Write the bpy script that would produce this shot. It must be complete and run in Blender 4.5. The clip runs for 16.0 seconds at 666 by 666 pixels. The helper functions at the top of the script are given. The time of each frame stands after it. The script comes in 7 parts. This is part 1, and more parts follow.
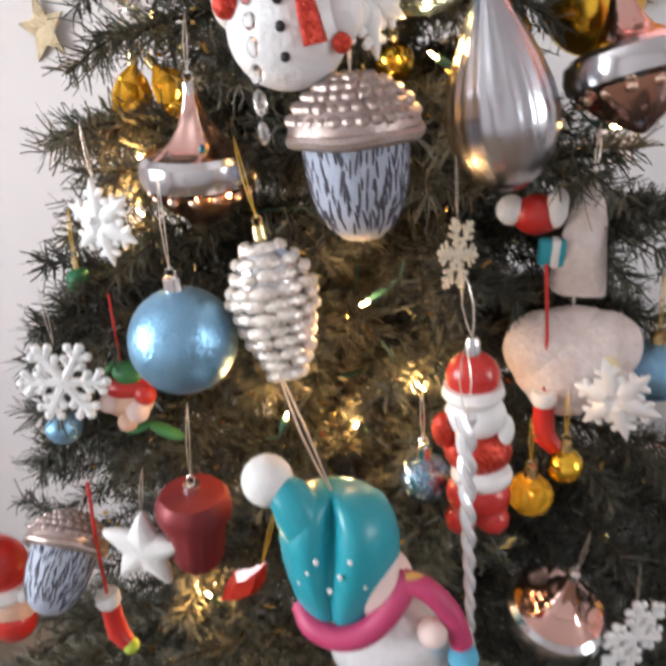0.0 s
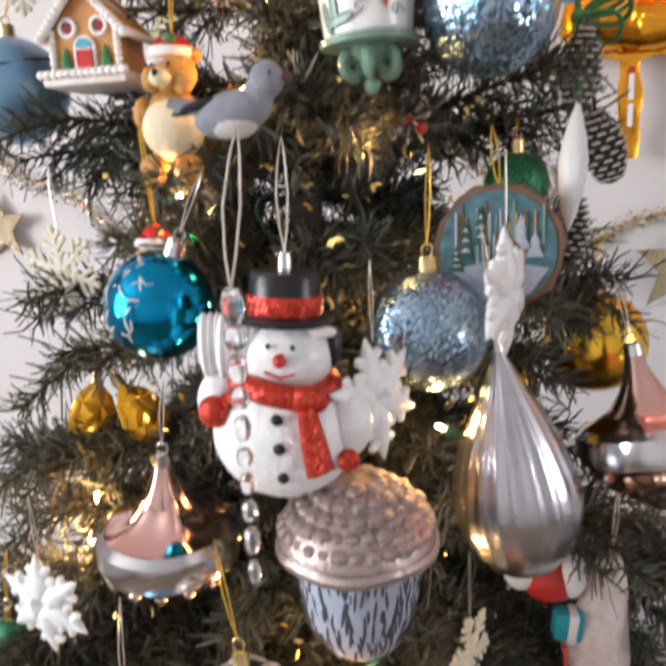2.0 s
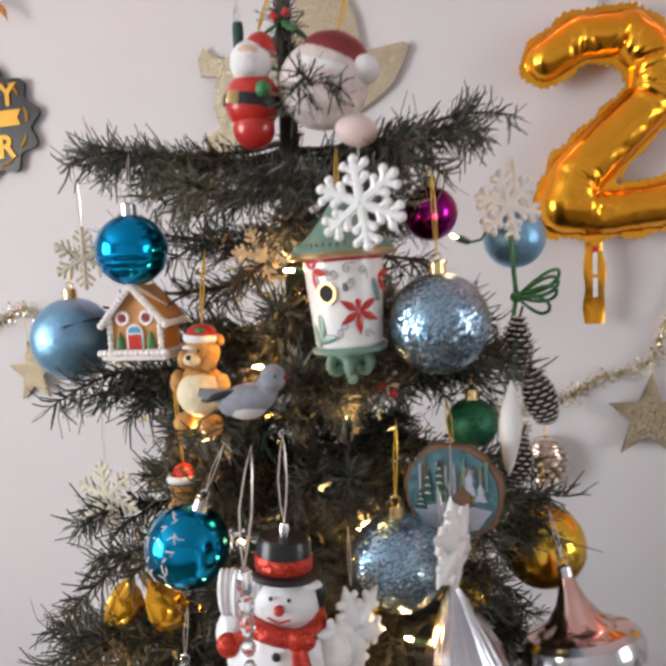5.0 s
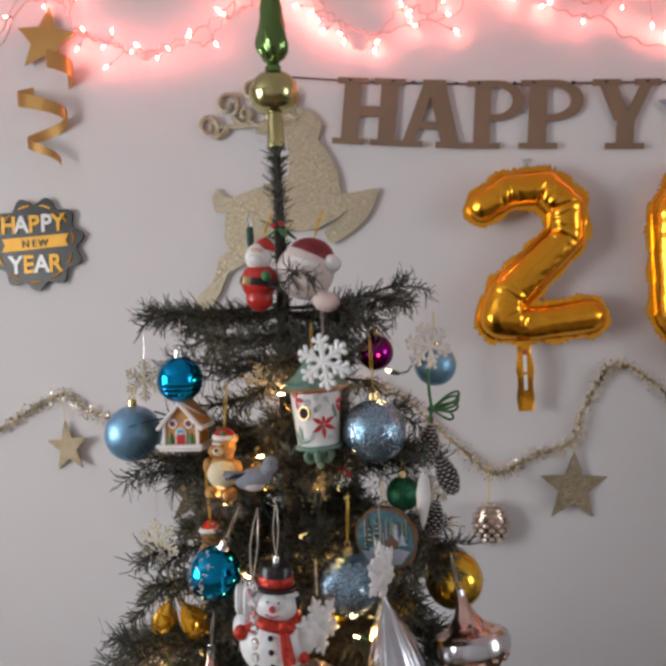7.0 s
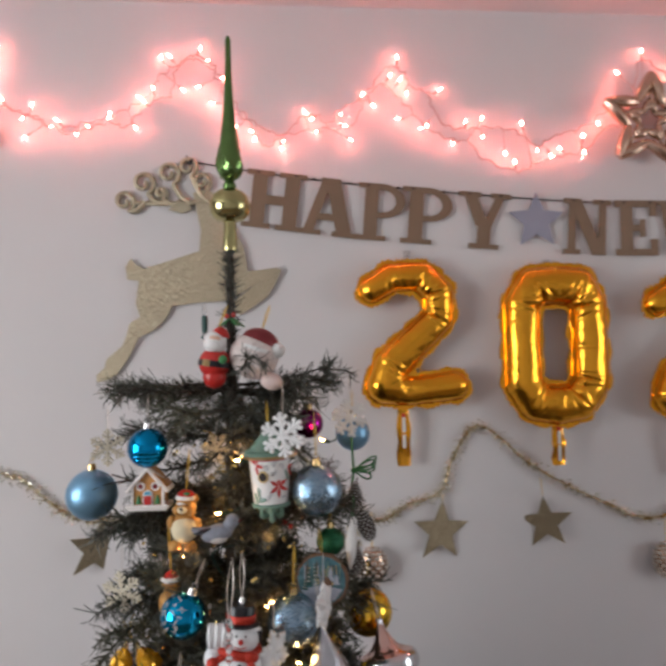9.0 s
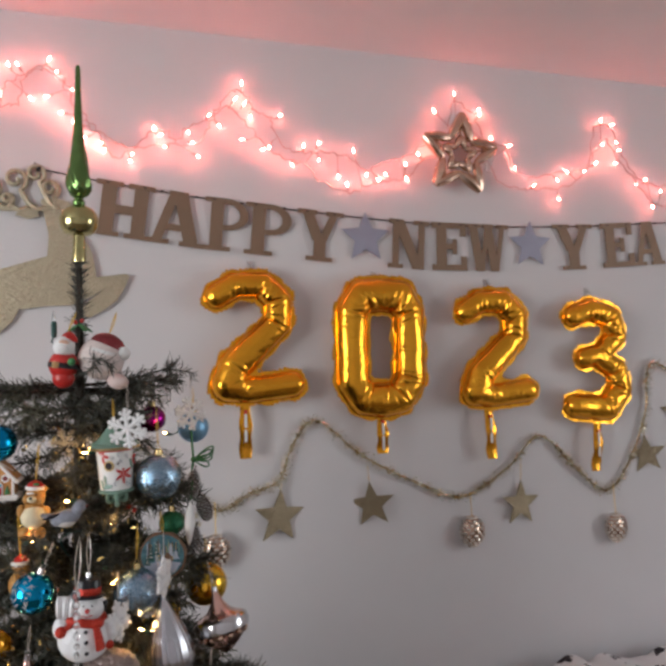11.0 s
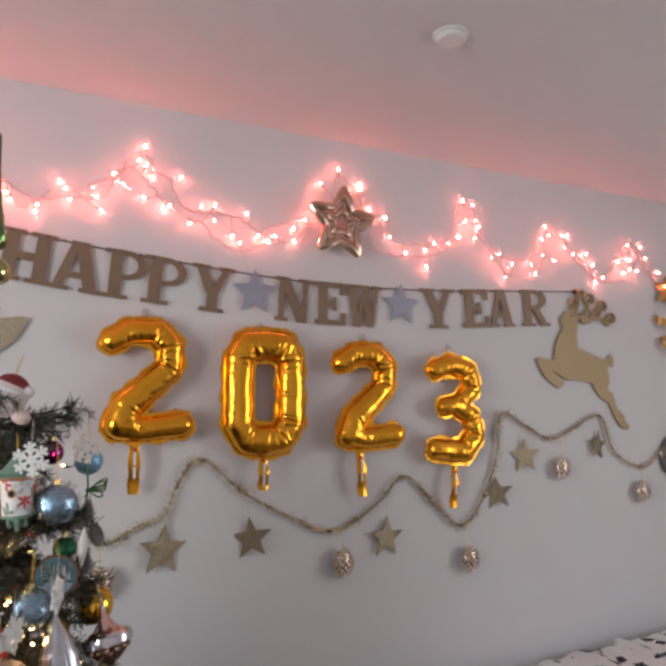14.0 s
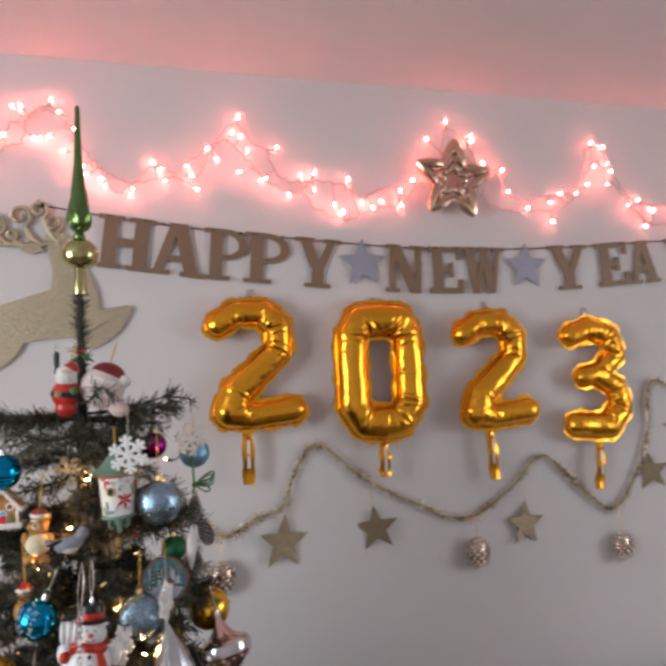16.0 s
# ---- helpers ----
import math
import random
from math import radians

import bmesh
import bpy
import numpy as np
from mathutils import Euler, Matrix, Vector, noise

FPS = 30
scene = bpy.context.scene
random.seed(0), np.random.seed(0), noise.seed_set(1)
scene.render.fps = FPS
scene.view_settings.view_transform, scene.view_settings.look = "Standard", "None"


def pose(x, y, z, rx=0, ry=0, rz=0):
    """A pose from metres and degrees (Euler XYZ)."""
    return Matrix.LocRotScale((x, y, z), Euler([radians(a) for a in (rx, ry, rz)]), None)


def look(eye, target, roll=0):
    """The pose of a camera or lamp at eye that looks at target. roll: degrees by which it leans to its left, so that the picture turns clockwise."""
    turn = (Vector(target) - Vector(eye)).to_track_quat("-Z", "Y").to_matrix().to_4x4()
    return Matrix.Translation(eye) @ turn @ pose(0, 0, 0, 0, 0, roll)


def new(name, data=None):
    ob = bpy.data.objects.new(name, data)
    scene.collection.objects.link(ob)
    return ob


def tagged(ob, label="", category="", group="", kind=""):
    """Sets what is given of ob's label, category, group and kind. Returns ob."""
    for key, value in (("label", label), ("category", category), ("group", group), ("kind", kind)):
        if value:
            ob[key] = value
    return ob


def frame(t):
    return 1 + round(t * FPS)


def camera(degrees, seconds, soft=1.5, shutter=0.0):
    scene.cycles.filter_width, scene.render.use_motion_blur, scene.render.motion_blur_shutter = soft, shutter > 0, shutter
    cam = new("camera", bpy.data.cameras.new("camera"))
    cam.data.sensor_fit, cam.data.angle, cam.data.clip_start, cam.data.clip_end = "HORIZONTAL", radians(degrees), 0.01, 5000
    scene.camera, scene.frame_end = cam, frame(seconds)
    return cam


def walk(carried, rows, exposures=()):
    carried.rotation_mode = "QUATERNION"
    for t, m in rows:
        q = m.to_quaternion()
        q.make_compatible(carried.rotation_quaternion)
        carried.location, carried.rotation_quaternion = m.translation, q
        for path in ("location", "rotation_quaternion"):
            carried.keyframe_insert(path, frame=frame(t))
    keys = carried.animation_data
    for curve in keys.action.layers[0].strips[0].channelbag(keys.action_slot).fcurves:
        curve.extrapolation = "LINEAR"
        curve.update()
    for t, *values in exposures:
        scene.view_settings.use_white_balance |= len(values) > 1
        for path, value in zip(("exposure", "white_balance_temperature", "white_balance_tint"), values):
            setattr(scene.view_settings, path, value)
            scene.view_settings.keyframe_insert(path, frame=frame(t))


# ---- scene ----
cam = camera(52.0, 16.0, soft=3.4, shutter=0.5)
PATH = [
    (0, (0.581, -1.118, 1.231), (0.129, 0.666, 0.448), -5.9),
    (0.5, (0.554, -1.071, 1.252), (0.144, 0.751, 0.538), -4.7),
    (1, (0.551, -1.04, 1.287), (0.194, 0.824, 0.654), -4.0),
    (1.5, (0.548, -1.029, 1.313), (0.212, 0.861, 0.753), -3.4),
    (2, (0.547, -1.029, 1.348), (0.253, 0.898, 0.901), -3.0),
    (2.5, (0.549, -1.035, 1.378), (0.3, 0.911, 0.991), -2.4),
    (3, (0.548, -1.04, 1.402), (0.274, 0.909, 1.045), -2.6),
    (3.5, (0.544, -1.04, 1.418), (0.252, 0.911, 1.088), -2.4),
    (4, (0.543, -1.04, 1.425), (0.231, 0.91, 1.111), -2.5),
    (4.5, (0.548, -1.053, 1.435), (0.228, 0.902, 1.158), -2.8),
    (5, (0.575, -1.109, 1.462), (0.267, 0.857, 1.256), -2.8),
    (5.2, (0.586, -1.13, 1.469), (0.279, 0.836, 1.272), -2.7),
    (7.3, (0.636, -1.387, 1.533), (0.356, 0.593, 1.538), -2.3),
    (7.5, (0.63, -1.402, 1.537), (0.362, 0.58, 1.556), -1.8),
    (8, (0.608, -1.448, 1.569), (0.492, 0.548, 1.625), -1.6),
    (8.5, (0.558, -1.492, 1.578), (0.589, 0.506, 1.647), -1.7),
    (9, (0.525, -1.53, 1.575), (0.698, 0.46, 1.669), -1.1),
    (9.5, (0.512, -1.546, 1.579), (0.931, 0.409, 1.655), -1.0),
    (10, (0.531, -1.574, 1.577), (1.077, 0.349, 1.641), -0.5),
    (10.2, (0.534, -1.595, 1.58), (1.082, 0.327, 1.663), -0.6),
    (12.3, (0.502, -1.812, 1.562), (1.198, 0.061, 1.642), -1.2),
    (12.5, (0.493, -1.836, 1.57), (1.2, 0.033, 1.648), -0.8),
    (13, (0.486, -1.864, 1.56), (1.171, 0.01, 1.706), -0.9),
    (13.5, (0.485, -1.857, 1.578), (1.242, -0.015, 1.755), -0.5),
    (14, (0.483, -1.849, 1.573), (1.359, -0.064, 1.787), 0.0),
    (14.5, (0.491, -1.838, 1.571), (1.331, -0.035, 1.785), -0.6),
    (15, (0.514, -1.807, 1.579), (1.292, 0.026, 1.768), -1.2),
    (15.5, (0.526, -1.767, 1.558), (1.232, 0.095, 1.751), -1.9),
    (16, (0.543, -1.704, 1.567), (1.107, 0.207, 1.735), -2.8),
]
walk(cam, [(t, look(eye, target, roll)) for t, eye, target, roll in PATH],
     exposures=[(0, 1.28), (2, 1.23), (3.5, 1.09), (5.2, 0.92), (7.5, 0.37), (9, 0.40), (12.5, 0.42), (16, 0.53)])

# ---------------------------------------------------------------- light
world = bpy.data.worlds.new("world")
scene.world = world
world.use_nodes = True
wn = world.node_tree.nodes
sky = wn.new("ShaderNodeTexSky")
sky.sky_type = "NISHITA"
sky.sun_disc = False
sky.sun_elevation = radians(22)
sky.sun_rotation = radians(200)
wn["Background"].inputs["Strength"].default_value = 0.10
world.node_tree.links.new(sky.outputs["Color"], wn["Background"].inputs["Color"])

ROOM = dict(x0=-1.45, x1=3.55, y0=-3.6, y1=0.0, h=2.40)
WIN_A = dict(y0=-2.45, y1=-1.15, z0=0.95, z1=2.15)     # in the wall at x0
WIN_B = dict(y0=-2.35, y1=-1.25, z0=0.95, z1=2.15)     # in the wall at x1


def window_light(name, x, w, towards, power, tint):
    data = bpy.data.lights.new(name, "AREA")
    data.shape, data.size, data.size_y = "RECTANGLE", w["y1"] - w["y0"] - 0.06, w["z1"] - w["z0"] - 0.06
    data.energy, data.color = power, tint
    ob = new(name, data)
    cy, cz = (w["y0"] + w["y1"]) / 2, (w["z0"] + w["z1"]) / 2
    ob.matrix_basis = look((x, cy, cz), (x + towards, cy, cz + 0.10))
    return ob


window_light("window_light", ROOM["x0"] - 0.10, WIN_A, 1, 33, (0.93, 0.96, 1.0))
window_light("window_light", ROOM["x1"] + 0.10, WIN_B, -1, 15, (0.95, 0.97, 1.0))

# ---------------------------------------------------------------- materials


def mat(name, col, rough=0.5, metal=0.0, var=0.12, scale=30.0, bump=0.0, bscale=200.0, col2=None, big=4.0, coat=0.0,
        spec=0.5, rvar=0.08, trans=0.0, ior=1.45, sub=0.0):
    """A surface with two scales of variation in colour and gloss, and a fine relief."""
    m = bpy.data.materials.new(name)
    m.use_nodes = True
    nt = m.node_tree
    n, ln = nt.nodes, nt.links
    b = n["Principled BSDF"]
    tc = n.new("ShaderNodeTexCoord")
    fine = n.new("ShaderNodeTexNoise")
    fine.inputs["Scale"].default_value = scale
    fine.inputs["Detail"].default_value = 5
    broad = n.new("ShaderNodeTexNoise")
    broad.inputs["Scale"].default_value = big
    broad.inputs["Detail"].default_value = 3
    ln.new(tc.outputs["Object"], fine.inputs["Vector"])
    ln.new(tc.outputs["Object"], broad.inputs["Vector"])
    add = n.new("ShaderNodeMath")
    add.operation = "ADD"
    ln.new(fine.outputs["Fac"], add.inputs[0])
    ln.new(broad.outputs["Fac"], add.inputs[1])
    ramp = n.new("ShaderNodeMapRange")
    ramp.inputs["From Min"].default_value = 0.65
    ramp.inputs["From Max"].default_value = 1.35
    ln.new(add.outputs[0], ramp.inputs["Value"])
    mix = n.new("ShaderNodeMix")
    mix.data_type = "RGBA"
    c2 = col2 or tuple(min(1.0, c * (1 + var)) for c in col)
    c1 = col if col2 else tuple(c * (1 - var) for c in col)
    mix.inputs["A"].default_value = (*c1, 1)
    mix.inputs["B"].default_value = (*c2, 1)
    ln.new(ramp.outputs["Result"], mix.inputs["Factor"])
    ln.new(mix.outputs["Result"], b.inputs["Base Color"])
    rr = n.new("ShaderNodeMapRange")
    rr.inputs["To Min"].default_value = max(0.02, rough - rvar)
    rr.inputs["To Max"].default_value = min(1, rough + rvar)
    ln.new(broad.outputs["Fac"], rr.inputs["Value"])
    ln.new(rr.outputs["Result"], b.inputs["Roughness"])
    b.inputs["Metallic"].default_value = metal
    b.inputs["Coat Weight"].default_value = coat
    b.inputs["Coat Roughness"].default_value = 0.08
    b.inputs["Specular IOR Level"].default_value = spec
    b.inputs["Transmission Weight"].default_value = trans
    b.inputs["IOR"].default_value = ior
    b.inputs["Subsurface Weight"].default_value = sub
    b.inputs["Subsurface Radius"].default_value = (0.01, 0.006, 0.004)
    if bump:
        bn = n.new("ShaderNodeTexNoise")
        bn.inputs["Scale"].default_value = bscale
        bn.inputs["Detail"].default_value = 4
        ln.new(tc.outputs["Object"], bn.inputs["Vector"])
        bu = n.new("ShaderNodeBump")
        bu.inputs["Strength"].default_value = bump
        bu.inputs["Distance"].default_value = 0.002
        ln.new(bn.outputs["Fac"], bu.inputs["Height"])
        ln.new(bu.outputs["Normal"], b.inputs["Normal"])
    return m


def glitter(name, col, col2, size=900.0, metal=0.9, rough=0.28, strength=0.9):
    """Flakes, each tilted and tinted by itself."""
    m = bpy.data.materials.new(name)
    m.use_nodes = True
    n, ln = m.node_tree.nodes, m.node_tree.links
    b = n["Principled BSDF"]
    tc = n.new("ShaderNodeTexCoord")
    vo = n.new("ShaderNodeTexVoronoi")
    vo.inputs["Scale"].default_value = size
    ln.new(tc.outputs["Object"], vo.inputs["Vector"])
    sep = n.new("ShaderNodeSeparateColor")
    ln.new(vo.outputs["Color"], sep.inputs["Color"])
    mix = n.new("ShaderNodeMix")
    mix.data_type = "RGBA"
    mix.inputs["A"].default_value = (*col, 1)
    mix.inputs["B"].default_value = (*col2, 1)
    ln.new(sep.outputs["Red"], mix.inputs["Factor"])
    ln.new(mix.outputs["Result"], b.inputs["Base Color"])
    geo = n.new("ShaderNodeNewGeometry")
    sub = n.new("ShaderNodeVectorMath")
    sub.operation = "SUBTRACT"
    sub.inputs[1].default_value = (0.5, 0.5, 0.5)
    ln.new(vo.outputs["Color"], sub.inputs[0])
    sc = n.new("ShaderNodeVectorMath")
    sc.operation = "SCALE"
    sc.inputs["Scale"].default_value = strength
    ln.new(sub.outputs[0], sc.inputs[0])
    ad = n.new("ShaderNodeVectorMath")
    ad.operation = "ADD"
    ln.new(geo.outputs["Normal"], ad.inputs[0])
    ln.new(sc.outputs[0], ad.inputs[1])
    no = n.new("ShaderNodeVectorMath")
    no.operation = "NORMALIZE"
    ln.new(ad.outputs[0], no.inputs[0])
    ln.new(no.outputs[0], b.inputs["Normal"])
    b.inputs["Metallic"].default_value = metal
    b.inputs["Roughness"].default_value = rough
    return m


def lamp(name, col, strength):
    m = bpy.data.materials.new(name)
    m.use_nodes = True
    b = m.node_tree.nodes["Principled BSDF"]
    b.inputs["Base Color"].default_value = (0.9, 0.85, 0.8, 1)
    b.inputs["Emission Color"].default_value = (*col, 1)
    b.inputs["Emission Strength"].default_value = strength
    return m


def printed_cloth(name):
    """White cotton with a dark print of five-armed splashes."""
    m = mat(name, (0.78, 0.76, 0.76), 0.9, var=0.04, bump=0.3, bscale=900)
    n, ln = m.node_tree.nodes, m.node_tree.links
    b = n["Principled BSDF"]
    tc = n.new("ShaderNodeTexCoord")
    wob = n.new("ShaderNodeTexNoise")
    wob.inputs["Scale"].default_value = 28
    ln.new(tc.outputs["Object"], wob.inputs["Vector"])
    mixv = n.new("ShaderNodeMix")
    mixv.data_type = "VECTOR"
    mixv.inputs["Factor"].default_value = 0.075
    ln.new(tc.outputs["Object"], mixv.inputs["A"])
    ln.new(wob.outputs["Color"], mixv.inputs["B"])
    vo = n.new("ShaderNodeTexVoronoi")
    vo.inputs["Scale"].default_value = 15.0
    vo.inputs["Randomness"].default_value = 0.55
    ln.new(mixv.outputs["Result"], vo.inputs["Vector"])
    lt = n.new("ShaderNodeMath")
    lt.operation = "LESS_THAN"
    lt.inputs[1].default_value = 0.34
    ln.new(vo.outputs["Distance"], lt.inputs[0])
    mix = n.new("ShaderNodeMix")
    mix.data_type = "RGBA"
    old = b.inputs["Base Color"].links[0].from_socket
    ln.new(old, mix.inputs["A"])
    mix.inputs["B"].default_value = (0.035, 0.03, 0.035, 1)
    ln.new(lt.outputs[0], mix.inputs["Factor"])
    ln.new(mix.outputs["Result"], b.inputs["Base Color"])
    return m



def crumple(m, scale, strength):
    """Sharp creases, as in foil that has been folded."""
    n, ln = m.node_tree.nodes, m.node_tree.links
    b = n["Principled BSDF"]
    tc = n.new("ShaderNodeTexCoord")
    vo = n.new("ShaderNodeTexVoronoi")
    vo.feature = "DISTANCE_TO_EDGE"
    vo.inputs["Scale"].default_value = scale
    ln.new(tc.outputs["Object"], vo.inputs["Vector"])
    mr = n.new("ShaderNodeMapRange")
    mr.inputs["From Max"].default_value = 0.35
    ln.new(vo.outputs["Distance"], mr.inputs["Value"])
    bu = n.new("ShaderNodeBump")
    bu.inputs["Strength"].default_value = strength
    bu.inputs["Distance"].default_value = 0.004
    ln.new(mr.outputs["Result"], bu.inputs["Height"])
    old = b.inputs["Normal"].links[0].from_socket if b.inputs["Normal"].links else None
    if old:
        ln.new(old, bu.inputs["Normal"])
    ln.new(bu.outputs["Normal"], b.inputs["Normal"])
    return m


WALL = mat("wall_paint", (0.70, 0.675, 0.68), 0.85, var=0.015, scale=9, big=0.8, bump=0.12, bscale=160)
CEIL = mat("ceiling_paint", (0.72, 0.70, 0.70), 0.9, var=0.02, scale=9, big=0.7, bump=0.1, bscale=120)
FLOOR = mat("floor_wood", (0.20, 0.145, 0.10), 0.4, var=0.25, scale=20, bump=0.1)
PAINT = mat("white_paint", (0.78, 0.78, 0.76), 0.4, var=0.03)
FOIL = mat("gold_foil", (0.98, 0.44, 0.036), 0.21, 1.0, var=0.05, scale=14, bump=0.06, bscale=26, rvar=0.05)
crumple(FOIL, 9.0, 0.35)
FOIL_TAIL = mat("gold_foil_tail", (0.80, 0.36, 0.03), 0.22, 0.9, var=0.1, bump=0.4, bscale=120)
CARD = mat("brown_gold_card", (0.25, 0.165, 0.11), 0.5, 0.25, var=0.10, scale=20, bump=0.08)
CARD_SILVER = mat("silver_card", (0.36, 0.36, 0.45), 0.5, 0.2, var=0.06)
STRING_DARK = mat("dark_string", (0.03, 0.02, 0.02), 0.8)
GLIT_GOLD = glitter("gold_glitter", (0.16, 0.12, 0.075), (0.50, 0.41, 0.27), 1000, 0.7, 0.34, 0.7)
GLIT_PALE = glitter("pale_gold_glitter", (0.36, 0.31, 0.21), (0.64, 0.56, 0.41), 700, 0.6, 0.4, 0.6)
GLIT_TAN = glitter("tan_glitter", (0.34, 0.24, 0.13), (0.42, 0.31, 0.18), 900, 0.5, 0.5, 0.4)
TINSEL = mat("gold_tinsel", (0.48, 0.35, 0.17), 0.22, 0.75, var=0.35, scale=300)
# near-white copy of the tinsel, with the window glints put into its colour
TINSEL_GLINT = mat("glint_tinsel", (1.0, 0.92, 0.74), 0.18, 0.72, var=0.2, scale=300)
CHAMP = mat("champagne_metal", (0.66, 0.47, 0.36), 0.24, 1.0, var=0.12, scale=60, bump=0.2, bscale=200)
SILVER_WIRE = mat("pale_wire", (0.72, 0.66, 0.60), 0.3, 0.9, var=0.15, scale=200)
GOLD_WIRE = mat("gold_thread", (0.75, 0.48, 0.08), 0.35, 0.8)
CLEAR = mat("clear_plastic", (0.95, 0.95, 0.95), 0.1, trans=0.9, var=0.01)
BULB_PINK = lamp("pink_bulb", (1.0, 0.22, 0.17), 145.0)
BULB_WARM = lamp("warm_bulb", (1.0, 0.50, 0.16), 75.0)
PINK_WIRE = mat("rose_wire", (0.55, 0.36, 0.34), 0.5)
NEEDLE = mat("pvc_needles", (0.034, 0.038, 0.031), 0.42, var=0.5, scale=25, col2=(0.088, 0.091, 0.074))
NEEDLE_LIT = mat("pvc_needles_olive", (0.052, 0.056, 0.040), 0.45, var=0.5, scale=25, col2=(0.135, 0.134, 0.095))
BARK = mat("twig_wire", (0.05, 0.04, 0.03), 0.8, var=0.3, bump=0.4)
SOCKET = mat("green_socket", (0.02, 0.07, 0.06), 0.45)
BALL_MATT = glitter("blue_satin", (0.20, 0.41, 0.61), (0.26, 0.49, 0.70), 1200, 0.72, 0.33, 0.30)
BALL_GLIT = glitter("ice_blue_foil", (0.10, 0.22, 0.34), (0.48, 0.63, 0.76), 760, 0.95, 0.22, 0.46)
BALL_SHINE = mat("blue_mirror", (0.005, 0.29, 0.60), 0.12, 1.0, var=0.04)
BALL_TEAL = mat("teal_mirror", (0.008, 0.29, 0.54), 0.14, 1.0, var=0.04)
BALL_GOLD = mat("gold_mirror", (0.90, 0.56, 0.06), 0.17, 1.0, var=0.05)
BALL_PURPLE = mat("purple_mirror", (0.26, 0.01, 0.18), 0.12, 1.0, var=0.05)
BALL_GREEN = glitter("green_frost", (0.006, 0.07, 0.03), (0.03, 0.20, 0.09), 900, 0.5, 0.4, 0.5)
SILVER = mat("silver_mirror", (0.62, 0.62, 0.64), 0.16, 1.0, var=0.08, scale=40, rvar=0.06)
SATIN = mat("satin_silver", (0.57, 0.58, 0.62), 0.24, 1.0, var=0.10, scale=50, rvar=0.06, bump=0.08, bscale=300)
ROSE = mat("rose_mirror", (0.78, 0.50, 0.44), 0.10, 1.0, var=0.10, scale=40, bump=0.1, bscale=60)
PEWTER = glitter("pewter_glitter", (0.36, 0.29, 0.27), (0.52, 0.43, 0.40), 1500, 0.8, 0.36, 0.4)
FROST = mat("frosted_grey", (0.38, 0.42, 0.51), 0.55, 0.2, var=0.1, scale=120, bump=0.5, bscale=400)
FROST_DARK = mat("groove_black", (0.06, 0.06, 0.08), 0.6)
WHITE = mat("white_resin", (0.78, 0.78, 0.78), 0.35, var=0.05, scale=60, bump=0.15, bscale=150, coat=0.3)
SNOW_GLAZE = mat("snow_glaze", (0.76, 0.76, 0.77), 0.42, var=0.06, scale=90, bump=0.75, bscale=130, coat=0.25)
WHITE_MATT = mat("white_bisque", (0.74, 0.73, 0.72), 0.7, var=0.06, scale=80, bump=0.3, bscale=300)
CREAM = mat("cream_resin", (0.66, 0.60, 0.47), 0.5, 0.1, var=0.1, scale=90, bump=0.3, bscale=400)
RED = mat("red_gloss", (0.50, 0.025, 0.02), 0.3, var=0.15, coat=0.4, bump=0.1, bscale=300)
RED_GLIT = glitter("red_glitter", (0.34, 0.012, 0.008), (0.66, 0.07, 0.035), 900, 0.5, 0.36, 0.7)
MAROON = mat("maroon_satin", (0.22, 0.03, 0.035), 0.45, 0.3, var=0.2)
BLACK = mat("black_gloss", (0.012, 0.012, 0.015), 0.3, var=0.2)
TEAL = mat("teal_enamel", (0.015, 0.29, 0.36), 0.4, var=0.1, coat=0.2, bump=0.1)
PINK = mat("pink_enamel", (0.44, 0.045, 0.13), 0.45, var=0.1)
BLUSH = mat("blush_enamel", (0.74, 0.58, 0.54), 0.7, var=0.08)
SKIN = mat("peach_enamel", (0.70, 0.46, 0.34), 0.5, var=0.06)
GINGER = mat("gingerbread", (0.57, 0.26, 0.075), 0.5, var=0.2, scale=90, bump=0.3, bscale=300, coat=0.2)
ICING = mat("icing", (0.82, 0.77, 0.74), 0.45, var=0.08, bump=0.5, bscale=250)
BEAR = mat("bear_enamel", (0.40, 0.15, 0.02), 0.55, scale=110, big=45.0, bump=0.9, bscale=260, col2=(0.68, 0.40, 0.13))
BEIGE = mat("beige_fur", (0.72, 0.62, 0.42), 0.8, var=0.08, bump=0.5, bscale=300)
GREEN = mat("green_enamel", (0.05, 0.20, 0.07), 0.5, var=0.15)
SAGE = mat("sage_glaze", (0.16, 0.27, 0.21), 0.35, var=0.2, scale=40, coat=0.3)
GLAZE = mat("white_glaze", (0.79, 0.78, 0.76), 0.25, var=0.05, scale=40, coat=0.5)
BRASS = mat("brass", (0.55, 0.40, 0.20), 0.3, 1.0, var=0.15)
CAPGOLD = mat("gold_cap", (0.75, 0.58, 0.28), 0.25, 1.0, var=0.1)
CAPSILVER = mat("silver_cap", (0.72, 0.72, 0.74), 0.2, 1.0, var=0.08)
BIRD = mat("grey_feather", (0.24, 0.25, 0.29), 0.8, var=0.2, scale=120, bump=0.5, bscale=400)
CONE = mat("cone_brown", (0.075, 0.055, 0.045), 0.8, var=0.3)
SNOWY = mat("frost_tip", (0.52, 0.50, 0.49), 0.8, var=0.1)
AMBER = mat("amber_glass", (0.95, 0.46, 0.03), 0.10, 0.4, var=0.15, scale=60, bump=0.2, bscale=80)
WOOD = mat("slice_bark", (0.16, 0.09, 0.055), 0.8, var=0.3, bump=0.5, bscale=200)
SCENE_BLUE = mat("painted_teal", (0.012, 0.045, 0.06), 0.4, col2=(0.10, 0.24, 0.28), scale=160, coat=0.3)
crumple(AMBER, 70.0, 0.9)
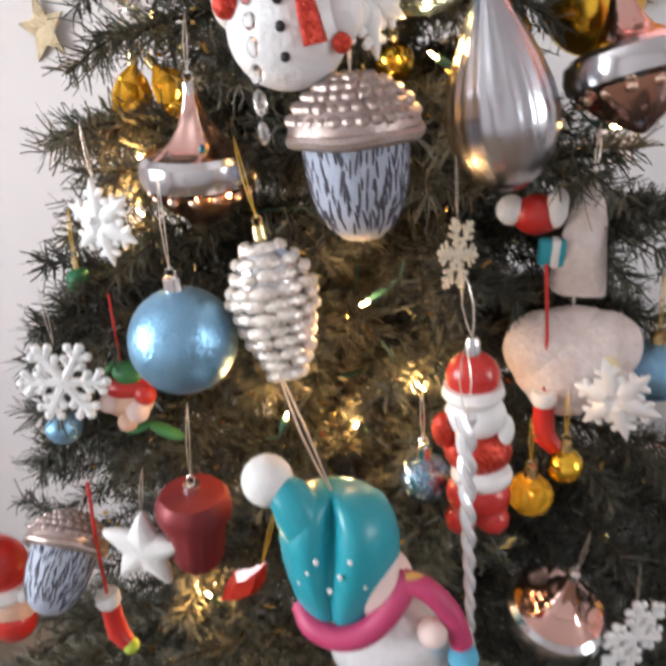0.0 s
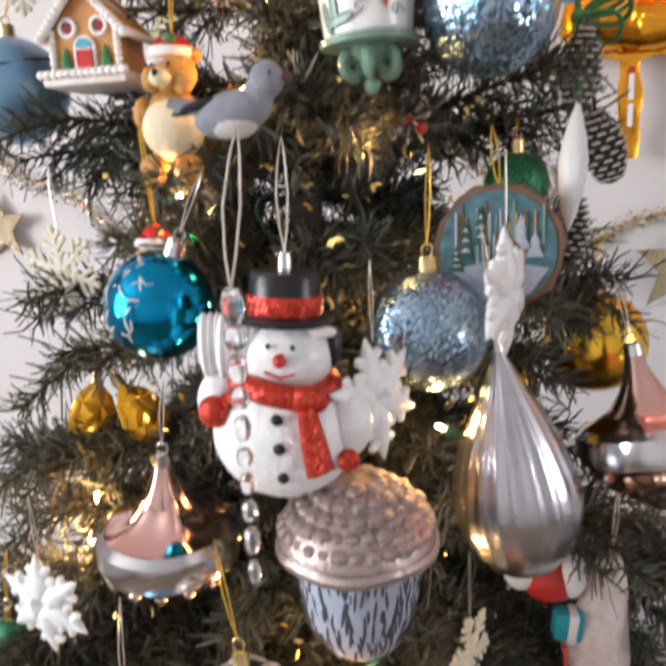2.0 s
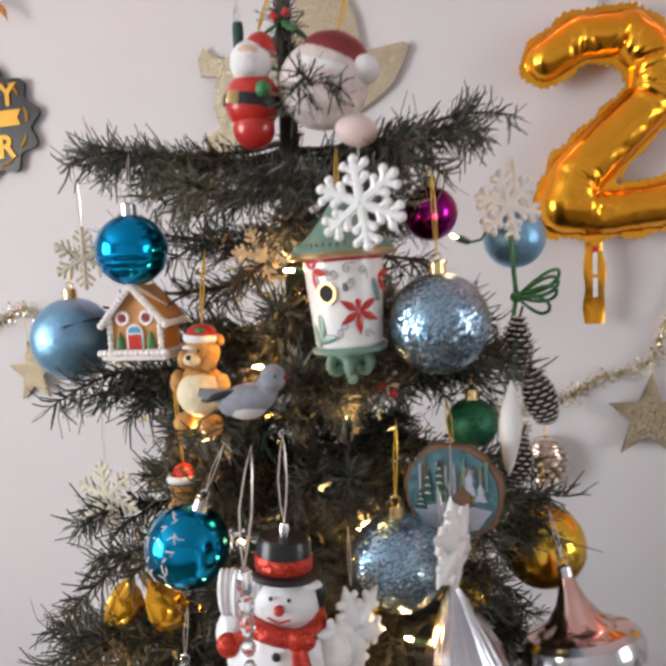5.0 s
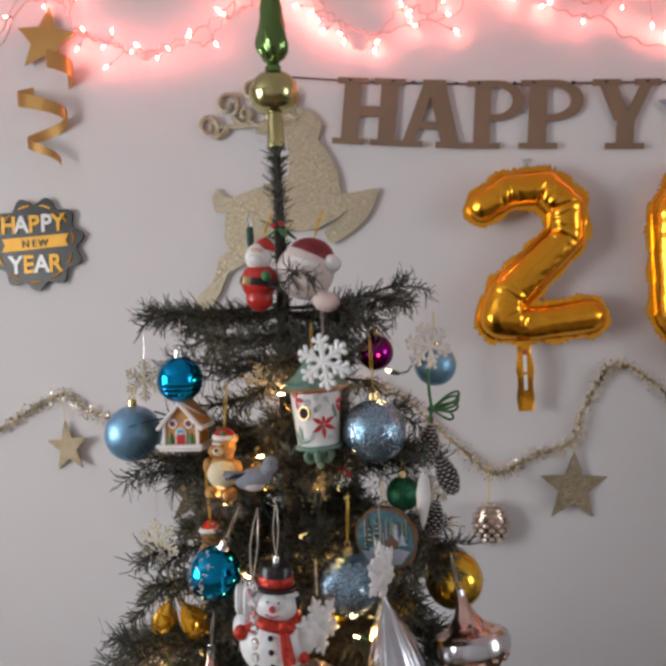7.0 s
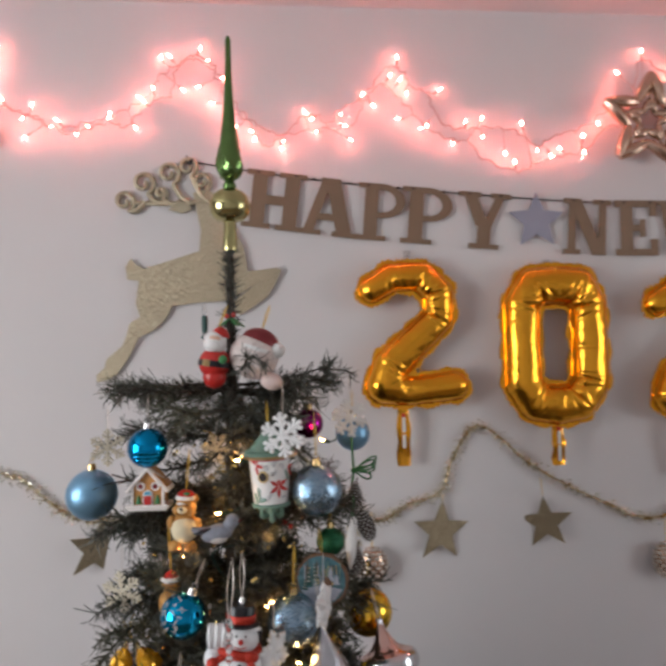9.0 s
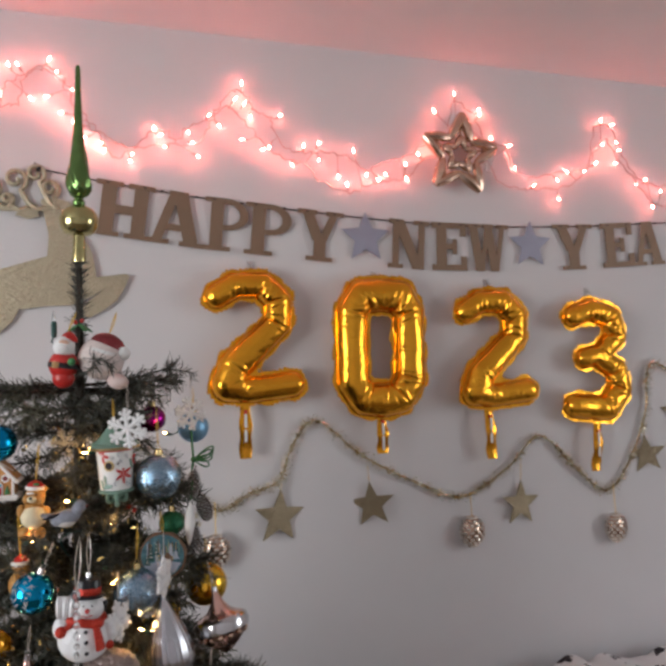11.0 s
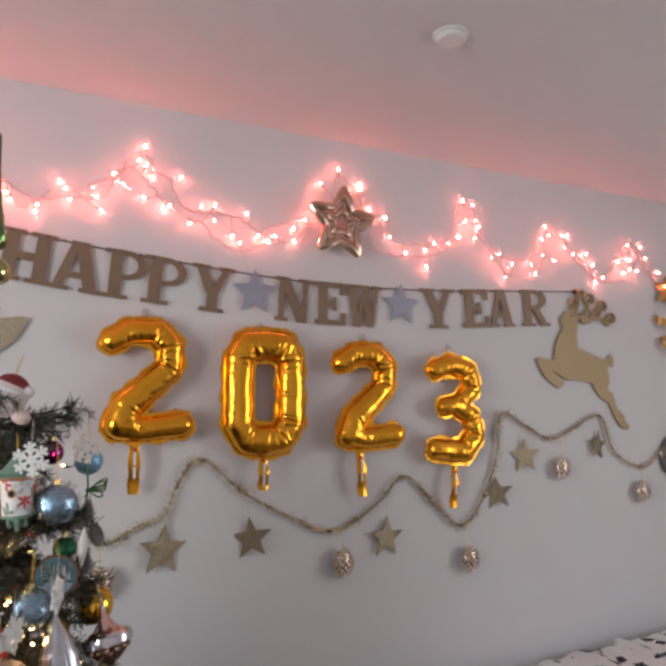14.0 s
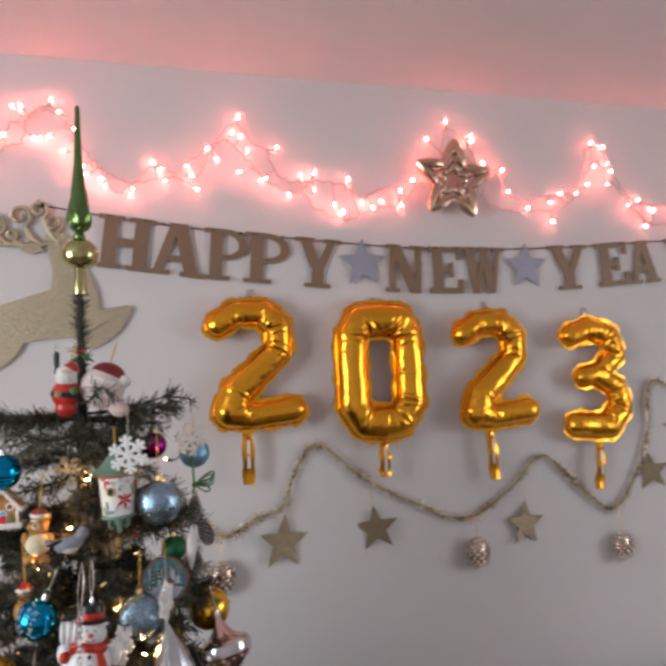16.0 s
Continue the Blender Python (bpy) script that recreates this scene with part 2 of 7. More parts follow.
SPIRE = mat("green_lustre", (0.13, 0.22, 0.07), 0.13, 0.85, var=0.25, scale=40)
SPIRE_GOLD = mat("green_gold_lustre", (0.52, 0.47, 0.22), 0.16, 1.0, var=0.2, scale=40, bump=0.1, bscale=50)
ICE = mat("frosted_ice_glass", (0.80, 0.80, 0.82), 0.25, 0.35, var=0.12, scale=200, bump=0.2, bscale=300, coat=0.4)
RED_GLASS = mat("red_glass", (0.62, 0.03, 0.015), 0.12, var=0.2, scale=60, trans=0.35, coat=0.5)
FUR = mat("white_fleece", (0.60, 0.50, 0.47), 0.95, scale=200, big=40.0, bump=1.0, bscale=240, col2=(0.74, 0.66, 0.63))
CLOTH = printed_cloth("printed_cotton")
SOFA = mat("sofa_fabric", (0.20, 0.19, 0.18), 0.9, var=0.1, scale=60, bump=0.5, bscale=700)
LIME = mat("lime_enamel", (0.42, 0.52, 0.06), 0.5)
BLUEKNIT = mat("sky_blue_felt", (0.10, 0.38, 0.55), 0.8, bump=0.4)

# ---------------------------------------------------------------- shape helpers


class Geo:
    """Vertices and faces that become one mesh."""

    def __init__(self):
        self.v, self.f = [], []

    def add(self, vs, fs, m=None):
        k = len(self.v)
        self.v += [tuple(m @ Vector(p)) for p in vs] if m is not None else [tuple(p) for p in vs]
        self.f += [tuple(i + k for i in q) for q in fs]
        return self

    def lathe(self, profile, seg=24, m=None, flute=None):
        """Turned about z; profile of (radius, z). flute(angle, z) scales the radius."""
        vs, fs = [], []
        for r, z in profile:
            for i in range(seg):
                a = 2 * math.pi * i / seg
                q = r * (flute(a, z) if flute else 1)
                vs.append((q * math.cos(a), q * math.sin(a), z))
        for j in range(len(profile) - 1):
            for i in range(seg):
                k = (i + 1) % seg
                fs.append((j * seg + i, j * seg + k, (j + 1) * seg + k, (j + 1) * seg + i))
        n = len(profile) - 1
        if profile[0][0] > 1e-4:
            fs.append(tuple(reversed(range(seg))))
        if profile[n][0] > 1e-4:
            fs.append(tuple(n * seg + i for i in range(seg)))
        return self.add(vs, fs, m)

    def ball(self, r, m=None, seg=24, rings=14, squash=(1, 1, 1)):
        pr = [(max(1e-5, r * math.sin(math.pi * j / rings)), -r * math.cos(math.pi * j / rings)) for j in range(rings + 1)]
        d = Matrix.Diagonal((*squash, 1))
        return self.lathe(pr, seg, (m @ d) if m is not None else d)

    def box(self, sx, sy, sz, m=None, b=0.0):
        x, y, z = sx / 2, sy / 2, sz / 2
        if b <= 0:
            vs = [(-x, -y, -z), (x, -y, -z), (x, y, -z), (-x, y, -z), (-x, -y, z), (x, -y, z), (x, y, z), (-x, y, z)]
            return self.add(vs, [(3, 2, 1, 0), (4, 5, 6, 7), (0, 1, 5, 4), (1, 2, 6, 5), (2, 3, 7, 6), (3, 0, 4, 7)], m)
        bm = bmesh.new()
        bmesh.ops.create_cube(bm, size=1)
        bmesh.ops.scale(bm, vec=(sx, sy, sz), verts=bm.verts)
        bmesh.ops.bevel(bm, geom=bm.edges[:], offset=b, segments=2, affect="EDGES", profile=0.5)
        bm.verts.index_update()
        self.add([v.co[:] for v in bm.verts], [[v.index for v in f.verts] for f in bm.faces], m)
        bm.free()
        return self

    def tube(self, pts, r, seg=6, m=None, flat=1.0):
        """A round wire along pts; r a radius or one for each point."""
        pts = [Vector(p) for p in pts]
        rs = r if isinstance(r, (list, tuple)) else [r] * len(pts)
        vs, fs, side = [], [], None
        for i, p in enumerate(pts):
            t = (pts[min(i + 1, len(pts) - 1)] - pts[max(i - 1, 0)]).normalized()
            if side is None:
                side = t.orthogonal().normalized()
            side = (side - t * side.dot(t)).normalized()
            up = t.cross(side)
            for k in range(seg):
                a = 2 * math.pi * k / seg
                vs.append(p + side * rs[i] * math.cos(a) + up * rs[i] * flat * math.sin(a))
        for i in range(len(pts) - 1):
            for k in range(seg):
                q = (k + 1) % seg
                fs.append((i * seg + k, i * seg + q, (i + 1) * seg + q, (i + 1) * seg + k))
        fs.append(tuple(reversed(range(seg))))
        fs.append(tuple((len(pts) - 1) * seg + k for k in range(seg)))
        return self.add(vs, fs, m)

    def plate(self, outline, depth, m=None, y=0.0):
        """An upright flat piece: outline of (x, z), with its front at y - depth / 2."""
        n = len(outline)
        vs = [(x, y - depth / 2, z) for x, z in outline] + [(x, y + depth / 2, z) for x, z in outline]
        fs = [tuple(range(n)), tuple(reversed(range(n, 2 * n)))]
        fs += [(i, i + n, (i + 1) % n + n, (i + 1) % n) for i in range(n)]
        return self.add(vs, fs, m)


def part(name, geo, material, parent=None, label="", smooth=35.0, at=None):
    me = bpy.data.meshes.new(name)
    me.from_pydata(geo.v, [], geo.f)
    bm = bmesh.new()
    bm.from_mesh(me)
    bmesh.ops.recalc_face_normals(bm, faces=bm.faces)
    bm.to_mesh(me)
    bm.free()
    me.materials.append(material)
    if smooth:
        me.shade_smooth()
        me.set_sharp_from_angle(angle=radians(smooth))
    ob = new(name, me)
    if parent is not None:
        ob.parent = parent
    if at is not None:
        ob.matrix_basis = at
    if label:
        ob["label"] = label
    return ob


def repeat(name, mesh_of, m, parent):
    """One more object on the mesh of a piece that is already there."""
    ob = new(name, mesh_of.data)
    ob.parent = parent
    ob.matrix_basis = m
    return ob


def thing(name, m, label, category, group="", kind=""):
    ob = new(name)
    ob.empty_display_size = 0.02
    ob.matrix_basis = m
    return tagged(ob, label, category, group, kind)


def at(x, y, z):
    return Matrix.Translation((x, y, z))


def smooth_path(pts, n=8):
    """A Catmull-Rom line through pts."""
    p = [Vector(q) for q in pts]
    p = [2 * p[0] - p[1]] + p + [2 * p[-1] - p[-2]]
    out = []
    for i in range(1, len(p) - 2):
        a, b, c, d = p[i - 1], p[i], p[i + 1], p[i + 2]
        for k in range(n):
            t = k / n
            out.append(0.5 * (2 * b + (c - a) * t + (2 * a - 5 * b + 4 * c - d) * t * t + (3 * b - a - 3 * c + d) * t ** 3))
    return out + [p[-2]]


def star_outline(r, inner=0.42, n=5, turn=90.0):
    return [(r * (1 if k % 2 == 0 else inner) * math.cos(radians(turn + 180.0 * k / n)),
             r * (1 if k % 2 == 0 else inner) * math.sin(radians(turn + 180.0 * k / n))) for k in range(2 * n)]


# ---------------------------------------------------------------- the room
R = ROOM
T = 0.14


def slab(name, x0, x1, y0, y1, z0, z1, material, label, category):
    ob = part(name, Geo().box(x1 - x0, y1 - y0, z1 - z0, at((x0 + x1) / 2, (y0 + y1) / 2, (z0 + z1) / 2)), material, smooth=0)
    return tagged(ob, label, category, kind="structure")


slab("wall_north", R["x0"] - T, R["x1"] + T, 0, T, 0, R["h"], WALL, "plain off-white painted wall hung with decorations", "wall")
slab("wall_south", R["x0"] - T, R["x1"] + T, R["y0"] - T, R["y0"], 0, R["h"], WALL, "plain off-white painted wall", "wall")
slab("ceiling", R["x0"] - T, R["x1"] + T, R["y0"] - T, T, R["h"], R["h"] + 0.12, CEIL, "plain white painted ceiling", "ceiling")


def window_wall(name, x0, x1, w):
    g = Geo()
    y0, y1, h = R["y0"], R["y1"], R["h"]
    for a, b, c, d in ((y0, w["y0"], 0, h), (w["y1"], y1, 0, h), (w["y0"], w["y1"], 0, w["z0"]), (w["y0"], w["y1"], w["z1"], h)):
        g.box(x1 - x0, b - a, d - c, at((x0 + x1) / 2, (a + b) / 2, (c + d) / 2))
    tagged(part(name, g, WALL, smooth=0), "off-white painted wall with a window opening", "wall", kind="structure")


def window(name, x, w):
    cy, cz, sy, sz = (w["y0"] + w["y1"]) / 2, (w["z0"] + w["z1"]) / 2, w["y1"] - w["y0"], w["z1"] - w["z0"]
    t = thing(name, at(x, cy, cz), "white-framed window letting in daylight", "window", kind="structure")
    g = Geo()
    for yy in (-sy / 2 + 0.025, sy / 2 - 0.025, 0):
        g.box(0.05, 0.05, sz, at(0, yy, 0))
    for zz in (-sz / 2 + 0.025, sz / 2 - 0.025):
        g.box(0.048, sy - 0.1, 0.05, at(0, 0, zz))
    part("window_frame", g, PAINT, t, smooth=0)
    part("window_sill", Geo().box(0.16, sy + 0.06, 0.03, at(0, 0, -sz / 2 - 0.015), 0.004), PAINT, t)


window_wall("wall_west", R["x0"] - T, R["x0"], WIN_A)
window_wall("wall_east", R["x1"], R["x1"] + T, WIN_B)
window("window_1", R["x0"] - 0.05, WIN_A)
window("window_2", R["x1"] + 0.05, WIN_B)
fl = tagged(new("floor"), "brown wooden plank floor", "floor", kind="structure")
planks = {}
for row in range(27):
    x = R["x0"]
    for size in ((1.25,) * 4 if row % 2 else (0.625, 1.25, 1.25, 1.25, 0.625)):
        m = at(x + size / 2, R["y0"] + 0.0667 + row * 0.13333, -0.01)
        if size in planks:
            repeat("plank", planks[size], m, fl)
        else:
            planks[size] = part("plank", Geo().box(size - 0.002, 0.1318, 0.02, None, 0.0015), FLOOR, fl, at=m)
        x += size
slab("subfloor", R["x0"] - T, R["x1"] + T, R["y0"] - T, T, -0.10, -0.022, FLOOR, "dark wooden base under the planks", "floor")

# ---------------------------------------------------------------- foil number balloons


def seg_field(px, pz, strokes):
    """How far inside the digit each place lies (0 at the rim, 1 on the stroke's axis), and the local stroke radius."""
    best, rad = np.full(px.shape, -9.0), np.full(px.shape, 0.03)
    for (x0, z0, r0), (x1, z1, r1) in strokes:
        dx, dz = x1 - x0, z1 - z0
        u = np.clip(((px - x0) * dx + (pz - z0) * dz) / (dx * dx + dz * dz + 1e-12), 0, 1)
        r = r0 + (r1 - r0) * u
        f = r - np.hypot(px - x0 - u * dx, pz - z0 - u * dz)
        rad = np.where(f > best, r, rad)
        best = np.maximum(best, f)
    return best, rad


def creases(X, Z, runs, rng):
    """Sharp valleys across the stroke where the foil bends, deepest on the inner side, and the swelling beside them."""
    cut = np.zeros_like(X)
    for run in runs:
        for a, b, c in zip(run[:-2], run[1:-1], run[2:]):
            d0, d1 = np.array([b[0] - a[0], b[1] - a[1]]), np.array([c[0] - b[0], c[1] - b[1]])
            d0, d1 = d0 / np.linalg.norm(d0), d1 / np.linalg.norm(d1)
            t, inner = d0 + d1, d1 - d0
            t = t / np.linalg.norm(t)
            n = np.array([-t[1], t[0]]) * (1 if inner @ np.array([-t[1], t[0]]) >= 0 else -1)
            bend = min(1.0, np.linalg.norm(inner) * 1.4 + 0.15)
            for off, k in ((rng.uniform(-0.004, 0.004), 1.0), (rng.uniform(0.010, 0.020), 0.45), (-rng.uniform(0.010, 0.020), 0.45)):
                lean = rng.uniform(-0.25, 0.25)
                along = (X - b[0]) * t[0] + (Z - b[1]) * t[1] - off
                across = (X - b[0]) * n[0] + (Z - b[1]) * n[1]
                along = along - lean * across
                reach_ = np.clip(0.55 + across / (b[2] * 1.1), 0, 1) * (np.abs(across) < b[2] * 1.5)
                cut += bend * k * reach_ * (0.0085 * np.exp(-np.abs(along) / 0.0032) - 0.0030 * np.exp(-(along / 0.014) ** 2))
    return cut


def inflate(runs, seed, step=0.0026, rim=0.0088, fat=0.88):
    """A pillow of foil over the strokes: two skins that meet in a flat crimped seam."""
    strokes = [q for run in runs for q in polyline(run)]
    xs = [p[0] for s in strokes for p in s]
    zs = [p[1] for s in strokes for p in s]
    gx, gz = np.arange(min(xs) - 0.07, max(xs) + 0.07, step), np.arange(min(zs) - 0.07, max(zs) + 0.07, step)
    X, Z = np.meshgrid(gx, gz, indexing="ij")
    f, r = seg_field(X, Z, strokes)
    e = 1e-4
    fx = (seg_field(X + e, Z, strokes)[0] - f) / e
    fz = (seg_field(X, Z + e, strokes)[0] - f) / e
    scal = 0.0030 * np.sin(X * 420 + Z * 260) * np.sin(Z * 380 - X * 150) + 0.0038 * np.sin(X * 95 + seed) * np.sin(Z * 88 - seed)
    out = f + rim + scal
    near = (out < 0) & (out > -step * 1.6)
    X2, Z2 = np.where(near, X - fx * out, X), np.where(near, Z - fz * out, Z)
    keep = out > -step * 1.6
    rng = np.random.default_rng(seed)
    h = np.zeros_like(f)
    inside = np.clip(f / r, 0, 1)
    h = r * fat * np.sqrt(np.clip(1 - (1 - inside) ** 2, 0, 1))
    # puckers that run in from the seam, and a few broad dents
    ph = rng.uniform(0, 6, 6)
    pucker = np.abs(np.sin(X * 120 + ph[0]) * np.sin(Z * 105 + ph[1])) * 1.6 - 0.8 + 0.7 * np.sin((X + Z) * 120 + ph[2]) * np.sin((X - Z) * 140 + ph[3])
    dent = np.sin(X * 70 + ph[4]) * np.sin(Z * 62 + ph[5])
    h = h + inside * (0.0036 * pucker * (1 - inside) ** 1.6 + 0.0008 * dent) - creases(X, Z, runs, rng) * np.minimum(1, inside * 3)
    h = np.maximum(h, 0) + 0.0006
    ids, g = -np.ones(f.shape, int), Geo()
    sel = np.argwhere(keep)
    for n, (i, j) in enumerate(sel):
        ids[i, j] = n
    N = len(sel)
    I, J = sel[:, 0], sel[:, 1]
    front = np.stack([X2[I, J], -h[I, J], Z2[I, J]], 1)
    back = np.stack([X2[I, J], h[I, J] * 0.75, Z2[I, J]], 1)
    g.v = [tuple(p) for p in np.concatenate([front, back]).tolist()]
    quads = []
    a = ids[:-1, :-1], ids[1:, :-1], ids[1:, 1:], ids[:-1, 1:]
    ok = (a[0] >= 0) & (a[1] >= 0) & (a[2] >= 0) & (a[3] >= 0)
    for q in np.stack([c[ok] for c in a], 1).tolist():
        quads.append(tuple(q))
        quads.append(tuple(k + N for k in reversed(q)))
    g.f = quads
    return g


def polyline(pts):
    return list(zip(pts[:-1], pts[1:]))


TWO_TOP = [(-0.088, 0.262, 0.029), (-0.045, 0.288, 0.031), (0.024, 0.290, 0.032), (0.062, 0.252, 0.034), (0.060, 0.196, 0.033), (-0.048, 0.094, 0.039), (-0.062, 0.054, 0.041)]
TWO_FOOT = [(-0.064, 0.050, 0.041), (-0.016, 0.036, 0.031), (0.052, 0.042, 0.031), (0.092, 0.047, 0.032)]
TWO = [TWO_TOP, TWO_FOOT]
ZERO = [[(-0.075, 0.110, 0.042), (-0.076, 0.200, 0.041), (-0.075, 0.285, 0.041), (-0.048, 0.326, 0.043), (0.004, 0.328, 0.044), (0.054, 0.326, 0.043), (0.079, 0.285, 0.041), (0.080, 0.190, 0.041),
         (0.079, 0.110, 0.042), (0.050, 0.066, 0.042), (0.002, 0.060, 0.044), (-0.048, 0.066, 0.042), (-0.075, 0.110, 0.042)]]
THREE = [[(-0.078, 0.306, 0.030), (-0.020, 0.326, 0.031), (0.046, 0.304, 0.034), (0.062, 0.250, 0.033), (0.012, 0.200, 0.029), (-0.044, 0.188, 0.029)],
         [(0.000, 0.190, 0.029), (0.060, 0.156, 0.032), (0.070, 0.098, 0.035), (0.026, 0.046, 0.036), (-0.080, 0.056, 0.034)]]


def number_balloon(strokes, x, z, tail_x, tail_len, tilt, word, seed):
    t = thing("foil_balloon", at(x, -0.040, z), f"shiny orange-gold foil number {word} balloon hung on the wall", "balloon", "number balloons")
    part("balloon_body", inflate(strokes, seed), FOIL, t, smooth=50)
    g = Geo()
    n = 14
    vs, fs = [], []
    for k in range(n + 1):
        u = k / n
        w = 0.009 + 0.006 * min(1, u * 3) + 0.0015 * math.sin(u * 17)
        for s, yy in ((-1, 0), (-0.4, -0.003), (0.4, -0.003), (1, 0)):
            vs.append((tail_x + s * w + tilt * u, yy + 0.004 * math.sin(u * 9), 0.02 - u * (tail_len + 0.02)))
        for s, yy in ((1, 0.0012), (-1, 0.0012)):
            vs.append((tail_x + s * w + tilt * u, yy + 0.004 * math.sin(u * 9), 0.02 - u * (tail_len + 0.02)))
    for k in range(n):
        for q in range(6):
            p = (q + 1) % 6
            fs.append((k * 6 + q, k * 6 + p, k * 6 + 6 + p, k * 6 + 6 + q))
    fs += [tuple(range(6)), tuple(n * 6 + q for q in range(6))]
    tail = part("balloon_tail", g.add(vs, fs), FOIL_TAIL, t, "translucent gold foil filling tail")
    part("valve_strip", Geo().box(0.0065, 0.0012, 0.066, at(tail_x + tilt * 0.45, -0.0062, -tail_len * 0.42)), WHITE, tail, "white paper valve strip", smooth=0)
    part("valve_mark", Geo().box(0.008, 0.0012, 0.008, at(tail_x + tilt * 0.25, -0.0066, -tail_len * 0.42 + 0.038)), RED, tail, "small red mark", smooth=0)
    # clear hook above
    top = max(p[1] for s in strokes for p in s) + 0.040
    hook = thing("wall_hook", at(x, -0.004, z + top + 0.012), "small clear plastic adhesive hook on the wall", "hook", "wall hooks")
    part("hook_plate", Geo().box(0.016, 0.003, 0.024, at(0, 0, 0), 0.001), CLEAR, hook)
    part("hook_arm", Geo().tube([(0, -0.002, 0.002), (0, -0.010, -0.004), (0, -0.016, -0.008), (0, -0.018, 0.0)], 0.0018), CLEAR, hook)


number_balloon(TWO, 0.830, 1.478, -0.024, 0.127, 0.000, "two", 1)
number_balloon(ZERO, 1.156, 1.417, 0.000, 0.075, 0.001, "zero", 2)
number_balloon(TWO, 1.487, 1.441, -0.027, 0.132, 0.010, "two", 3)
number_balloon(THREE, 1.812, 1.383, -0.004, 0.128, -0.012, "three", 4)

# ---------------------------------------------------------------- banner


def quad(x0, z0, x1, z1, w):
    """A stroke of a letter, leaning from (x0, z0) to (x1, z1), w wide along x."""
    return [(x0 - w / 2, z0), (x0 + w / 2, z0), (x1 + w / 2, z1), (x1 - w / 2, z1)]


def rect(x0, x1, z0, z1):
    return [(x0, z0), (x1, z0), (x1, z1), (x0, z1)]


def bowl(x, z0, z1, r):
    """The round of P and R: an outline that runs out and back."""
    c, h = (z0 + z1) / 2, (z1 - z0) / 2
    outer = [(x + r * math.cos(a), c + h * math.sin(a)) for a in np.linspace(-math.pi / 2, math.pi / 2, 13)]
    inner = [(x + (r - 0.2) * math.cos(a), c + (h - 0.1) * math.sin(a)) for a in np.linspace(math.pi / 2, -math.pi / 2, 13)]
    return [(0.3, z0)] + outer + [(0.3, z1), (0.3, z1 - 0.1)] + inner + [(0.3, z0 + 0.1)]


SERIF = 0.085
LETTERS = {
    "H": [rect(0.12, 0.36, 0, 1), rect(0.64, 0.88, 0, 1), rect(0.3, 0.7, 0.42, 0.58), rect(0, 0.46, 0, SERIF), rect(0.54, 1, 0, SERIF),
          rect(0.02, 0.46, 1 - SERIF, 1), rect(0.54, 0.98, 1 - SERIF, 1)],
    "A": [quad(0.17, 0, 0.44, 1, 0.17), quad(0.80, 0, 0.52, 1, 0.26), rect(0.26, 0.72, 0.26, 0.38), rect(0, 0.40, 0, SERIF), rect(0.58, 1, 0, SERIF), rect(0.33, 0.66, 0.9, 1)],
    "P": [rect(0.14, 0.42, 0, 1), rect(0, 0.60, 0, SERIF), rect(0, 0.4, 1 - SERIF, 1), bowl(0.5, 0.40, 1.0, 0.48)],
    "Y": [rect(0.38, 0.64, 0, 0.52), rect(0.22, 0.80, 0, SERIF), quad(0.47, 0.40, 0.20, 1, 0.25), quad(0.56, 0.40, 0.82, 1, 0.18), rect(0, 0.42, 1 - SERIF, 1), rect(0.62, 1, 1 - SERIF, 1)],
    "N": [rect(0.10, 0.26, 0, 1), rect(0.74, 0.90, 0, 1), quad(0.76, 0, 0.22, 1, 0.28), rect(0, 0.36, 0, SERIF), rect(0, 0.3, 1 - SERIF, 1), rect(0.62, 1, 1 - SERIF, 1)],
    "E": [rect(0.12, 0.40, 0, 1), rect(0, 0.94, 0, 0.12), rect(0, 0.92, 0.88, 1), rect(0.3, 0.66, 0.44, 0.56), rect(0.80, 0.96, 0, 0.30), rect(0.78, 0.94, 0.72, 1), rect(0.56, 0.68, 0.34, 0.66)],
    "W": [quad(0.30, 0, 0.14, 1, 0.2), quad(0.34, 0, 0.50, 1, 0.12), quad(0.66, 0, 0.50, 1, 0.2), quad(0.70, 0, 0.86, 1, 0.11), rect(0, 0.34, 1 - SERIF, 1), rect(0.38, 0.64, 1 - SERIF, 1), rect(0.72, 1, 1 - SERIF, 1)],
    "R": [rect(0.12, 0.36, 0, 1), rect(0, 0.48, 0, SERIF), rect(0, 0.4, 1 - SERIF, 1), bowl(0.46, 0.46, 1.0, 0.44), quad(0.80, 0, 0.50, 0.50, 0.24), rect(0.68, 1, 0, SERIF)],
}
LINE = [(0.347, -0.006, 2.034), (0.488, -0.006, 2.012), (0.718, -0.006, 1.984), (1.064, -0.006, 1.956), (1.30, -0.006, 1.943), (1.50, -0.006, 1.942),
        (1.794, -0.006, 1.953), (2.081, -0.006, 1.974), (2.377, -0.006, 1.993)]


def line_at(x):
    for (a, _, c), (b, _, d) in zip(LINE[:-1], LINE[1:]):
        if a <= x <= b:
            return c + (d - c) * (x - a) / (b - a), math.atan2(d - c, b - a)
    return LINE[-1][2], 0.0


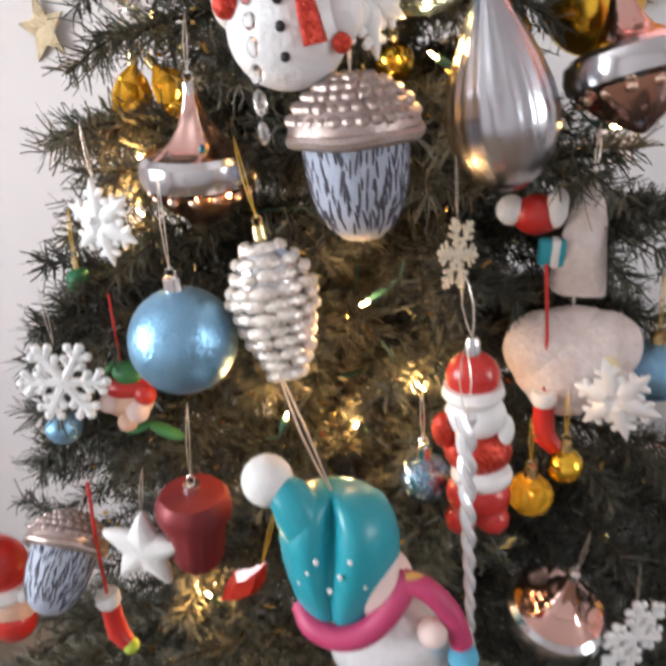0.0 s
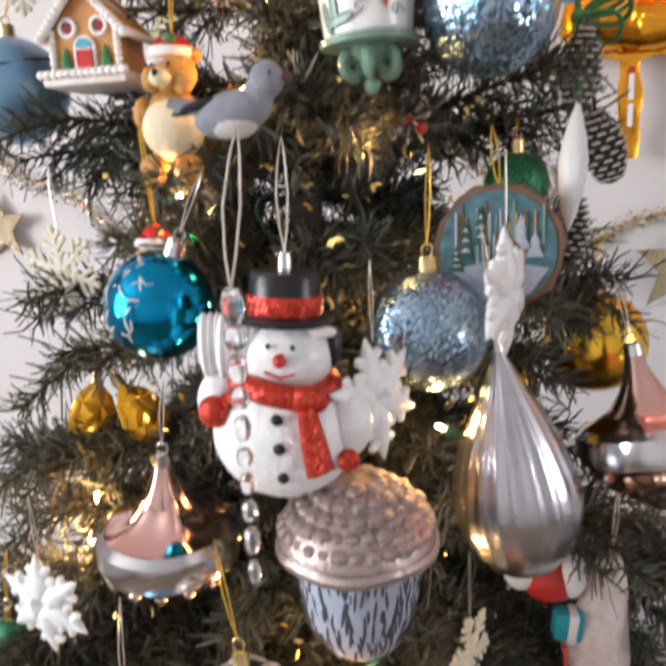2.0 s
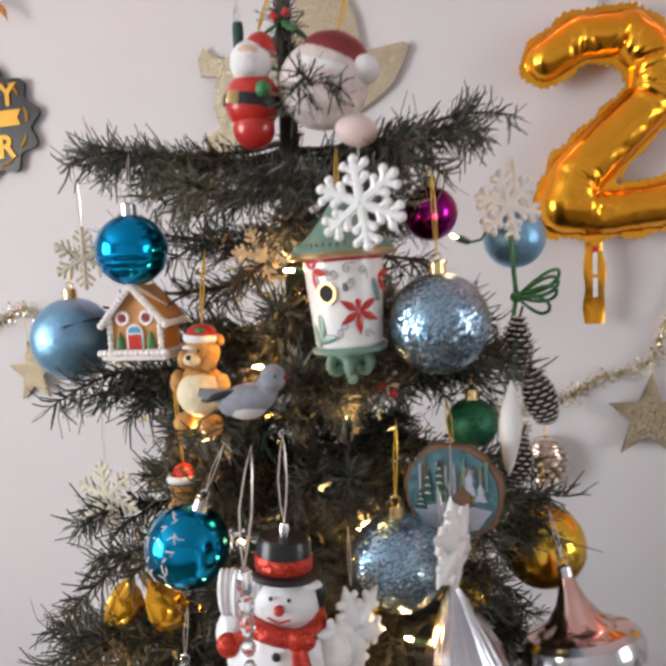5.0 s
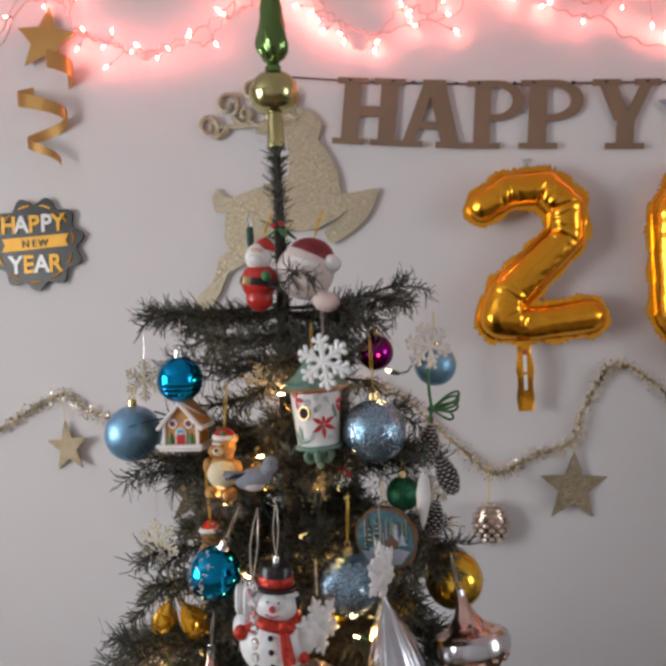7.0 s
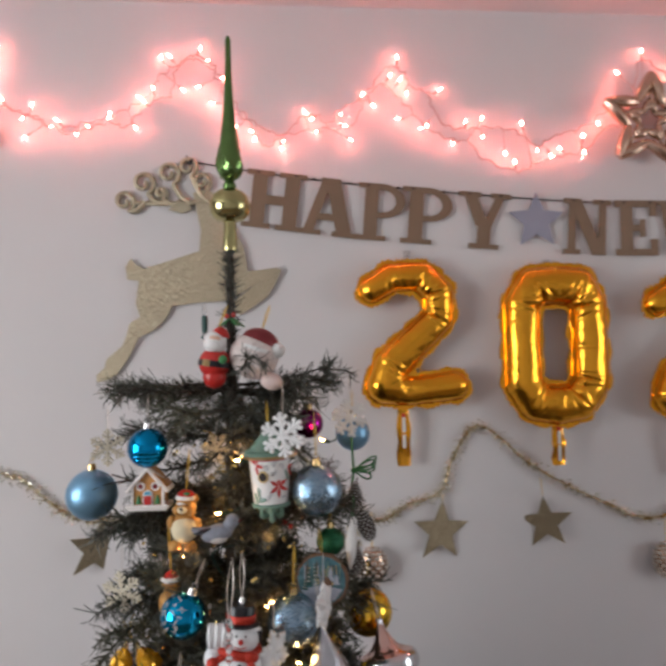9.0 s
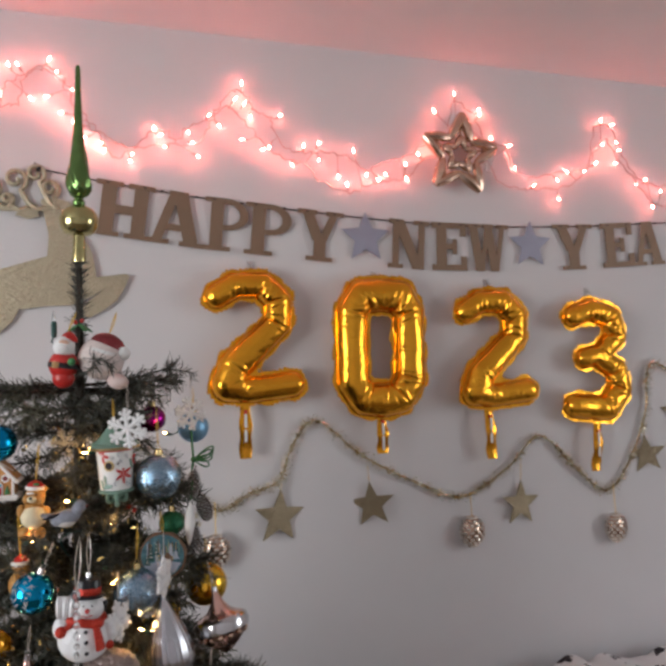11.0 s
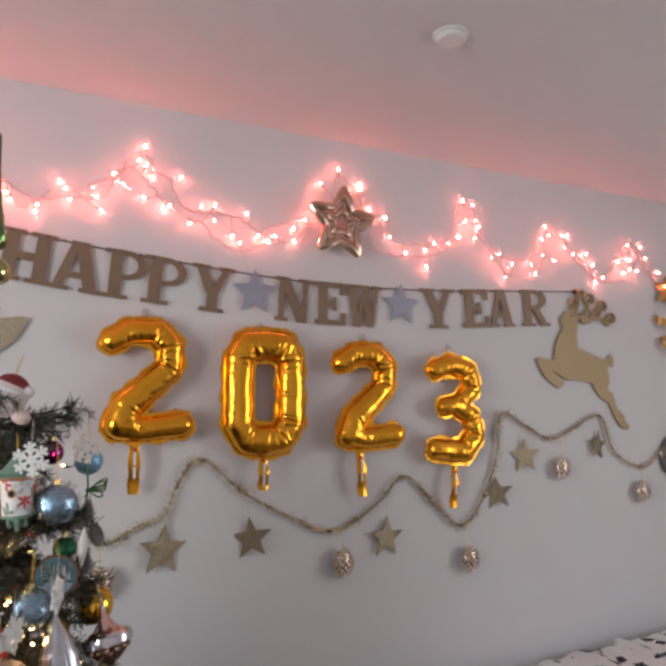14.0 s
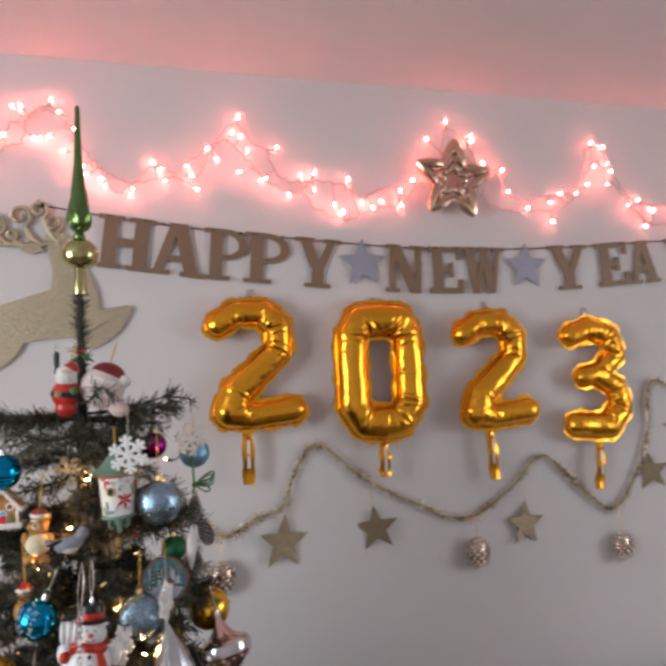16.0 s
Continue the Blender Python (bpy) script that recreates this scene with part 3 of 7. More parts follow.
banner = thing("banner", at(0, 0, 0), "paper banner of brown-gold letters and silver stars on a cord", "banner")
part("cord", Geo().tube(smooth_path(LINE, 8), 0.0017, 5), STRING_DARK, banner, "thin dark cord")
part("knot", Geo().ball(0.007, at(0.349, -0.008, 2.034), 10, 8), STRING_DARK, banner)
part("cord_loop", Geo().tube([(0.349, -0.008, 2.034), (0.338, -0.009, 2.047), (0.334, -0.009, 2.035), (0.345, -0.008, 2.026)], 0.0015, 5), STRING_DARK, banner)
part("pin", Geo().ball(0.009, at(2.378, -0.009, 1.993), 10, 8), STRING_DARK, banner)


def banner_letter(ch, x, w, h=0.130):
    z, a = line_at(x)
    g = Geo()
    for k, o in enumerate(LETTERS[ch]):
        g.plate([((px - 0.5) * w, (pz - 1) * h) for px, pz in o], 0.0026 + 0.0003 * k, y=0.0)
    card = part("letter", g, CARD, banner, f"brown-gold cardboard letter {ch}", smooth=0, at=at(x, -0.009, z + 0.005) @ Matrix.Rotation(-a, 4, "Y"))
    for s in (-0.3, 0.3):
        part("cord_slot", Geo().box(0.006, 0.004, 0.0035, at(s * w, -0.001, -0.005)), STRING_DARK, card, smooth=0)


for ch, x, w in (("H", 0.540, 0.140), ("A", 0.662, 0.136), ("P", 0.779, 0.112), ("P", 0.884, 0.120), ("Y", 1.016, 0.122), ("N", 1.260, 0.114), ("E", 1.379, 0.108),
                 ("W", 1.494, 0.126), ("Y", 1.767, 0.132), ("E", 1.921, 0.116), ("A", 2.028, 0.112), ("R", 2.182, 0.130)):
    banner_letter(ch, x, w)
for x in (1.135, 1.627):
    z, a = line_at(x)
    card = part("star", Geo().plate(star_outline(0.068, 0.46), 0.003), CARD_SILVER, banner, "flat silver cardboard star", smooth=0, at=at(x, -0.010, z - 0.053))
    part("eyelet", Geo().ball(0.004, at(0, -0.001, 0.060), 8, 6), CARD_SILVER, card)

# ---------------------------------------------------------------- rose fairy lights
UPPER = ([(-0.62, 2.2), (-0.5, 2.1), (-0.36, 2.12), (-0.262, 2.165), (-0.189, 2.262), (-0.147, 2.275), (-0.116, 2.278), (-0.091, 2.254), (-0.079, 2.177), (-0.036, 2.144), (0.014, 2.127),
     (0.061, 2.104), (0.121, 2.118), (0.171, 2.133), (0.222, 2.157), (0.261, 2.188), (0.28, 2.223), (0.319, 2.251), (0.357, 2.273), (0.395, 2.256), (0.419, 2.217), (0.441, 2.178),
     (0.468, 2.139), (0.505, 2.112), (0.556, 2.097), (0.591, 2.133), (0.631, 2.142), (0.654, 2.117), (0.683, 2.157), (0.729, 2.176), (0.752, 2.204), (0.779, 2.242), (0.807, 2.259),
     (0.832, 2.241), (0.844, 2.213), (0.886, 2.197), (0.891, 2.172), (0.925, 2.124), (0.977, 2.113), (1.029, 2.119), (1.092, 2.108), (1.138, 2.077), (1.185, 2.1), (1.253, 2.12),
     (1.313, 2.16)]
         + [(1.346, 2.145), (1.377, 2.186), (1.394, 2.265), (1.41, 2.287), (1.462, 2.245), (1.493, 2.185), (1.558, 2.168), (1.574, 2.111), (1.635, 2.087), (1.716, 2.104), (1.825, 2.125),
     (1.84, 2.189), (1.861, 2.254), (1.905, 2.254), (1.935, 2.21), (1.964, 2.149), (2.014, 2.101), (2.093, 2.086), (2.176, 2.104), (2.216, 2.196), (2.246, 2.227), (2.309, 2.194),
     (2.371, 2.138), (2.436, 2.104), (2.494, 2.051), (2.593, 2.117), (2.647, 2.193), (2.714, 2.199), (2.758, 2.13), (2.83, 2.07), (2.9, 2.06), (3, 2.18), (3.08, 2.05),
     (3.2, 2.02)])
LOWER = ([(-0.62, 2.17), (-0.5, 2.07), (-0.36, 2.09), (-0.262, 2.135), (-0.189, 2.235), (-0.104, 2.229), (-0.092, 2.197), (-0.061, 2.155), (-0.005, 2.137), (0.058, 2.101), (0.076, 2.094),
     (0.12, 2.102), (0.171, 2.12), (0.209, 2.11), (0.241, 2.15), (0.279, 2.175), (0.305, 2.181), (0.316, 2.239), (0.351, 2.264), (0.389, 2.25), (0.413, 2.211), (0.437, 2.152),
     (0.474, 2.126), (0.511, 2.068), (0.552, 2.093), (0.632, 2.108), (0.707, 2.119), (0.733, 2.16), (0.752, 2.196), (0.779, 2.214), (0.808, 2.195), (0.841, 2.161), (0.879, 2.117),
     (0.934, 2.091), (0.986, 2.079), (1.012, 2.046), (1.093, 2.014), (1.138, 2.036), (1.195, 2.051), (1.253, 2.065), (1.312, 2.122)]
         + [(1.346, 2.126), (1.387, 2.178), (1.409, 2.209), (1.472, 2.197), (1.523, 2.076), (1.6, 2.054), (1.645, 2.053), (1.751, 2.067), (1.812, 2.108), (1.851, 2.169), (1.89, 2.215),
     (1.926, 2.166), (1.975, 2.118), (2.037, 2.049), (2.089, 2.027), (2.179, 2.039), (2.224, 2.097), (2.244, 2.188), (2.323, 2.19), (2.363, 2.132), (2.464, 2.06), (2.556, 2.044),
     (2.654, 2.074), (2.727, 2.164), (2.772, 2.095), (2.83, 2.045), (2.9, 2.035), (3, 2.155), (3.08, 2.025), (3.2, 1.995)])
BULBS_WEST = [(-0.117, 2.273), (-0.066, 2.284), (-0.067, 2.233), (-0.057, 2.167), (0.009, 2.154), (-0.071, 2.126), (-0.012, 2.122), (-0.01, 2.083), (0.061, 2.12), (0.048, 2.107), (0.104, 2.088),
     (0.174, 2.136), (0.171, 2.127), (0.127, 2.107), (0.235, 2.175), (0.246, 2.166), (0.229, 2.105), (0.267, 2.196), (0.285, 2.266), (0.304, 2.268), (0.333, 2.192), (0.365, 2.198),
     (0.371, 2.289), (0.387, 2.261), (0.421, 2.219), (0.395, 2.165), (0.425, 2.146), (0.438, 2.128), (0.446, 2.11), (0.481, 2.1), (0.489, 2.082)]
BULBS_MIDDLE = [(0.553, 2.079), (0.548, 2.06), (0.603, 2.146), (0.618, 2.129), (0.628, 2.102), (0.684, 2.141), (0.693, 2.116), (0.706, 2.082), (0.734, 2.187), (0.759, 2.163), (0.798, 2.234),
     (0.815, 2.276), (0.821, 2.225), (0.836, 2.192), (0.813, 2.132), (0.913, 2.203), (0.865, 2.111), (0.881, 2.117), (0.939, 2.076), (0.971, 2.128), (1.01, 2.136), (1.009, 2.092),
     (1.103, 2.124), (1.061, 2.054), (1.085, 2.036), (1.14, 2.063), (1.192, 2.068), (1.171, 2.05), (1.249, 2.097), (1.253, 2.06), (1.288, 2.129), (1.325, 2.147), (1.336, 2.248),
     (1.323, 2.18)]
BULBS_EAST = [(1.399, 2.302), (1.473, 2.266), (1.475, 2.251), (1.509, 2.188), (1.564, 2.169), (1.582, 2.109), (1.64, 2.062), (1.718, 2.081), (1.752, 2.108), (1.81, 2.113), (1.723, 2.027),
     (1.853, 2.14), (1.871, 2.266), (1.914, 2.258), (1.877, 2.195), (1.924, 2.206), (1.933, 2.183), (1.916, 2.142), (1.987, 2.082), (2.027, 2.1), (2.081, 2.068), (2.044, 2.018),
     (2.167, 2.074), (2.182, 2.041), (2.218, 2.113), (2.271, 2.097), (2.238, 2.221), (2.219, 2.174), (2.254, 2.189), (2.321, 2.198), (2.343, 2.2), (2.328, 2.153), (2.371, 2.132),
     (2.431, 2.138), (2.463, 2.099), (2.477, 2.036), (2.513, 2.056), (2.597, 2.126), (2.656, 2.196), (2.725, 2.194), (2.747, 2.154), (2.662, 2.137), (2.659, 2.101), (2.626, 2.084),
     (2.7, 2.098)]


def fairy_strand(line, bulbs, seed):
    """A wire looped along the wall, with each bulb on a short lead that leaves the wire where it passes nearest."""
    r = random.Random(seed)
    t = thing("fairy_lights", at(0, 0, 0), "string of small lit rose-pink fairy lights along the wall", "string lights", "fairy light strands")
    path = smooth_path([(x, -0.010 - r.uniform(0, 0.004), z) for x, z in line], 7)
    path = [p + Vector((0.004 * math.sin(k * 1.3 + seed), 0, 0.004 * math.cos(k * 1.7 + seed))) for k, p in enumerate(path)]
    part("light_wire", Geo().tube(path, 0.0013, 5), PINK_WIRE, t)
    for x, z in bulbs:
        tip = Vector((x, -0.016 - r.uniform(0, 0.006), z))
        root = min(path, key=lambda p: (p - tip).length + 0.02 * r.random())
        d = tip - root + Vector((r.uniform(-0.008, 0.008), -0.004, r.uniform(-0.008, 0.008)))
        d = (d + Vector((r.uniform(-1, 1), -0.3, r.uniform(-1, 1))) * max(0.0, 0.02 - d.length)).normalized()
        turn = d.to_track_quat("Z", "Y").to_matrix().to_4x4()
        bulb = part("light_bulb", Geo().lathe([(0.0002, 0.0048), (0.0010, 0.0038), (0.0015, 0.001), (0.0015, -0.0024), (0.0012, -0.0040)], 8), BULB_PINK, t, at=Matrix.Translation(tip) @ turn)
        part("bulb_holder", Geo().lathe([(0.0021, -0.0063), (0.0026, -0.009), (0.0024, -0.016)], 7), PINK_WIRE, bulb)
        back = turn.inverted().to_3x3() @ (root - tip)
        if back.length > 0.018:
            part("bulb_lead", Geo().tube([(0, 0, -0.015), tuple(Vector((0, 0, -0.020)).lerp(back, 0.5)), tuple(back)], 0.0009, 5), PINK_WIRE, bulb)


strand_bulbs = BULBS_WEST + BULBS_MIDDLE + BULBS_EAST
fairy_strand(UPPER, [(-0.55, 2.16), (-0.43, 2.10), (-0.33, 2.15), (-0.23, 2.21), (-0.17, 2.27), (2.86, 2.05), (2.95, 2.12), (3.02, 2.16), (3.12, 2.03)] + strand_bulbs[0::2], 3)
fairy_strand(LOWER, [(-0.58, 2.13), (-0.46, 2.07), (-0.36, 2.10), (-0.28, 2.13), (-0.14, 2.22), (2.82, 2.10), (2.91, 2.04), (3.05, 2.10)] + strand_bulbs[1::2], 8)

# ---------------------------------------------------------------- foil star among the lights
fs = thing("foil_star", at(1.400, -0.038, 2.128) @ Matrix.Rotation(radians(5), 4, "Y"), "champagne foil star frame with a smaller star inside", "star")
for nm, r, th in (("outer_star", 0.112, 0.013), ("inner_star", 0.050, 0.009)):
    ring = new(nm)
    ring.parent = fs
    o = star_outline(r, 0.46)
    for k in range(10):
        a, b = o[k], o[(k + 1) % 10]
        mid = [(a[0] + (b[0] - a[0]) * u, -0.004 * math.sin(u * math.pi), a[1] + (b[1] - a[1]) * u) for u in (0, 0.25, 0.5, 0.75, 1)]
        part("foil_tube", Geo().tube(mid, [th * 0.7, th, th * 1.1, th, th * 0.7], 10), CHAMP, ring)
part("foil_tag", Geo().box(0.016, 0.001, 0.05, at(0.085, -0.012, -0.012) @ Matrix.Rotation(radians(18), 4, "Y")), CLEAR, fs, "clear filling tab", smooth=0)
for k in range(5):
    a = radians(90 + 72 * k)
    part("strut", Geo().tube([(0.046 * math.cos(a), 0, 0.046 * math.sin(a)), (0.106 * math.cos(a), 0, 0.106 * math.sin(a))], 0.0035, 7), CHAMP, fs)

# ---------------------------------------------------------------- gold garland with stars and cones
GARL = [(-0.45, 1.33), (-0.308, 1.33), (-0.206, 1.38), (-0.136, 1.407), (-0.088, 1.369), (-0.012, 1.341), (0.08, 1.27), (0.20, 1.25), (0.34, 1.30), (0.46, 1.40), (0.56, 1.39), (0.671, 1.289), (0.744, 1.229), (0.820, 1.262),
        (0.894, 1.289), (0.922, 1.36), (0.987, 1.432), (1.112, 1.335), (1.266, 1.253), (1.395, 1.211), (1.532, 1.279), (1.635, 1.358), (1.759, 1.252),
        (1.845, 1.193), (1.921, 1.255), (1.993, 1.403), (2.005, 1.514), (2.032, 1.553), (2.118, 1.511), (2.233, 1.461), (2.348, 1.497), (2.475, 1.540), (2.549, 1.40), (2.699, 1.348), (2.82, 1.42), (3.0, 1.47)]
gl = thing("tinsel_garland", at(0, 0, 0), "thin gold tinsel garland looped along the wall", "garland")
gpath = smooth_path([(x, -0.010, z) for x, z in GARL], 10)
part("garland_core", Geo().tube(gpath, 0.0022, 5), TINSEL, gl)
g, g2 = Geo(), Geo()
rr = random.Random(11)
for a, b in zip(gpath[:-1], gpath[1:]):
    for _ in range(max(2, int((b - a).length / 0.0009))):
        p = a.lerp(b, rr.random())
        d = Vector((rr.uniform(-1, 1), rr.uniform(-1, 0.2), rr.uniform(-1, 1))).normalized()
        e = d.orthogonal().normalized() * rr.uniform(0.0018, 0.0048)
        q = p + d * rr.uniform(0.004, 0.0115) * (0.75 + 0.65 * max(0.0, math.sin(p.x * 61 + 2.2 * math.sin(p.x * 23) + p.z * 40)))
        q.y, k = min(q.y, -0.002), d.cross(e) * 0.15
        (g if rr.random() < 0.30 else g2).add([p - e, p + e, q + e * 0.6, q - e * 0.6 + k], [(0, 1, 2, 3)])
# small loose flakes in the pale copy, painted sparkle along the garland
for _ in range(3800):
    p = gpath[rr.randrange(len(gpath))] + Vector((rr.uniform(-0.015, 0.015), rr.uniform(-0.014, 0.002), rr.uniform(-0.015, 0.015)))
    p.y = min(p.y, -0.005)
    e = Vector((rr.uniform(-1, 1), rr.uniform(-0.6, 0.6), rr.uniform(-1, 1))).normalized()
    k = e.orthogonal().normalized() * rr.uniform(0.0012, 0.0024)
    e = e * rr.uniform(0.0018, 0.0045)
    g2.add([p - e - k * 0.4, p - k, p + e, p + k], [(0, 1, 2, 3)])
tagged(part("tinsel", g, TINSEL, gl, smooth=0), kind="stuff")
tagged(part("glint_tinsel", g2, TINSEL_GLINT, gl, smooth=0), kind="stuff")


def garland_star(x, z, r, turn, hang):
    t = thing("hanging_star", at(x, -0.012, z - 0.008) @ Matrix.Rotation(radians(turn), 4, "Y") @ Matrix.Rotation(radians(turn * 3), 4, "Z"), "flat gold glitter star hanging from the tinsel garland", "star", "garland stars")
    r *= 1.12
    part("star_plate", Geo().plate(star_outline(r, 0.43), 0.004), GLIT_GOLD, t, smooth=0)
    part("star_thread", Geo().tube([(0, 0, r - 0.003), (0.001, 0.001, r + hang)], 0.0007, 5), GOLD_WIRE, t)


for x, z, r, turn, hang in ((0.891, 1.208, 0.062, 4, 0.02), (1.133, 1.218, 0.054, -6, 0.04), (1.566, 1.186, 0.056, 2, 0.06), (1.992, 1.294, 0.052, -7, 0.03),
                            (2.116, 1.412, 0.056, -3, 0.04), (2.461, 1.441, 0.048, 5, 0.05), (-0.135, 1.302, 0.050, -5, 0.05), (0.142, 1.200, 0.060, 12, 0.02)):
    garland_star(x, z, r, turn, hang)


def wire_cone(x, z, hang):
    t = thing("wire_cone", at(x, -0.024, z - 0.006) @ Matrix.Scale(1.22, 4), "pale champagne wire pine cone hanging from the garland", "cone", "garland cones")
    part("cone_core", Geo().ball(0.026, None, 16, 12, (0.95, 0.55, 1.28)), CHAMP, t)
    g = Geo()
    for row in range(9):
        zz = -0.030 + row * 0.0075
        rr_ = 0.0275 * math.sqrt(max(0.05, 1 - (zz / 0.0325) ** 2))
        for k in range(10):
            a = 2 * math.pi * (k + 0.5 * (row % 2)) / 10
            g.ball(0.0042, at(rr_ * math.cos(a), 0.58 * rr_ * math.sin(a), zz) @ Matrix.Rotation(a, 4, "Z"), 7, 5, (0.7, 1.25, 0.75))
    part("cone_weave", g, SILVER_WIRE, t)
    part("cone_thread", Geo().tube([(0, 0, 0.032), (0, 0.006, 0.034 + hang)], 0.0008, 5), GOLD_WIRE, t)


for x, z, h in ((1.410, 1.125, 0.05), (1.866, 1.093, 0.07), (2.272, 1.365, 0.06), (2.669, 1.264, 0.06), (0.733, 1.140, 0.06)):
    wire_cone(x, z, h)

# ---------------------------------------------------------------- leaping deer
DEER = [(0.215, 1.817), (0.204, 1.797), (0.208, 1.771), (0.233, 1.768), (0.229, 1.746), (0.226, 1.717), (0.235, 1.688), (0.213, 1.675), (0.204, 1.643), (0.197, 1.626), (0.163, 1.597),
     (0.158, 1.578), (0.141, 1.562), (0.143, 1.547), (0.165, 1.552), (0.185, 1.564), (0.211, 1.602), (0.231, 1.643), (0.267, 1.661), (0.291, 1.685), (0.304, 1.711), (0.364, 1.719),
     (0.416, 1.721), (0.461, 1.742), (0.486, 1.758), (0.431, 1.714), (0.441, 1.695), (0.453, 1.691), (0.483, 1.708), (0.514, 1.731), (0.533, 1.763), (0.544, 1.789), (0.534, 1.795),
     (0.501, 1.79), (0.47, 1.787), (0.467, 1.81), (0.461, 1.843), (0.443, 1.876), (0.427, 1.899), (0.437, 1.928), (0.415, 1.958), (0.38, 1.969), (0.351, 1.963), (0.359, 1.924),
     (0.368, 1.878), (0.364, 1.833), (0.309, 1.815), (0.244, 1.794), (0.225, 1.804)]
EAR = [(0.347, 1.924), (0.325, 1.917), (0.298, 1.925), (0.308, 1.935), (0.344, 1.936)]
CURLS = [(0.201, 1.944, 0.022), (0.242, 1.985, 0.024), (0.297, 2.007, 0.024), (0.339, 2.022, 0.020), (0.370, 1.989, 0.019), (0.280, 1.962, 0.012)]


def wall_deer(m, material, label):
    t = thing("wall_deer", m, label, "deer ornament", "wall deer")
    ox, oz = 0.34, 1.75
    part("antler_beam", Geo().tube([(0.392 - ox, 0, 1.948 - oz), (0.34 - ox, 0, 1.940 - oz), (0.28 - ox, 0, 1.938 - oz), (0.215 - ox, 0, 1.942 - oz)], [0.0062, 0.0056, 0.0048, 0.0040], 6), material, t)
    part("deer_body", Geo().plate([(x - ox, z - oz) for x, z in DEER], 0.006), material, t, smooth=0)
    part("ear", Geo().plate([(x - ox, z - oz) for x, z in EAR], 0.005, y=-0.0005), material, t, smooth=0)
    for x, z, r in CURLS:
        root = Vector((min(0.385, x + 0.045) - ox, 0, 1.944 - oz))
        c = Vector((x - ox, 0, z - oz))
        pts = [root.lerp(c + Vector((r * 0.5, 0, -r)), u) + Vector((0, 0, -0.010 * math.sin(u * math.pi))) for u in (0, 0.25, 0.5, 0.75)]
        for k in range(17):
            a, q = -math.pi * 0.35 + k * 0.50, r * 1.12 * (1 - k / 21)
            pts.append(c + Vector((q * math.cos(a), 0.0, q * math.sin(a))))
        part("antler_curl", Geo().tube(pts, [0.0068 - 0.0026 * i / len(pts) for i in range(len(pts))], 6), material, t)


wall_deer(at(0.34, -0.008, 1.75), GLIT_PALE, "leaping deer cut-out in pale gold glitter on the wall")
wall_deer(at(2.187 + 0.202 * 1.1, -0.008, 1.491 + 0.198 * 1.05) @ Matrix.Diagonal((-1.1, 1, 1.05, 1)), GLIT_TAN, "leaping deer cut-out in plain tan gold on the wall")

# ---------------------------------------------------------------- round-edged greeting plaque
pl = thing("greeting_plaque", at(-0.188, -0.010, 1.727), "black scalloped plaque with gold and white New Year lettering", "wall sign")
edge = [(0.100 * (1 + 0.085 * math.sin(11 * a)) * math.cos(a) * 1.02, 0.092 * (1 + 0.085 * math.sin(11 * a)) * math.sin(a)) for a in np.linspace(0, 2 * math.pi, 120, endpoint=False)]
part("plaque_board", Geo().plate(edge, 0.006), BLACK, pl, smooth=0)
GOLD_PRINT = mat("gold_print", (0.62, 0.32, 0.03), 0.4, 0.3, var=0.1)
part("gold_band", Geo().plate([(-0.076, -0.014), (0.076, -0.008), (0.070, 0.004), (0.078, 0.018), (-0.074, 0.014), (-0.068, 0.0)], 0.002, y=-0.0045), GOLD_PRINT, pl, smooth=0)
g = Geo()
for k in range(11):
    a = 2 * math.pi * k / 11 + 0.14
    g.tube([(0.088 * math.cos(a + u * 0.35) * (1 - 0.05 * abs(u)), -0.004, 0.082 * math.sin(a + u * 0.35)) for u in (-0.5, -0.2, 0.1, 0.4)], [0.0016, 0.0026, 0.0022, 0.001], 5)
part("gold_scroll", g, GOLD_PRINT, pl)


def lettering(text, size, x, z, material, parent, depth=0.0012, y=-0.0045, bold=0.0):
    """Each sign of the text as a mesh of its own, from the built-in font."""
    for ch, dx, mt in text:
        cu = bpy.data.curves.new("letter", "FONT")
        cu.body, cu.size, cu.extrude, cu.align_x, cu.offset = ch, size, depth, "CENTER", bold
        tmp = new("letter", cu)
        bpy.context.view_layer.update()
        me = bpy.data.meshes.new_from_object(tmp.evaluated_get(bpy.context.evaluated_depsgraph_get()))
        bpy.data.objects.remove(tmp)
        me.materials.clear()
        me.materials.append(mt or material)
        ob = new("letter", me)
        ob.parent = parent
        ob.matrix_basis = pose(x + dx, y, z, 90, 0, 0)


S = 0.029
lettering([("H", -2.0 * S, GOLD_PRINT), ("A", -1.0 * S, WHITE), ("P", 0, GOLD_PRINT), ("P", 0.95 * S, WHITE), ("Y", 1.9 * S, GOLD_PRINT)], 0.050, 0, 0.026, WHITE, pl, bold=0.0014)
lettering([("N", -0.020, None), ("E", 0, None), ("W", 0.020, None)], 0.022, 0, -0.006, BLACK, pl, y=-0.0062)
lettering([("Y", -1.55 * S, WHITE), ("E", -0.55 * S, GOLD_PRINT), ("A", 0.48 * S, WHITE), ("R", 1.55 * S, GOLD_PRINT)], 0.052, 0, -0.060, WHITE, pl, bold=0.0014)

# ---------------------------------------------------------------- gold star with a swirl
GOLD_CARD = mat("gold_card", (0.55, 0.32, 0.11), 0.35, 0.75, var=0.08)


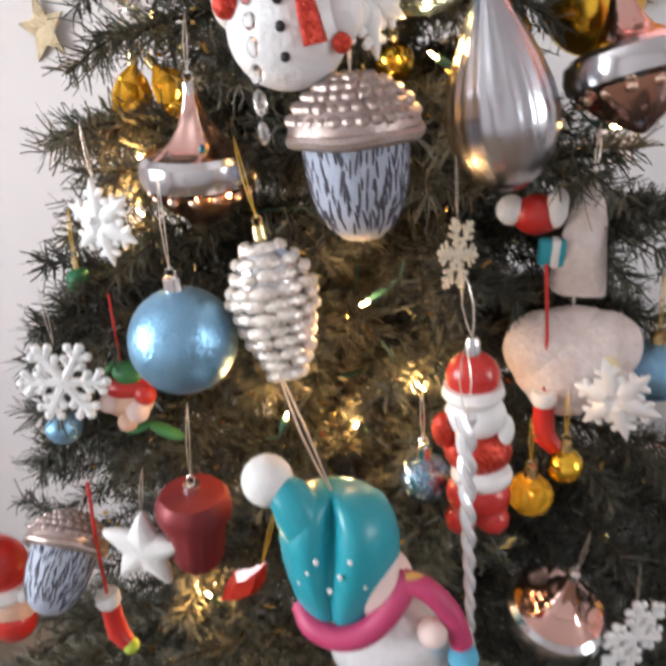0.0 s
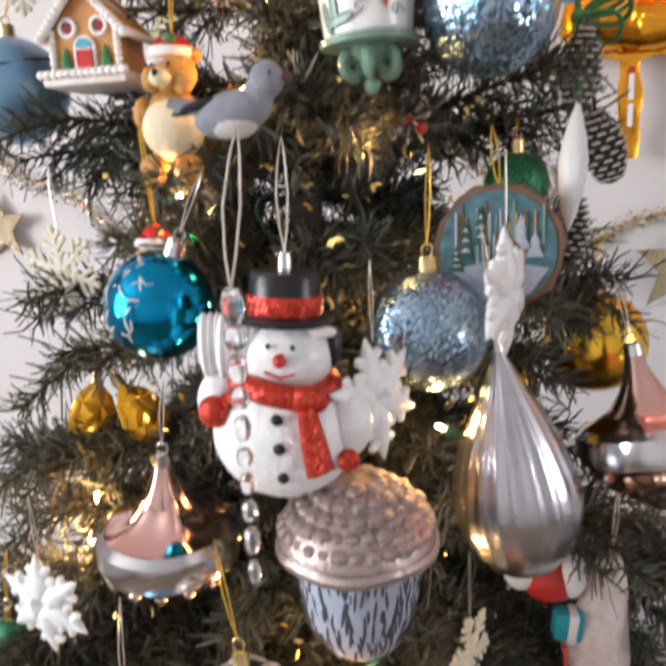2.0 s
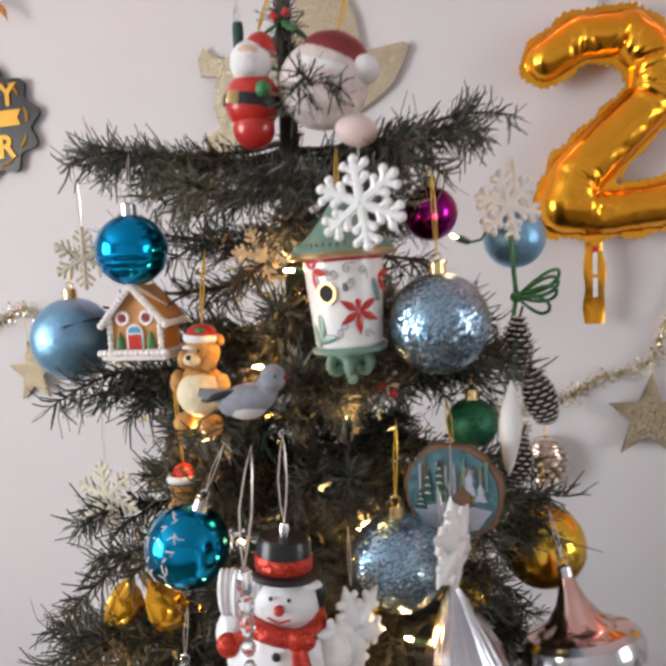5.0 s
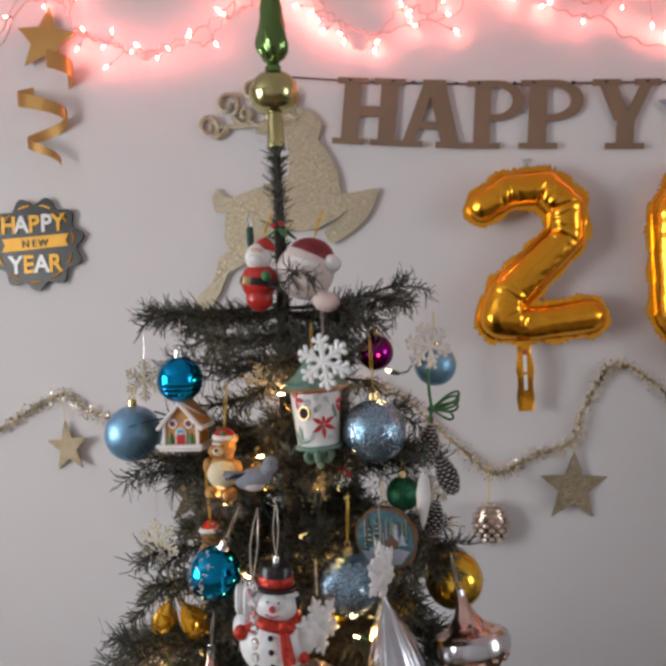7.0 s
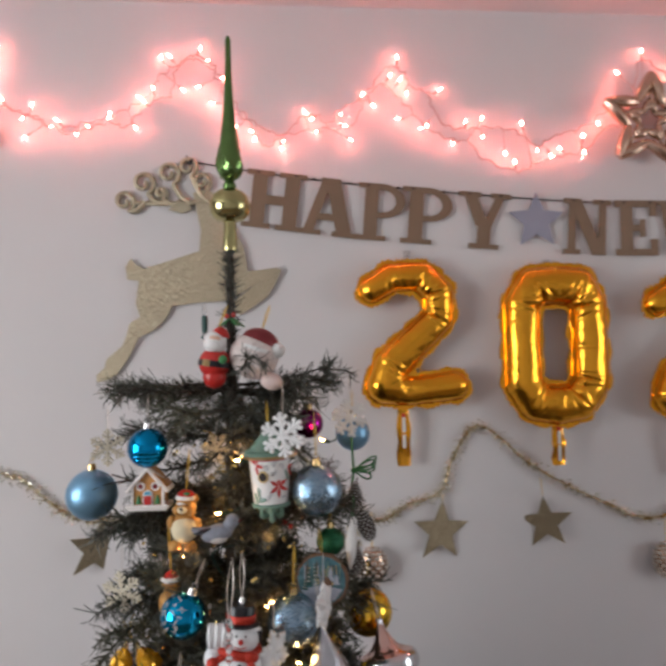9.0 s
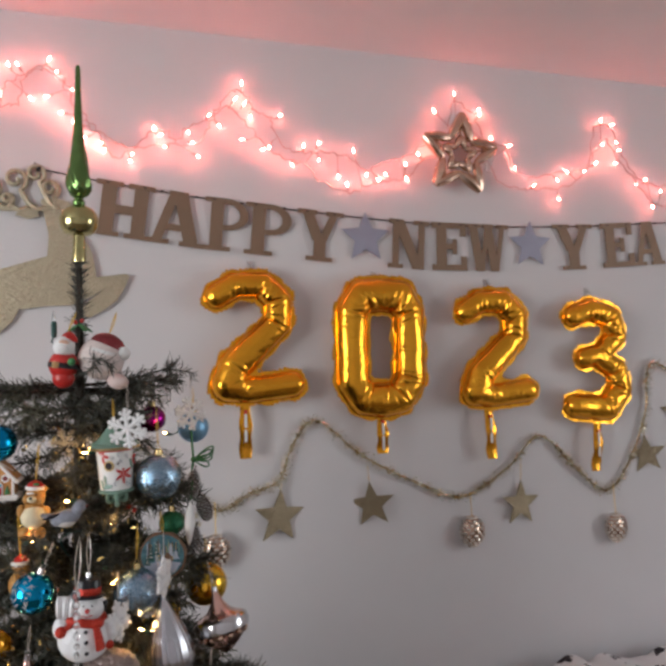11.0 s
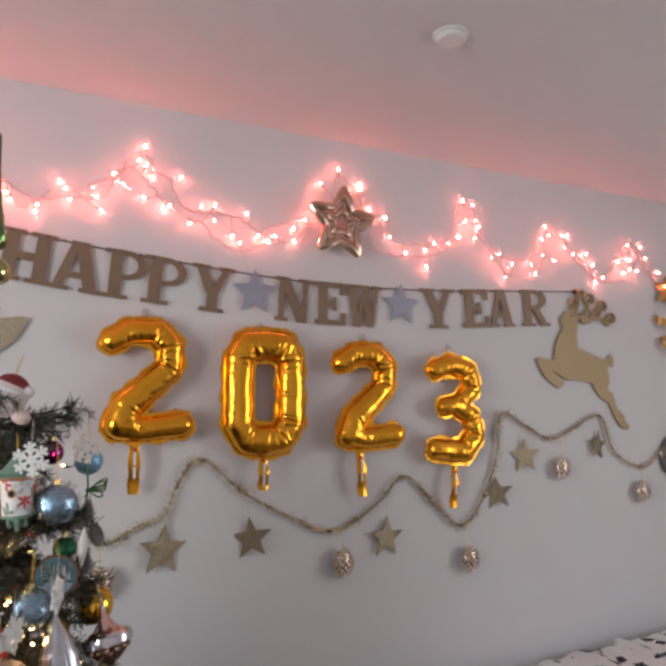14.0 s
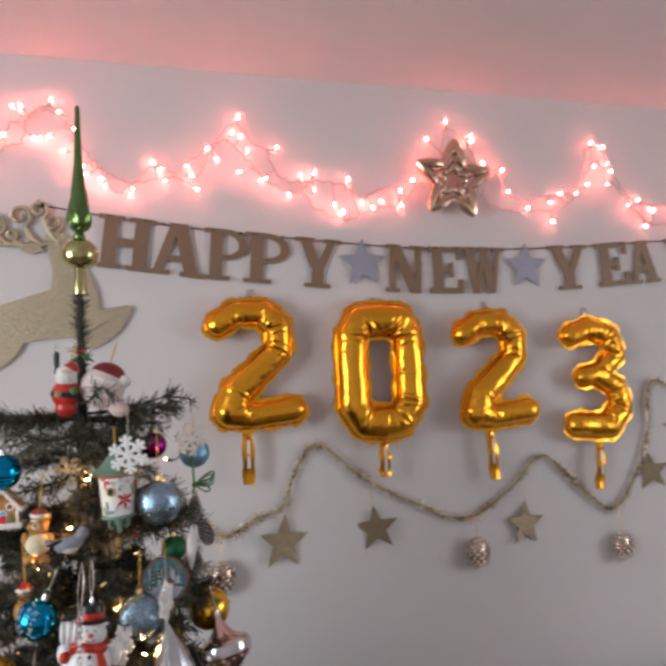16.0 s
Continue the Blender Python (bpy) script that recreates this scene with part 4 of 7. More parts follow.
def swirl_star(x, z, group="swirl stars"):
    t = thing("swirl_star", at(x, -0.014, z), "gold card star with a hanging spiral ribbon", "star", group)
    part("star_plate", Geo().plate(star_outline(0.070, 0.48, turn=80), 0.002), GOLD_CARD, t, smooth=0)
    vs, fs = [], []
    n = 60
    for k in range(n + 1):
        u = k / n
        a, rad = 0.4 + u * 4.4 * math.pi, 0.070 * (1 - 0.55 * u)
        c = Vector((rad * math.sin(a) - 0.004, -0.030 - 0.5 * rad * math.cos(a) + 0.02, -0.055 - 0.205 * u))
        w = 0.019 * (1 - 0.6 * u)
        for dz, dy in ((w, 0), (-w, 0), (-w, 0.0008), (w, 0.0008)):
            vs.append(c + Vector((0, dy, dz)))
        if k:
            for q in range(4):
                fs.append(((k - 1) * 4 + q, (k - 1) * 4 + (q + 1) % 4, k * 4 + (q + 1) % 4, k * 4 + q))
    part("spiral_ribbon", Geo().add(vs, fs), GOLD_CARD, t)


swirl_star(-0.142, 2.152)
swirl_star(-0.415, 2.16)
swirl_star(2.862, 2.030)

# ---------------------------------------------------------------- round metal plate
rp = thing("wall_plate", at(2.878, -0.004, 1.380), "round grey metal wall plate with raised rings", "wall decoration")
GREY_METAL = mat("grey_metal", (0.16, 0.15, 0.15), 0.4, 0.8, var=0.2, bump=0.2, bscale=120)
UP = Matrix.Rotation(radians(90), 4, "X")
part("plate_disc", Geo().lathe([(0.083, 0.0), (0.083, 0.006), (0.0005, 0.007)], 48, UP), SILVER_WIRE, rp)
part("outer_ring", Geo().lathe([(0.072, 0.006), (0.074, 0.013), (0.083, 0.014), (0.087, 0.008), (0.086, 0.0)], 48, UP), GREY_METAL, rp, "dark raised rim")
part("inner_ring", Geo().lathe([(0.052, 0.006), (0.054, 0.011), (0.060, 0.011), (0.062, 0.006)], 48, UP), GREY_METAL, rp)
for k in range(12):
    part("raised_bar", Geo().box(0.004, 0.003, 0.010, Matrix.Rotation(radians(30 * k), 4, "Y") @ at(0, -0.0085, 0.067)), GREY_METAL, rp, smooth=0)

# ---------------------------------------------------------------- ceiling fitting
al = thing("smoke_alarm", at(1.357, -0.665, R["h"]), "round white plastic smoke alarm on the ceiling", "smoke alarm")
part("alarm_base", Geo().lathe([(0.040, 0), (0.041, -0.004), (0.036, -0.006)], 32), PAINT, al)
part("alarm_cap", Geo().lathe([(0.033, -0.0062), (0.034, -0.012), (0.030, -0.016), (0.001, -0.017)], 32), PAINT, al)

# ---------------------------------------------------------------- sofa with a printed throw
so = thing("sofa", at(2.33, -0.52, 0), "grey fabric sofa against the wall under a printed throw", "sofa")
part("seat_base", Geo().box(2.05, 0.86, 0.26, at(0, 0, 0.20), 0.03), SOFA, so)
part("seat_cushion", Geo().box(0.90, 0.62, 0.15, at(-0.46, -0.10, 0.41), 0.04), SOFA, so)
part("seat_cushion", Geo().box(0.90, 0.62, 0.15, at(0.46, -0.10, 0.41), 0.04), SOFA, so)
part("backrest", Geo().box(2.02, 0.22, 0.43, at(0, 0.31, 0.515), 0.05), SOFA, so)
for s in (-1, 1):
    part("armrest", Geo().box(0.15, 0.84, 0.34, at(s * 0.945, -0.01, 0.44), 0.05), SOFA, so)
    for yy in (-0.36, 0.36):
        part("leg", Geo().lathe([(0.022, 0.0), (0.03, 0.075)], 12, at(s * 0.94, yy, 0)), BARK, so)
th = thing("throw_blanket", at(2.39, -0.20, 0.722), "white cotton throw printed with dark splashes over the sofa back", "blanket")
vs, fs = [], []
NX, NY = 150, 46
for i in range(NX + 1):
    u = i / NX
    x = -1.03 + 2.0 * u
    for j in range(NY + 1):
        s = j / NY * 0.80
        # over the back: up behind, across the top, down the front
        if s < 0.14:
            y, z = 0.135, -0.14 + s
        elif s < 0.40:
            y, z = 0.135 - (s - 0.14), 0.0
        else:
            y, z = -0.135 - 0.06 * (s - 0.4), -(s - 0.40)
        k = noise.noise((x * 5, s * 4, 0.3)) * 0.022 + noise.noise((x * 13, s * 9, 1.3)) * 0.012 + 0.008 * math.sin(x * 40 + 4 * noise.noise((x * 3, s * 3, 2)))
        lump = 0.040 * math.exp(-((x + 0.73) / 0.05) ** 2) + 0.055 * max(0, x) * 0.6 + 0.012 * (x + 1)
        zz = z + (lump + abs(k)) * (1 if s < 0.42 else 0.35) + 0.012 - 0.05 * max(0, -x - 0.84) * 4 * (1 if s < 0.5 else 0.5)
        vs.append((x + 0.01 * noise.noise((x * 8, s * 8, 5)), y + (k if s >= 0.40 or s < 0.14 else 0) - (0.02 if s > 0.4 else 0), zz))
for i in range(NX):
    for j in range(NY):
        a = i * (NY + 1) + j
        fs.append((a, a + 1, a + NY + 2, a + NY + 1))
ob = part("throw_cloth", Geo().add(vs, fs), CLOTH, th, smooth=80)
sol = ob.modifiers.new("thickness", "SOLIDIFY")
sol.thickness = 0.004

# ---------------------------------------------------------------- the tree
AX, AY = 0.466, -0.585
tree = thing("artificial_tree", at(AX, AY, 0), "dark green artificial Christmas tree crowded with ornaments", "Christmas tree")
part("trunk", Geo().tube([(0, 0, 0.06), (0, 0, 0.9), (0, 0, 1.45), (0.001, 0, 1.735)], [0.018, 0.015, 0.009, 0.004], 10), BARK, tree)
g = Geo()
for k in range(4):
    a = math.pi / 4 + k * math.pi / 2
    g.tube([(0, 0, 0.14), (0.10 * math.cos(a), 0.10 * math.sin(a), 0.10), (0.24 * math.cos(a), 0.24 * math.sin(a), 0.012)], [0.014, 0.012, 0.012], 8)
part("stand", g, BLACK, tree)

# keep-out balls: what hangs on the tree pushes the needles aside
CLEARINGS = [(0.575, -0.68, 1.422, 0.034), (0.544, -0.69, 1.27, 0.034), (0.284, -0.605, 1.411, 0.050), (0.367, -0.66, 1.477, 0.028), (0.368, -0.65, 1.426, 0.034),
             (0.412, -0.66, 1.387, 0.030), (0.518, -0.70, 1.44, 0.034), (0.476, -0.75, 1.236, 0.042), (0.478, -0.74, 1.285, 0.030), (0.417, -0.72, 1.293, 0.027),
             (0.51, -0.745, 1.185, 0.040), (0.51, -0.748, 1.145, 0.032), (0.586, -0.70, 1.185, 0.040), (0.58, -0.69, 1.225, 0.022), (0.402, -0.72, 1.165, 0.037), (0.410, -0.79, 1.083, 0.033),
             (0.464, -0.78, 1.10, 0.030), (0.492, -0.83, 0.978, 0.040), (0.572, -0.78, 1.009, 0.030), (0.649, -0.582, 1.236, 0.034), (0.66, -0.65, 1.21, 0.034),
             (0.632, -0.68, 1.017, 0.038), (0.581, -0.66, 1.307, 0.030), (0.346, -0.742, 1.142, 0.026), (0.333, -0.80, 1.06, 0.026), (0.499, -0.60, 1.588, 0.034), (0.447, -0.604, 1.579, 0.024),
             (0.525, -0.82, 0.915, 0.04), (0.534, -0.725, 1.494, 0.02), (0.606, -0.67, 1.107, 0.025)]
CL = np.array(CLEARINGS) - np.array([AX, AY, 0, 0])
nrng = np.random.default_rng(7)


def needle_mesh(name, paths, per_m, length, width, material, parent, spread=1.0):
    """Flat strips that stand out all round along each twig."""
    allv, count = [], 0
    for pts in paths:
        P = np.array([tuple(p) for p in pts])
        seg = np.diff(P, axis=0)
        ls = np.linalg.norm(seg, axis=1)
        n = max(6, int(ls.sum() * per_m))
        cum = np.r_[0, np.cumsum(ls)]
        s = nrng.uniform(0, cum[-1], n)
        k = np.clip(np.searchsorted(cum, s) - 1, 0, len(seg) - 1)
        base = P[k] + seg[k] * ((s - cum[k]) / ls[k])[:, None]
        t = seg[k] / ls[k][:, None]
        rnd_ = nrng.normal(size=(n, 3))
        side = rnd_ - t * (rnd_ * t).sum(1)[:, None]
        side /= np.linalg.norm(side, axis=1)[:, None]
        lean = nrng.uniform(0.35, 1.25, n)[:, None]
        d = side * spread + t * lean
        d /= np.linalg.norm(d, axis=1)[:, None]
        ln_ = length * nrng.uniform(0.6, 1.15, n)[:, None]
        bend = nrng.normal(size=(n, 3)) * 0.17
        tip = base + (d + bend) * ln_
        mid = base + d * ln_ * 0.55
        for c in CL:
            push = np.linalg.norm(tip - c[:3], axis=1) > c[3]
            push &= np.linalg.norm(mid - c[:3], axis=1) > c[3]
            base, tip, mid, t, d = base[push], tip[push], mid[push], t[push], d[push]
        w = np.cross(d, nrng.normal(size=d.shape))
        w /= np.linalg.norm(w, axis=1)[:, None] + 1e-9
        w *= width
        allv.append(np.stack([base - w * 0.5, base + w * 0.5, mid + w * 0.5, tip + w * 0.36, tip - w * 0.36, mid - w * 0.5], 1))
        count += len(base)
    V = np.concatenate(allv).reshape(-1, 3)
    me = bpy.data.meshes.new(name)
    me.from_pydata(V.tolist(), [], [q for i in range(0, 6 * count, 6) for q in ((i, i + 1, i + 2, i + 5), (i + 5, i + 2, i + 3, i + 4))])
    me.materials.append(material)
    ob = new(name, me)
    ob.parent = parent
    return tagged(ob, kind="stuff")


def reach(z):
    return min(0.50, 0.138 + max(0.0, 1.565 - z) * 0.10 + max(0.0, 1.16 - z) * 0.36)


brand = random.Random(21)


def branch(z, ang, length, droop, dense=1650):
    c, s = math.cos(ang), math.sin(ang)
    side = Vector((-s, c, 0))
    tip_up = brand.uniform(0.004, 0.034)
    main = []
    for k in range(7):
        u = k / 6
        main.append(Vector((c * length * u, s * length * u, z - droop * u + tip_up * u * u)) + side * 0.012 * math.sin(u * 5 + ang))
    twigs = [main]
    for k in (2, 3, 4, 5):
        for sg in (-1, 1):
            if brand.random() < 0.16:
                continue
            L = length * brand.uniform(0.24, 0.38)
            a, d = main[k], (main[6] - main[0]).normalized()
            way = (d * brand.uniform(0.65, 0.95) + side * sg * brand.uniform(0.45, 0.8) + Vector((0, 0, brand.uniform(-0.3, 0.22)))).normalized()
            twigs.append([a + way * L * u + Vector((0, 0, -0.012 * u * u)) for u in (0, 0.33, 0.66, 1)])
    g = Geo()
    for n_, tw in enumerate(twigs):
        r0 = 0.0026 if n_ == 0 else 0.0013
        g.tube(tw, [r0 * (1 - 0.55 * i / (len(tw) - 1)) for i in range(len(tw))], 5)
    ob = part("branch", g, BARK, tree)
    # dense inner tufts are always dark: shade within the tree put into their colour
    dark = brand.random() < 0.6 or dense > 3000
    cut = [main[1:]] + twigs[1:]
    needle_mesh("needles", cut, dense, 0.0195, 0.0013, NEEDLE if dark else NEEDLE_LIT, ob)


TIERS = [1.536, 1.518, 1.490, 1.475, 1.405, 1.385, 1.375, 1.310, 1.285, 1.270, 1.205, 1.180, 1.165, 1.105, 1.075, 1.055, 1.000, 0.970, 0.945, 0.89, 0.86, 0.83]
for n_, z in enumerate(TIERS):
    count = 4 if z > 1.45 else 5 if z > 1.30 else 6
    for k in range(count):
        a = 2 * math.pi * (k + 0.37 * n_ % 1) / count + brand.uniform(-0.15, 0.15) + n_ * 0.6
        L = reach(z) * brand.uniform(0.84, 1.08)
        front = max(0.0, -math.sin(a))
        if z > 1.5 and front > 0.35:
            continue
        if front > 0.45:
            L *= 1 - (0.50 if z < 1.5 else 0.68) * front
        if 1.43 < z < 1.54:
            L *= 0.80
        branch(z + brand.uniform(-0.016, 0.016), a, L, brand.uniform(-0.005, 0.045), 640 if z > 1.45 else 1150 if z > 1.37 else 1750 if z > 1.14 else 2700)
# long tips that stand out at the sides
for z, x, y in ((1.556, 0.288, -0.595), (1.550, 0.628, -0.530), (1.385, 0.285, -0.640), (1.370, 0.292, -0.600), (1.285, 0.290, -0.660), (1.195, 0.272, -0.665), (1.180, 0.262, -0.640),
                (1.272, 0.680, -0.600), (1.100, 0.720, -0.650), (1.090, 0.250, -0.700), (1.165, 0.275, -0.70), (1.480, 0.300, -0.560), (1.050, 0.235, -0.72), (1.380, 0.640, -0.63),
                (1.545, 0.305, -0.630), (1.540, 0.622, -0.570), (1.085, 0.285, -0.74), (1.070, 0.258, -0.71), (1.040, 0.250, -0.74),
                (1.015, 0.240, -0.74), (0.990, 0.250, -0.76), (1.120, 0.262, -0.69), (0.965, 0.225, -0.74), (1.145, 0.690, -0.66), (1.110, 0.735, -0.62)):
    branch(z, math.atan2(y - AY, x - AX), math.hypot(x - AX, y - AY) * 0.87, 0.012 + brand.uniform(-0.014, 0.014), 950 if z > 1.45 else 1500 if z > 1.14 else 2400)
# short inner tufts round the trunk; dark needles below the top carry the inside shade
for n_, z in enumerate(np.arange(0.86, 1.515, 0.034)):
    for k in range(4 if not 1.43 < z < 1.51 else 1):
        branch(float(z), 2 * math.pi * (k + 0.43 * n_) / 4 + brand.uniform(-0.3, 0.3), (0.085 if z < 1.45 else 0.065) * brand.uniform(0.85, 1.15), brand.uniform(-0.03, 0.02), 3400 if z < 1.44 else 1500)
# a tuft under the top figures and one that reaches over the furry face
for z, a, L, dr in ((1.528, -1.75, 0.085, 0.02), (1.532, -1.15, 0.090, 0.025), (1.520, -2.35, 0.105, 0.025), (1.520, -0.70, 0.105, 0.02), (1.540, 0.6, 0.09, 0.0), (1.540, 2.4, 0.09, 0.0), (1.545, -2.9, 0.10, 0.01), (1.545, -0.2, 0.10, 0.01),
                    (1.505, -1.45, 0.080, 0.03), (1.578, -1.15, 0.072, -0.004)):
    branch(z, a, L, dr, 950)
# the lower skirt, sparser
for n_, z in enumerate(np.arange(0.30, 0.80, 0.062)):
    for k in range(10):
        a = 2 * math.pi * (k + 0.5 * (n_ % 2)) / 10 + brand.uniform(-0.1, 0.1)
        branch(float(z), a, reach(float(z)) * brand.uniform(0.88, 1.05), brand.uniform(0.02, 0.06), 1900)
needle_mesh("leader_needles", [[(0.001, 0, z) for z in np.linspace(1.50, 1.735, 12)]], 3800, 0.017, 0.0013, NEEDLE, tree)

# warm mini lights
lamps = thing("tree_lights", at(0, 0, 0), "string of warm clear mini lights with green sockets", "string lights")
lr = random.Random(4)
spots = [(0.477, -0.66, 1.458), (0.51, -0.66, 1.358), (0.41, -0.66, 1.342), (0.453, -0.665, 1.394), (0.587, -0.62, 1.476), (0.347, -0.68, 1.17),
         (0.549, -0.69, 1.218), (0.494, -0.63, 1.368), (0.499, -0.7, 1.069), (0.444, -0.73, 0.999), (0.533, -0.7, 1.007), (0.328, -0.66, 1.128),
         (0.362, -0.74, 0.84), (0.659, -0.64, 1.164)]
for _ in range(16):
    z = lr.uniform(0.84, 1.30)
    a, q = lr.uniform(-math.pi * 0.95, -0.05 * math.pi), lr.uniform(0.18, 0.42)
    spots.append((AX + reach(z) * q * math.cos(a), AY + reach(z) * q * math.sin(a) * 0.9, z))
order = sorted(spots, key=lambda p: -p[2])
wire = []
for p in order:
    wire.append(Vector((AX + (p[0] - AX) * 0.45, AY + (p[1] - AY) * 0.45, p[2] - 0.012)))
part("light_cord", Geo().tube(smooth_path(wire, 6), 0.0011, 5), SOCKET, lamps)
for p in spots:
    d = Vector((lr.uniform(-1, 1), lr.uniform(-1, -0.2), lr.uniform(-0.3, 1))).normalized()
    m = Matrix.Translation(p) @ d.to_track_quat("Z", "Y").to_matrix().to_4x4()
    b = part("light_bulb", Geo().lathe([(0.0002, 0.0040), (0.0007, 0.0028), (0.0010, 0.0012), (0.0010, -0.0016), (0.0009, -0.003)], 8), BULB_WARM, lamps, at=m)
    part("bulb_socket", Geo().lathe([(0.0026, -0.003), (0.0028, -0.010), (0.0022, -0.018), (0.0013, -0.020)], 8), SOCKET, b)
    part("socket_lead", Geo().tube([(0, 0, -0.020), (0.003, 0.004, -0.030), (0, 0.012, -0.040)], 0.0010, 5), SOCKET, b)

# the glow that the string throws on the needles round it
for n_, p in enumerate(spots[:20]):
    ld = bpy.data.lights.new("mini_light_glow", "POINT")
    ld.energy, ld.color, ld.shadow_soft_size = 0.030 if p[2] > 1.15 else 0.090, (1.0, 0.56, 0.22), 0.004
    lo = new("mini_light_glow", ld)
    lo.location = (p[0], p[1] - 0.008, p[2] + 0.010)

# gold foil slivers caught between the branches
g = Geo()
for _ in range(1500):
    z = 0.80 + 0.70 * lr.random() ** 1.7
    a, q = lr.uniform(-math.pi, 0.0), lr.uniform(0.25, 0.86)
    p = Vector((AX + reach(z) * q * math.cos(a), AY + reach(z) * q * math.sin(a) * 0.85, z))
    if any((p - Vector(c[:3])).length < c[3] + 0.01 for c in CLEARINGS):
        continue
    d = Vector((lr.uniform(-0.6, 0.6), lr.uniform(-0.4, 0.4), -1)).normalized()
    e = d.cross(Vector((lr.uniform(-1, 1), lr.uniform(-1, 1), 0.2))).normalized() * lr.uniform(0.0006, 0.0022)
    n_ = lr.choice((2, 2, 2, 2, 3))
    vs = []
    for k in range(n_):
        c = p + d * 0.0030 * k + e * 1.5 * math.sin(k * 1.9 + a)
        vs += [c - e, c + e]
    g.add(vs, [(2 * k, 2 * k + 1, 2 * k + 3, 2 * k + 2) for k in range(n_ - 1)])
GOLD_CURL = mat("gold_curl", (0.80, 0.56, 0.20), 0.16, 1.0, var=0.3, scale=200)
tagged(part("foil_glint", g, GOLD_CURL, lamps, "loose gold foil slivers", smooth=0), kind="stuff")

# one unlit light stands up beside the leader
sp = thing("unlit_light", at(0.431, -0.585, 1.628), "unlit clear mini light in a green socket", "light bulb")
part("bulb_socket", Geo().lathe([(0.0030, -0.006), (0.0042, 0.0), (0.0044, 0.014), (0.0036, 0.018)], 10), SOCKET, sp)
part("clear_bulb", Geo().lathe([(0.0028, 0.018), (0.0030, 0.024), (0.0016, 0.031), (0.0003, 0.035)], 10), CLEAR, sp)
part("socket_lead", Geo().tube([(0, 0, -0.004), (-0.004, 0, -0.012), (0.004, 0.003, -0.018), (0.016, 0.0, -0.014), (0.030, 0, -0.02), (0.036, 0, -0.03)], 0.0013, 6), SOCKET, sp)

# the spire
top = thing("tree_topper", at(AX + 0.001, AY, 1.735), "green lustre glass spire with a gold ball", "tree topper")
part("topper_neck", Geo().lathe([(0.010, 0.0), (0.0105, 0.008), (0.009, 0.030), (0.0085, 0.042)], 20), SPIRE_GOLD, top)
part("topper_ball", Geo().lathe([(0.008, 0.040), (0.019, 0.043), (0.026, 0.050), (0.0285, 0.059), (0.0285, 0.066), (0.026, 0.075), (0.018, 0.083), (0.009, 0.087)], 28), SPIRE_GOLD, top)
part("topper_collar", Geo().lathe([(0.009, 0.086), (0.0095, 0.092), (0.007, 0.096), (0.006, 0.100)], 18), SPIRE, top)
part("topper_spire", Geo().lathe([(0.006, 0.098), (0.0125, 0.103), (0.0165, 0.110), (0.0175, 0.118), (0.0165, 0.128), (0.0145, 0.142), (0.0122, 0.158), (0.0092, 0.182), (0.0066, 0.212), (0.0046, 0.255), (0.0038, 0.297), (0.0022, 0.303)], 48,
     flute=lambda a, z: 1 + 0.15 * math.sin(5 * a + z * 130) * max(0.0, min(1.0, (0.200 - z) / 0.05))), SPIRE, top)

# ---------------------------------------------------------------- ornaments


def figure(name, m, pieces, label, category, group=""):
    """A small figurine: one mesh, with a colour for each piece."""
    g, idx, mats = Geo(), [], []
    for geo, material in pieces:
        if material not in mats:
            mats.append(material)
        g.add(geo.v, geo.f)
        idx += [mats.index(material)] * len(geo.f)
    me = bpy.data.meshes.new(name)
    me.from_pydata(g.v, [], g.f)
    for mt in mats:
        me.materials.append(mt)
    me.polygons.foreach_set("material_index", idx)
    bm = bmesh.new()
    bm.from_mesh(me)
    bmesh.ops.recalc_face_normals(bm, faces=bm.faces)
    bm.to_mesh(me)
    bm.free()
    me.shade_smooth()
    me.set_sharp_from_angle(angle=radians(40))
    ob = new(name, me)
    ob.matrix_basis = m
    return tagged(ob, label, category, group)


def loop(z0, length, dx=0.0, dy=0.0, gap=0.0012):
    """A doubled thread from the cap up to the branch."""
    up = [(gap * math.sin(u * math.pi) + dx * u, 0.35 * dy * u * u, z0 + length * u) for u in (0, 0.2, 0.5, 0.8, 1)]
    down = [(-gap * math.sin(u * math.pi) + dx * u, 0.35 * dy * u * u, z0 + length * u) for u in (0.8, 0.5, 0.2, 0)]
    return up + down


def cap_on(t, z, material, thread, length, dx=0.0, dy=0.02, r=0.0055):
    c = part("cap", Geo().lathe([(r * 1.05, z - 0.0015), (r, z + 0.002), (r * 0.97, z + 0.0065), (r * 0.5, z + 0.0075)], 18, flute=lambda a, q: 1 + 0.03 * math.sin(12 * a)), material, t)
    ring = [(0.0028 * math.cos(a), 0, z + 0.0095 + 0.0028 * math.sin(a)) for a in np.linspace(0, 2 * math.pi, 11)]
    part("cap_ring", Geo().tube(ring, 0.0005, 5), material, c)
    part("hanger", Geo().tube(loop(z + 0.011, length, dx, dy), 0.00038, 5), thread, t)


def bauble(x, y, z, r, material, label, capm=None, thread=None, length=0.045, dx=0.0, dy=0.02, tilt=(0, 0, 0)):
    t = thing("bauble", at(x, y, z) @ Euler([radians(a) for a in tilt]).to_matrix().to_4x4(), label, "ornament", "ball ornaments")
    part("glass_ball", Geo().ball(r, None, 40, 24), material, t)
    cap_on(t, r, capm or CAPGOLD, thread or GOLD_WIRE, length, dx, dy, min(0.0052, r * 0.30))
    return t


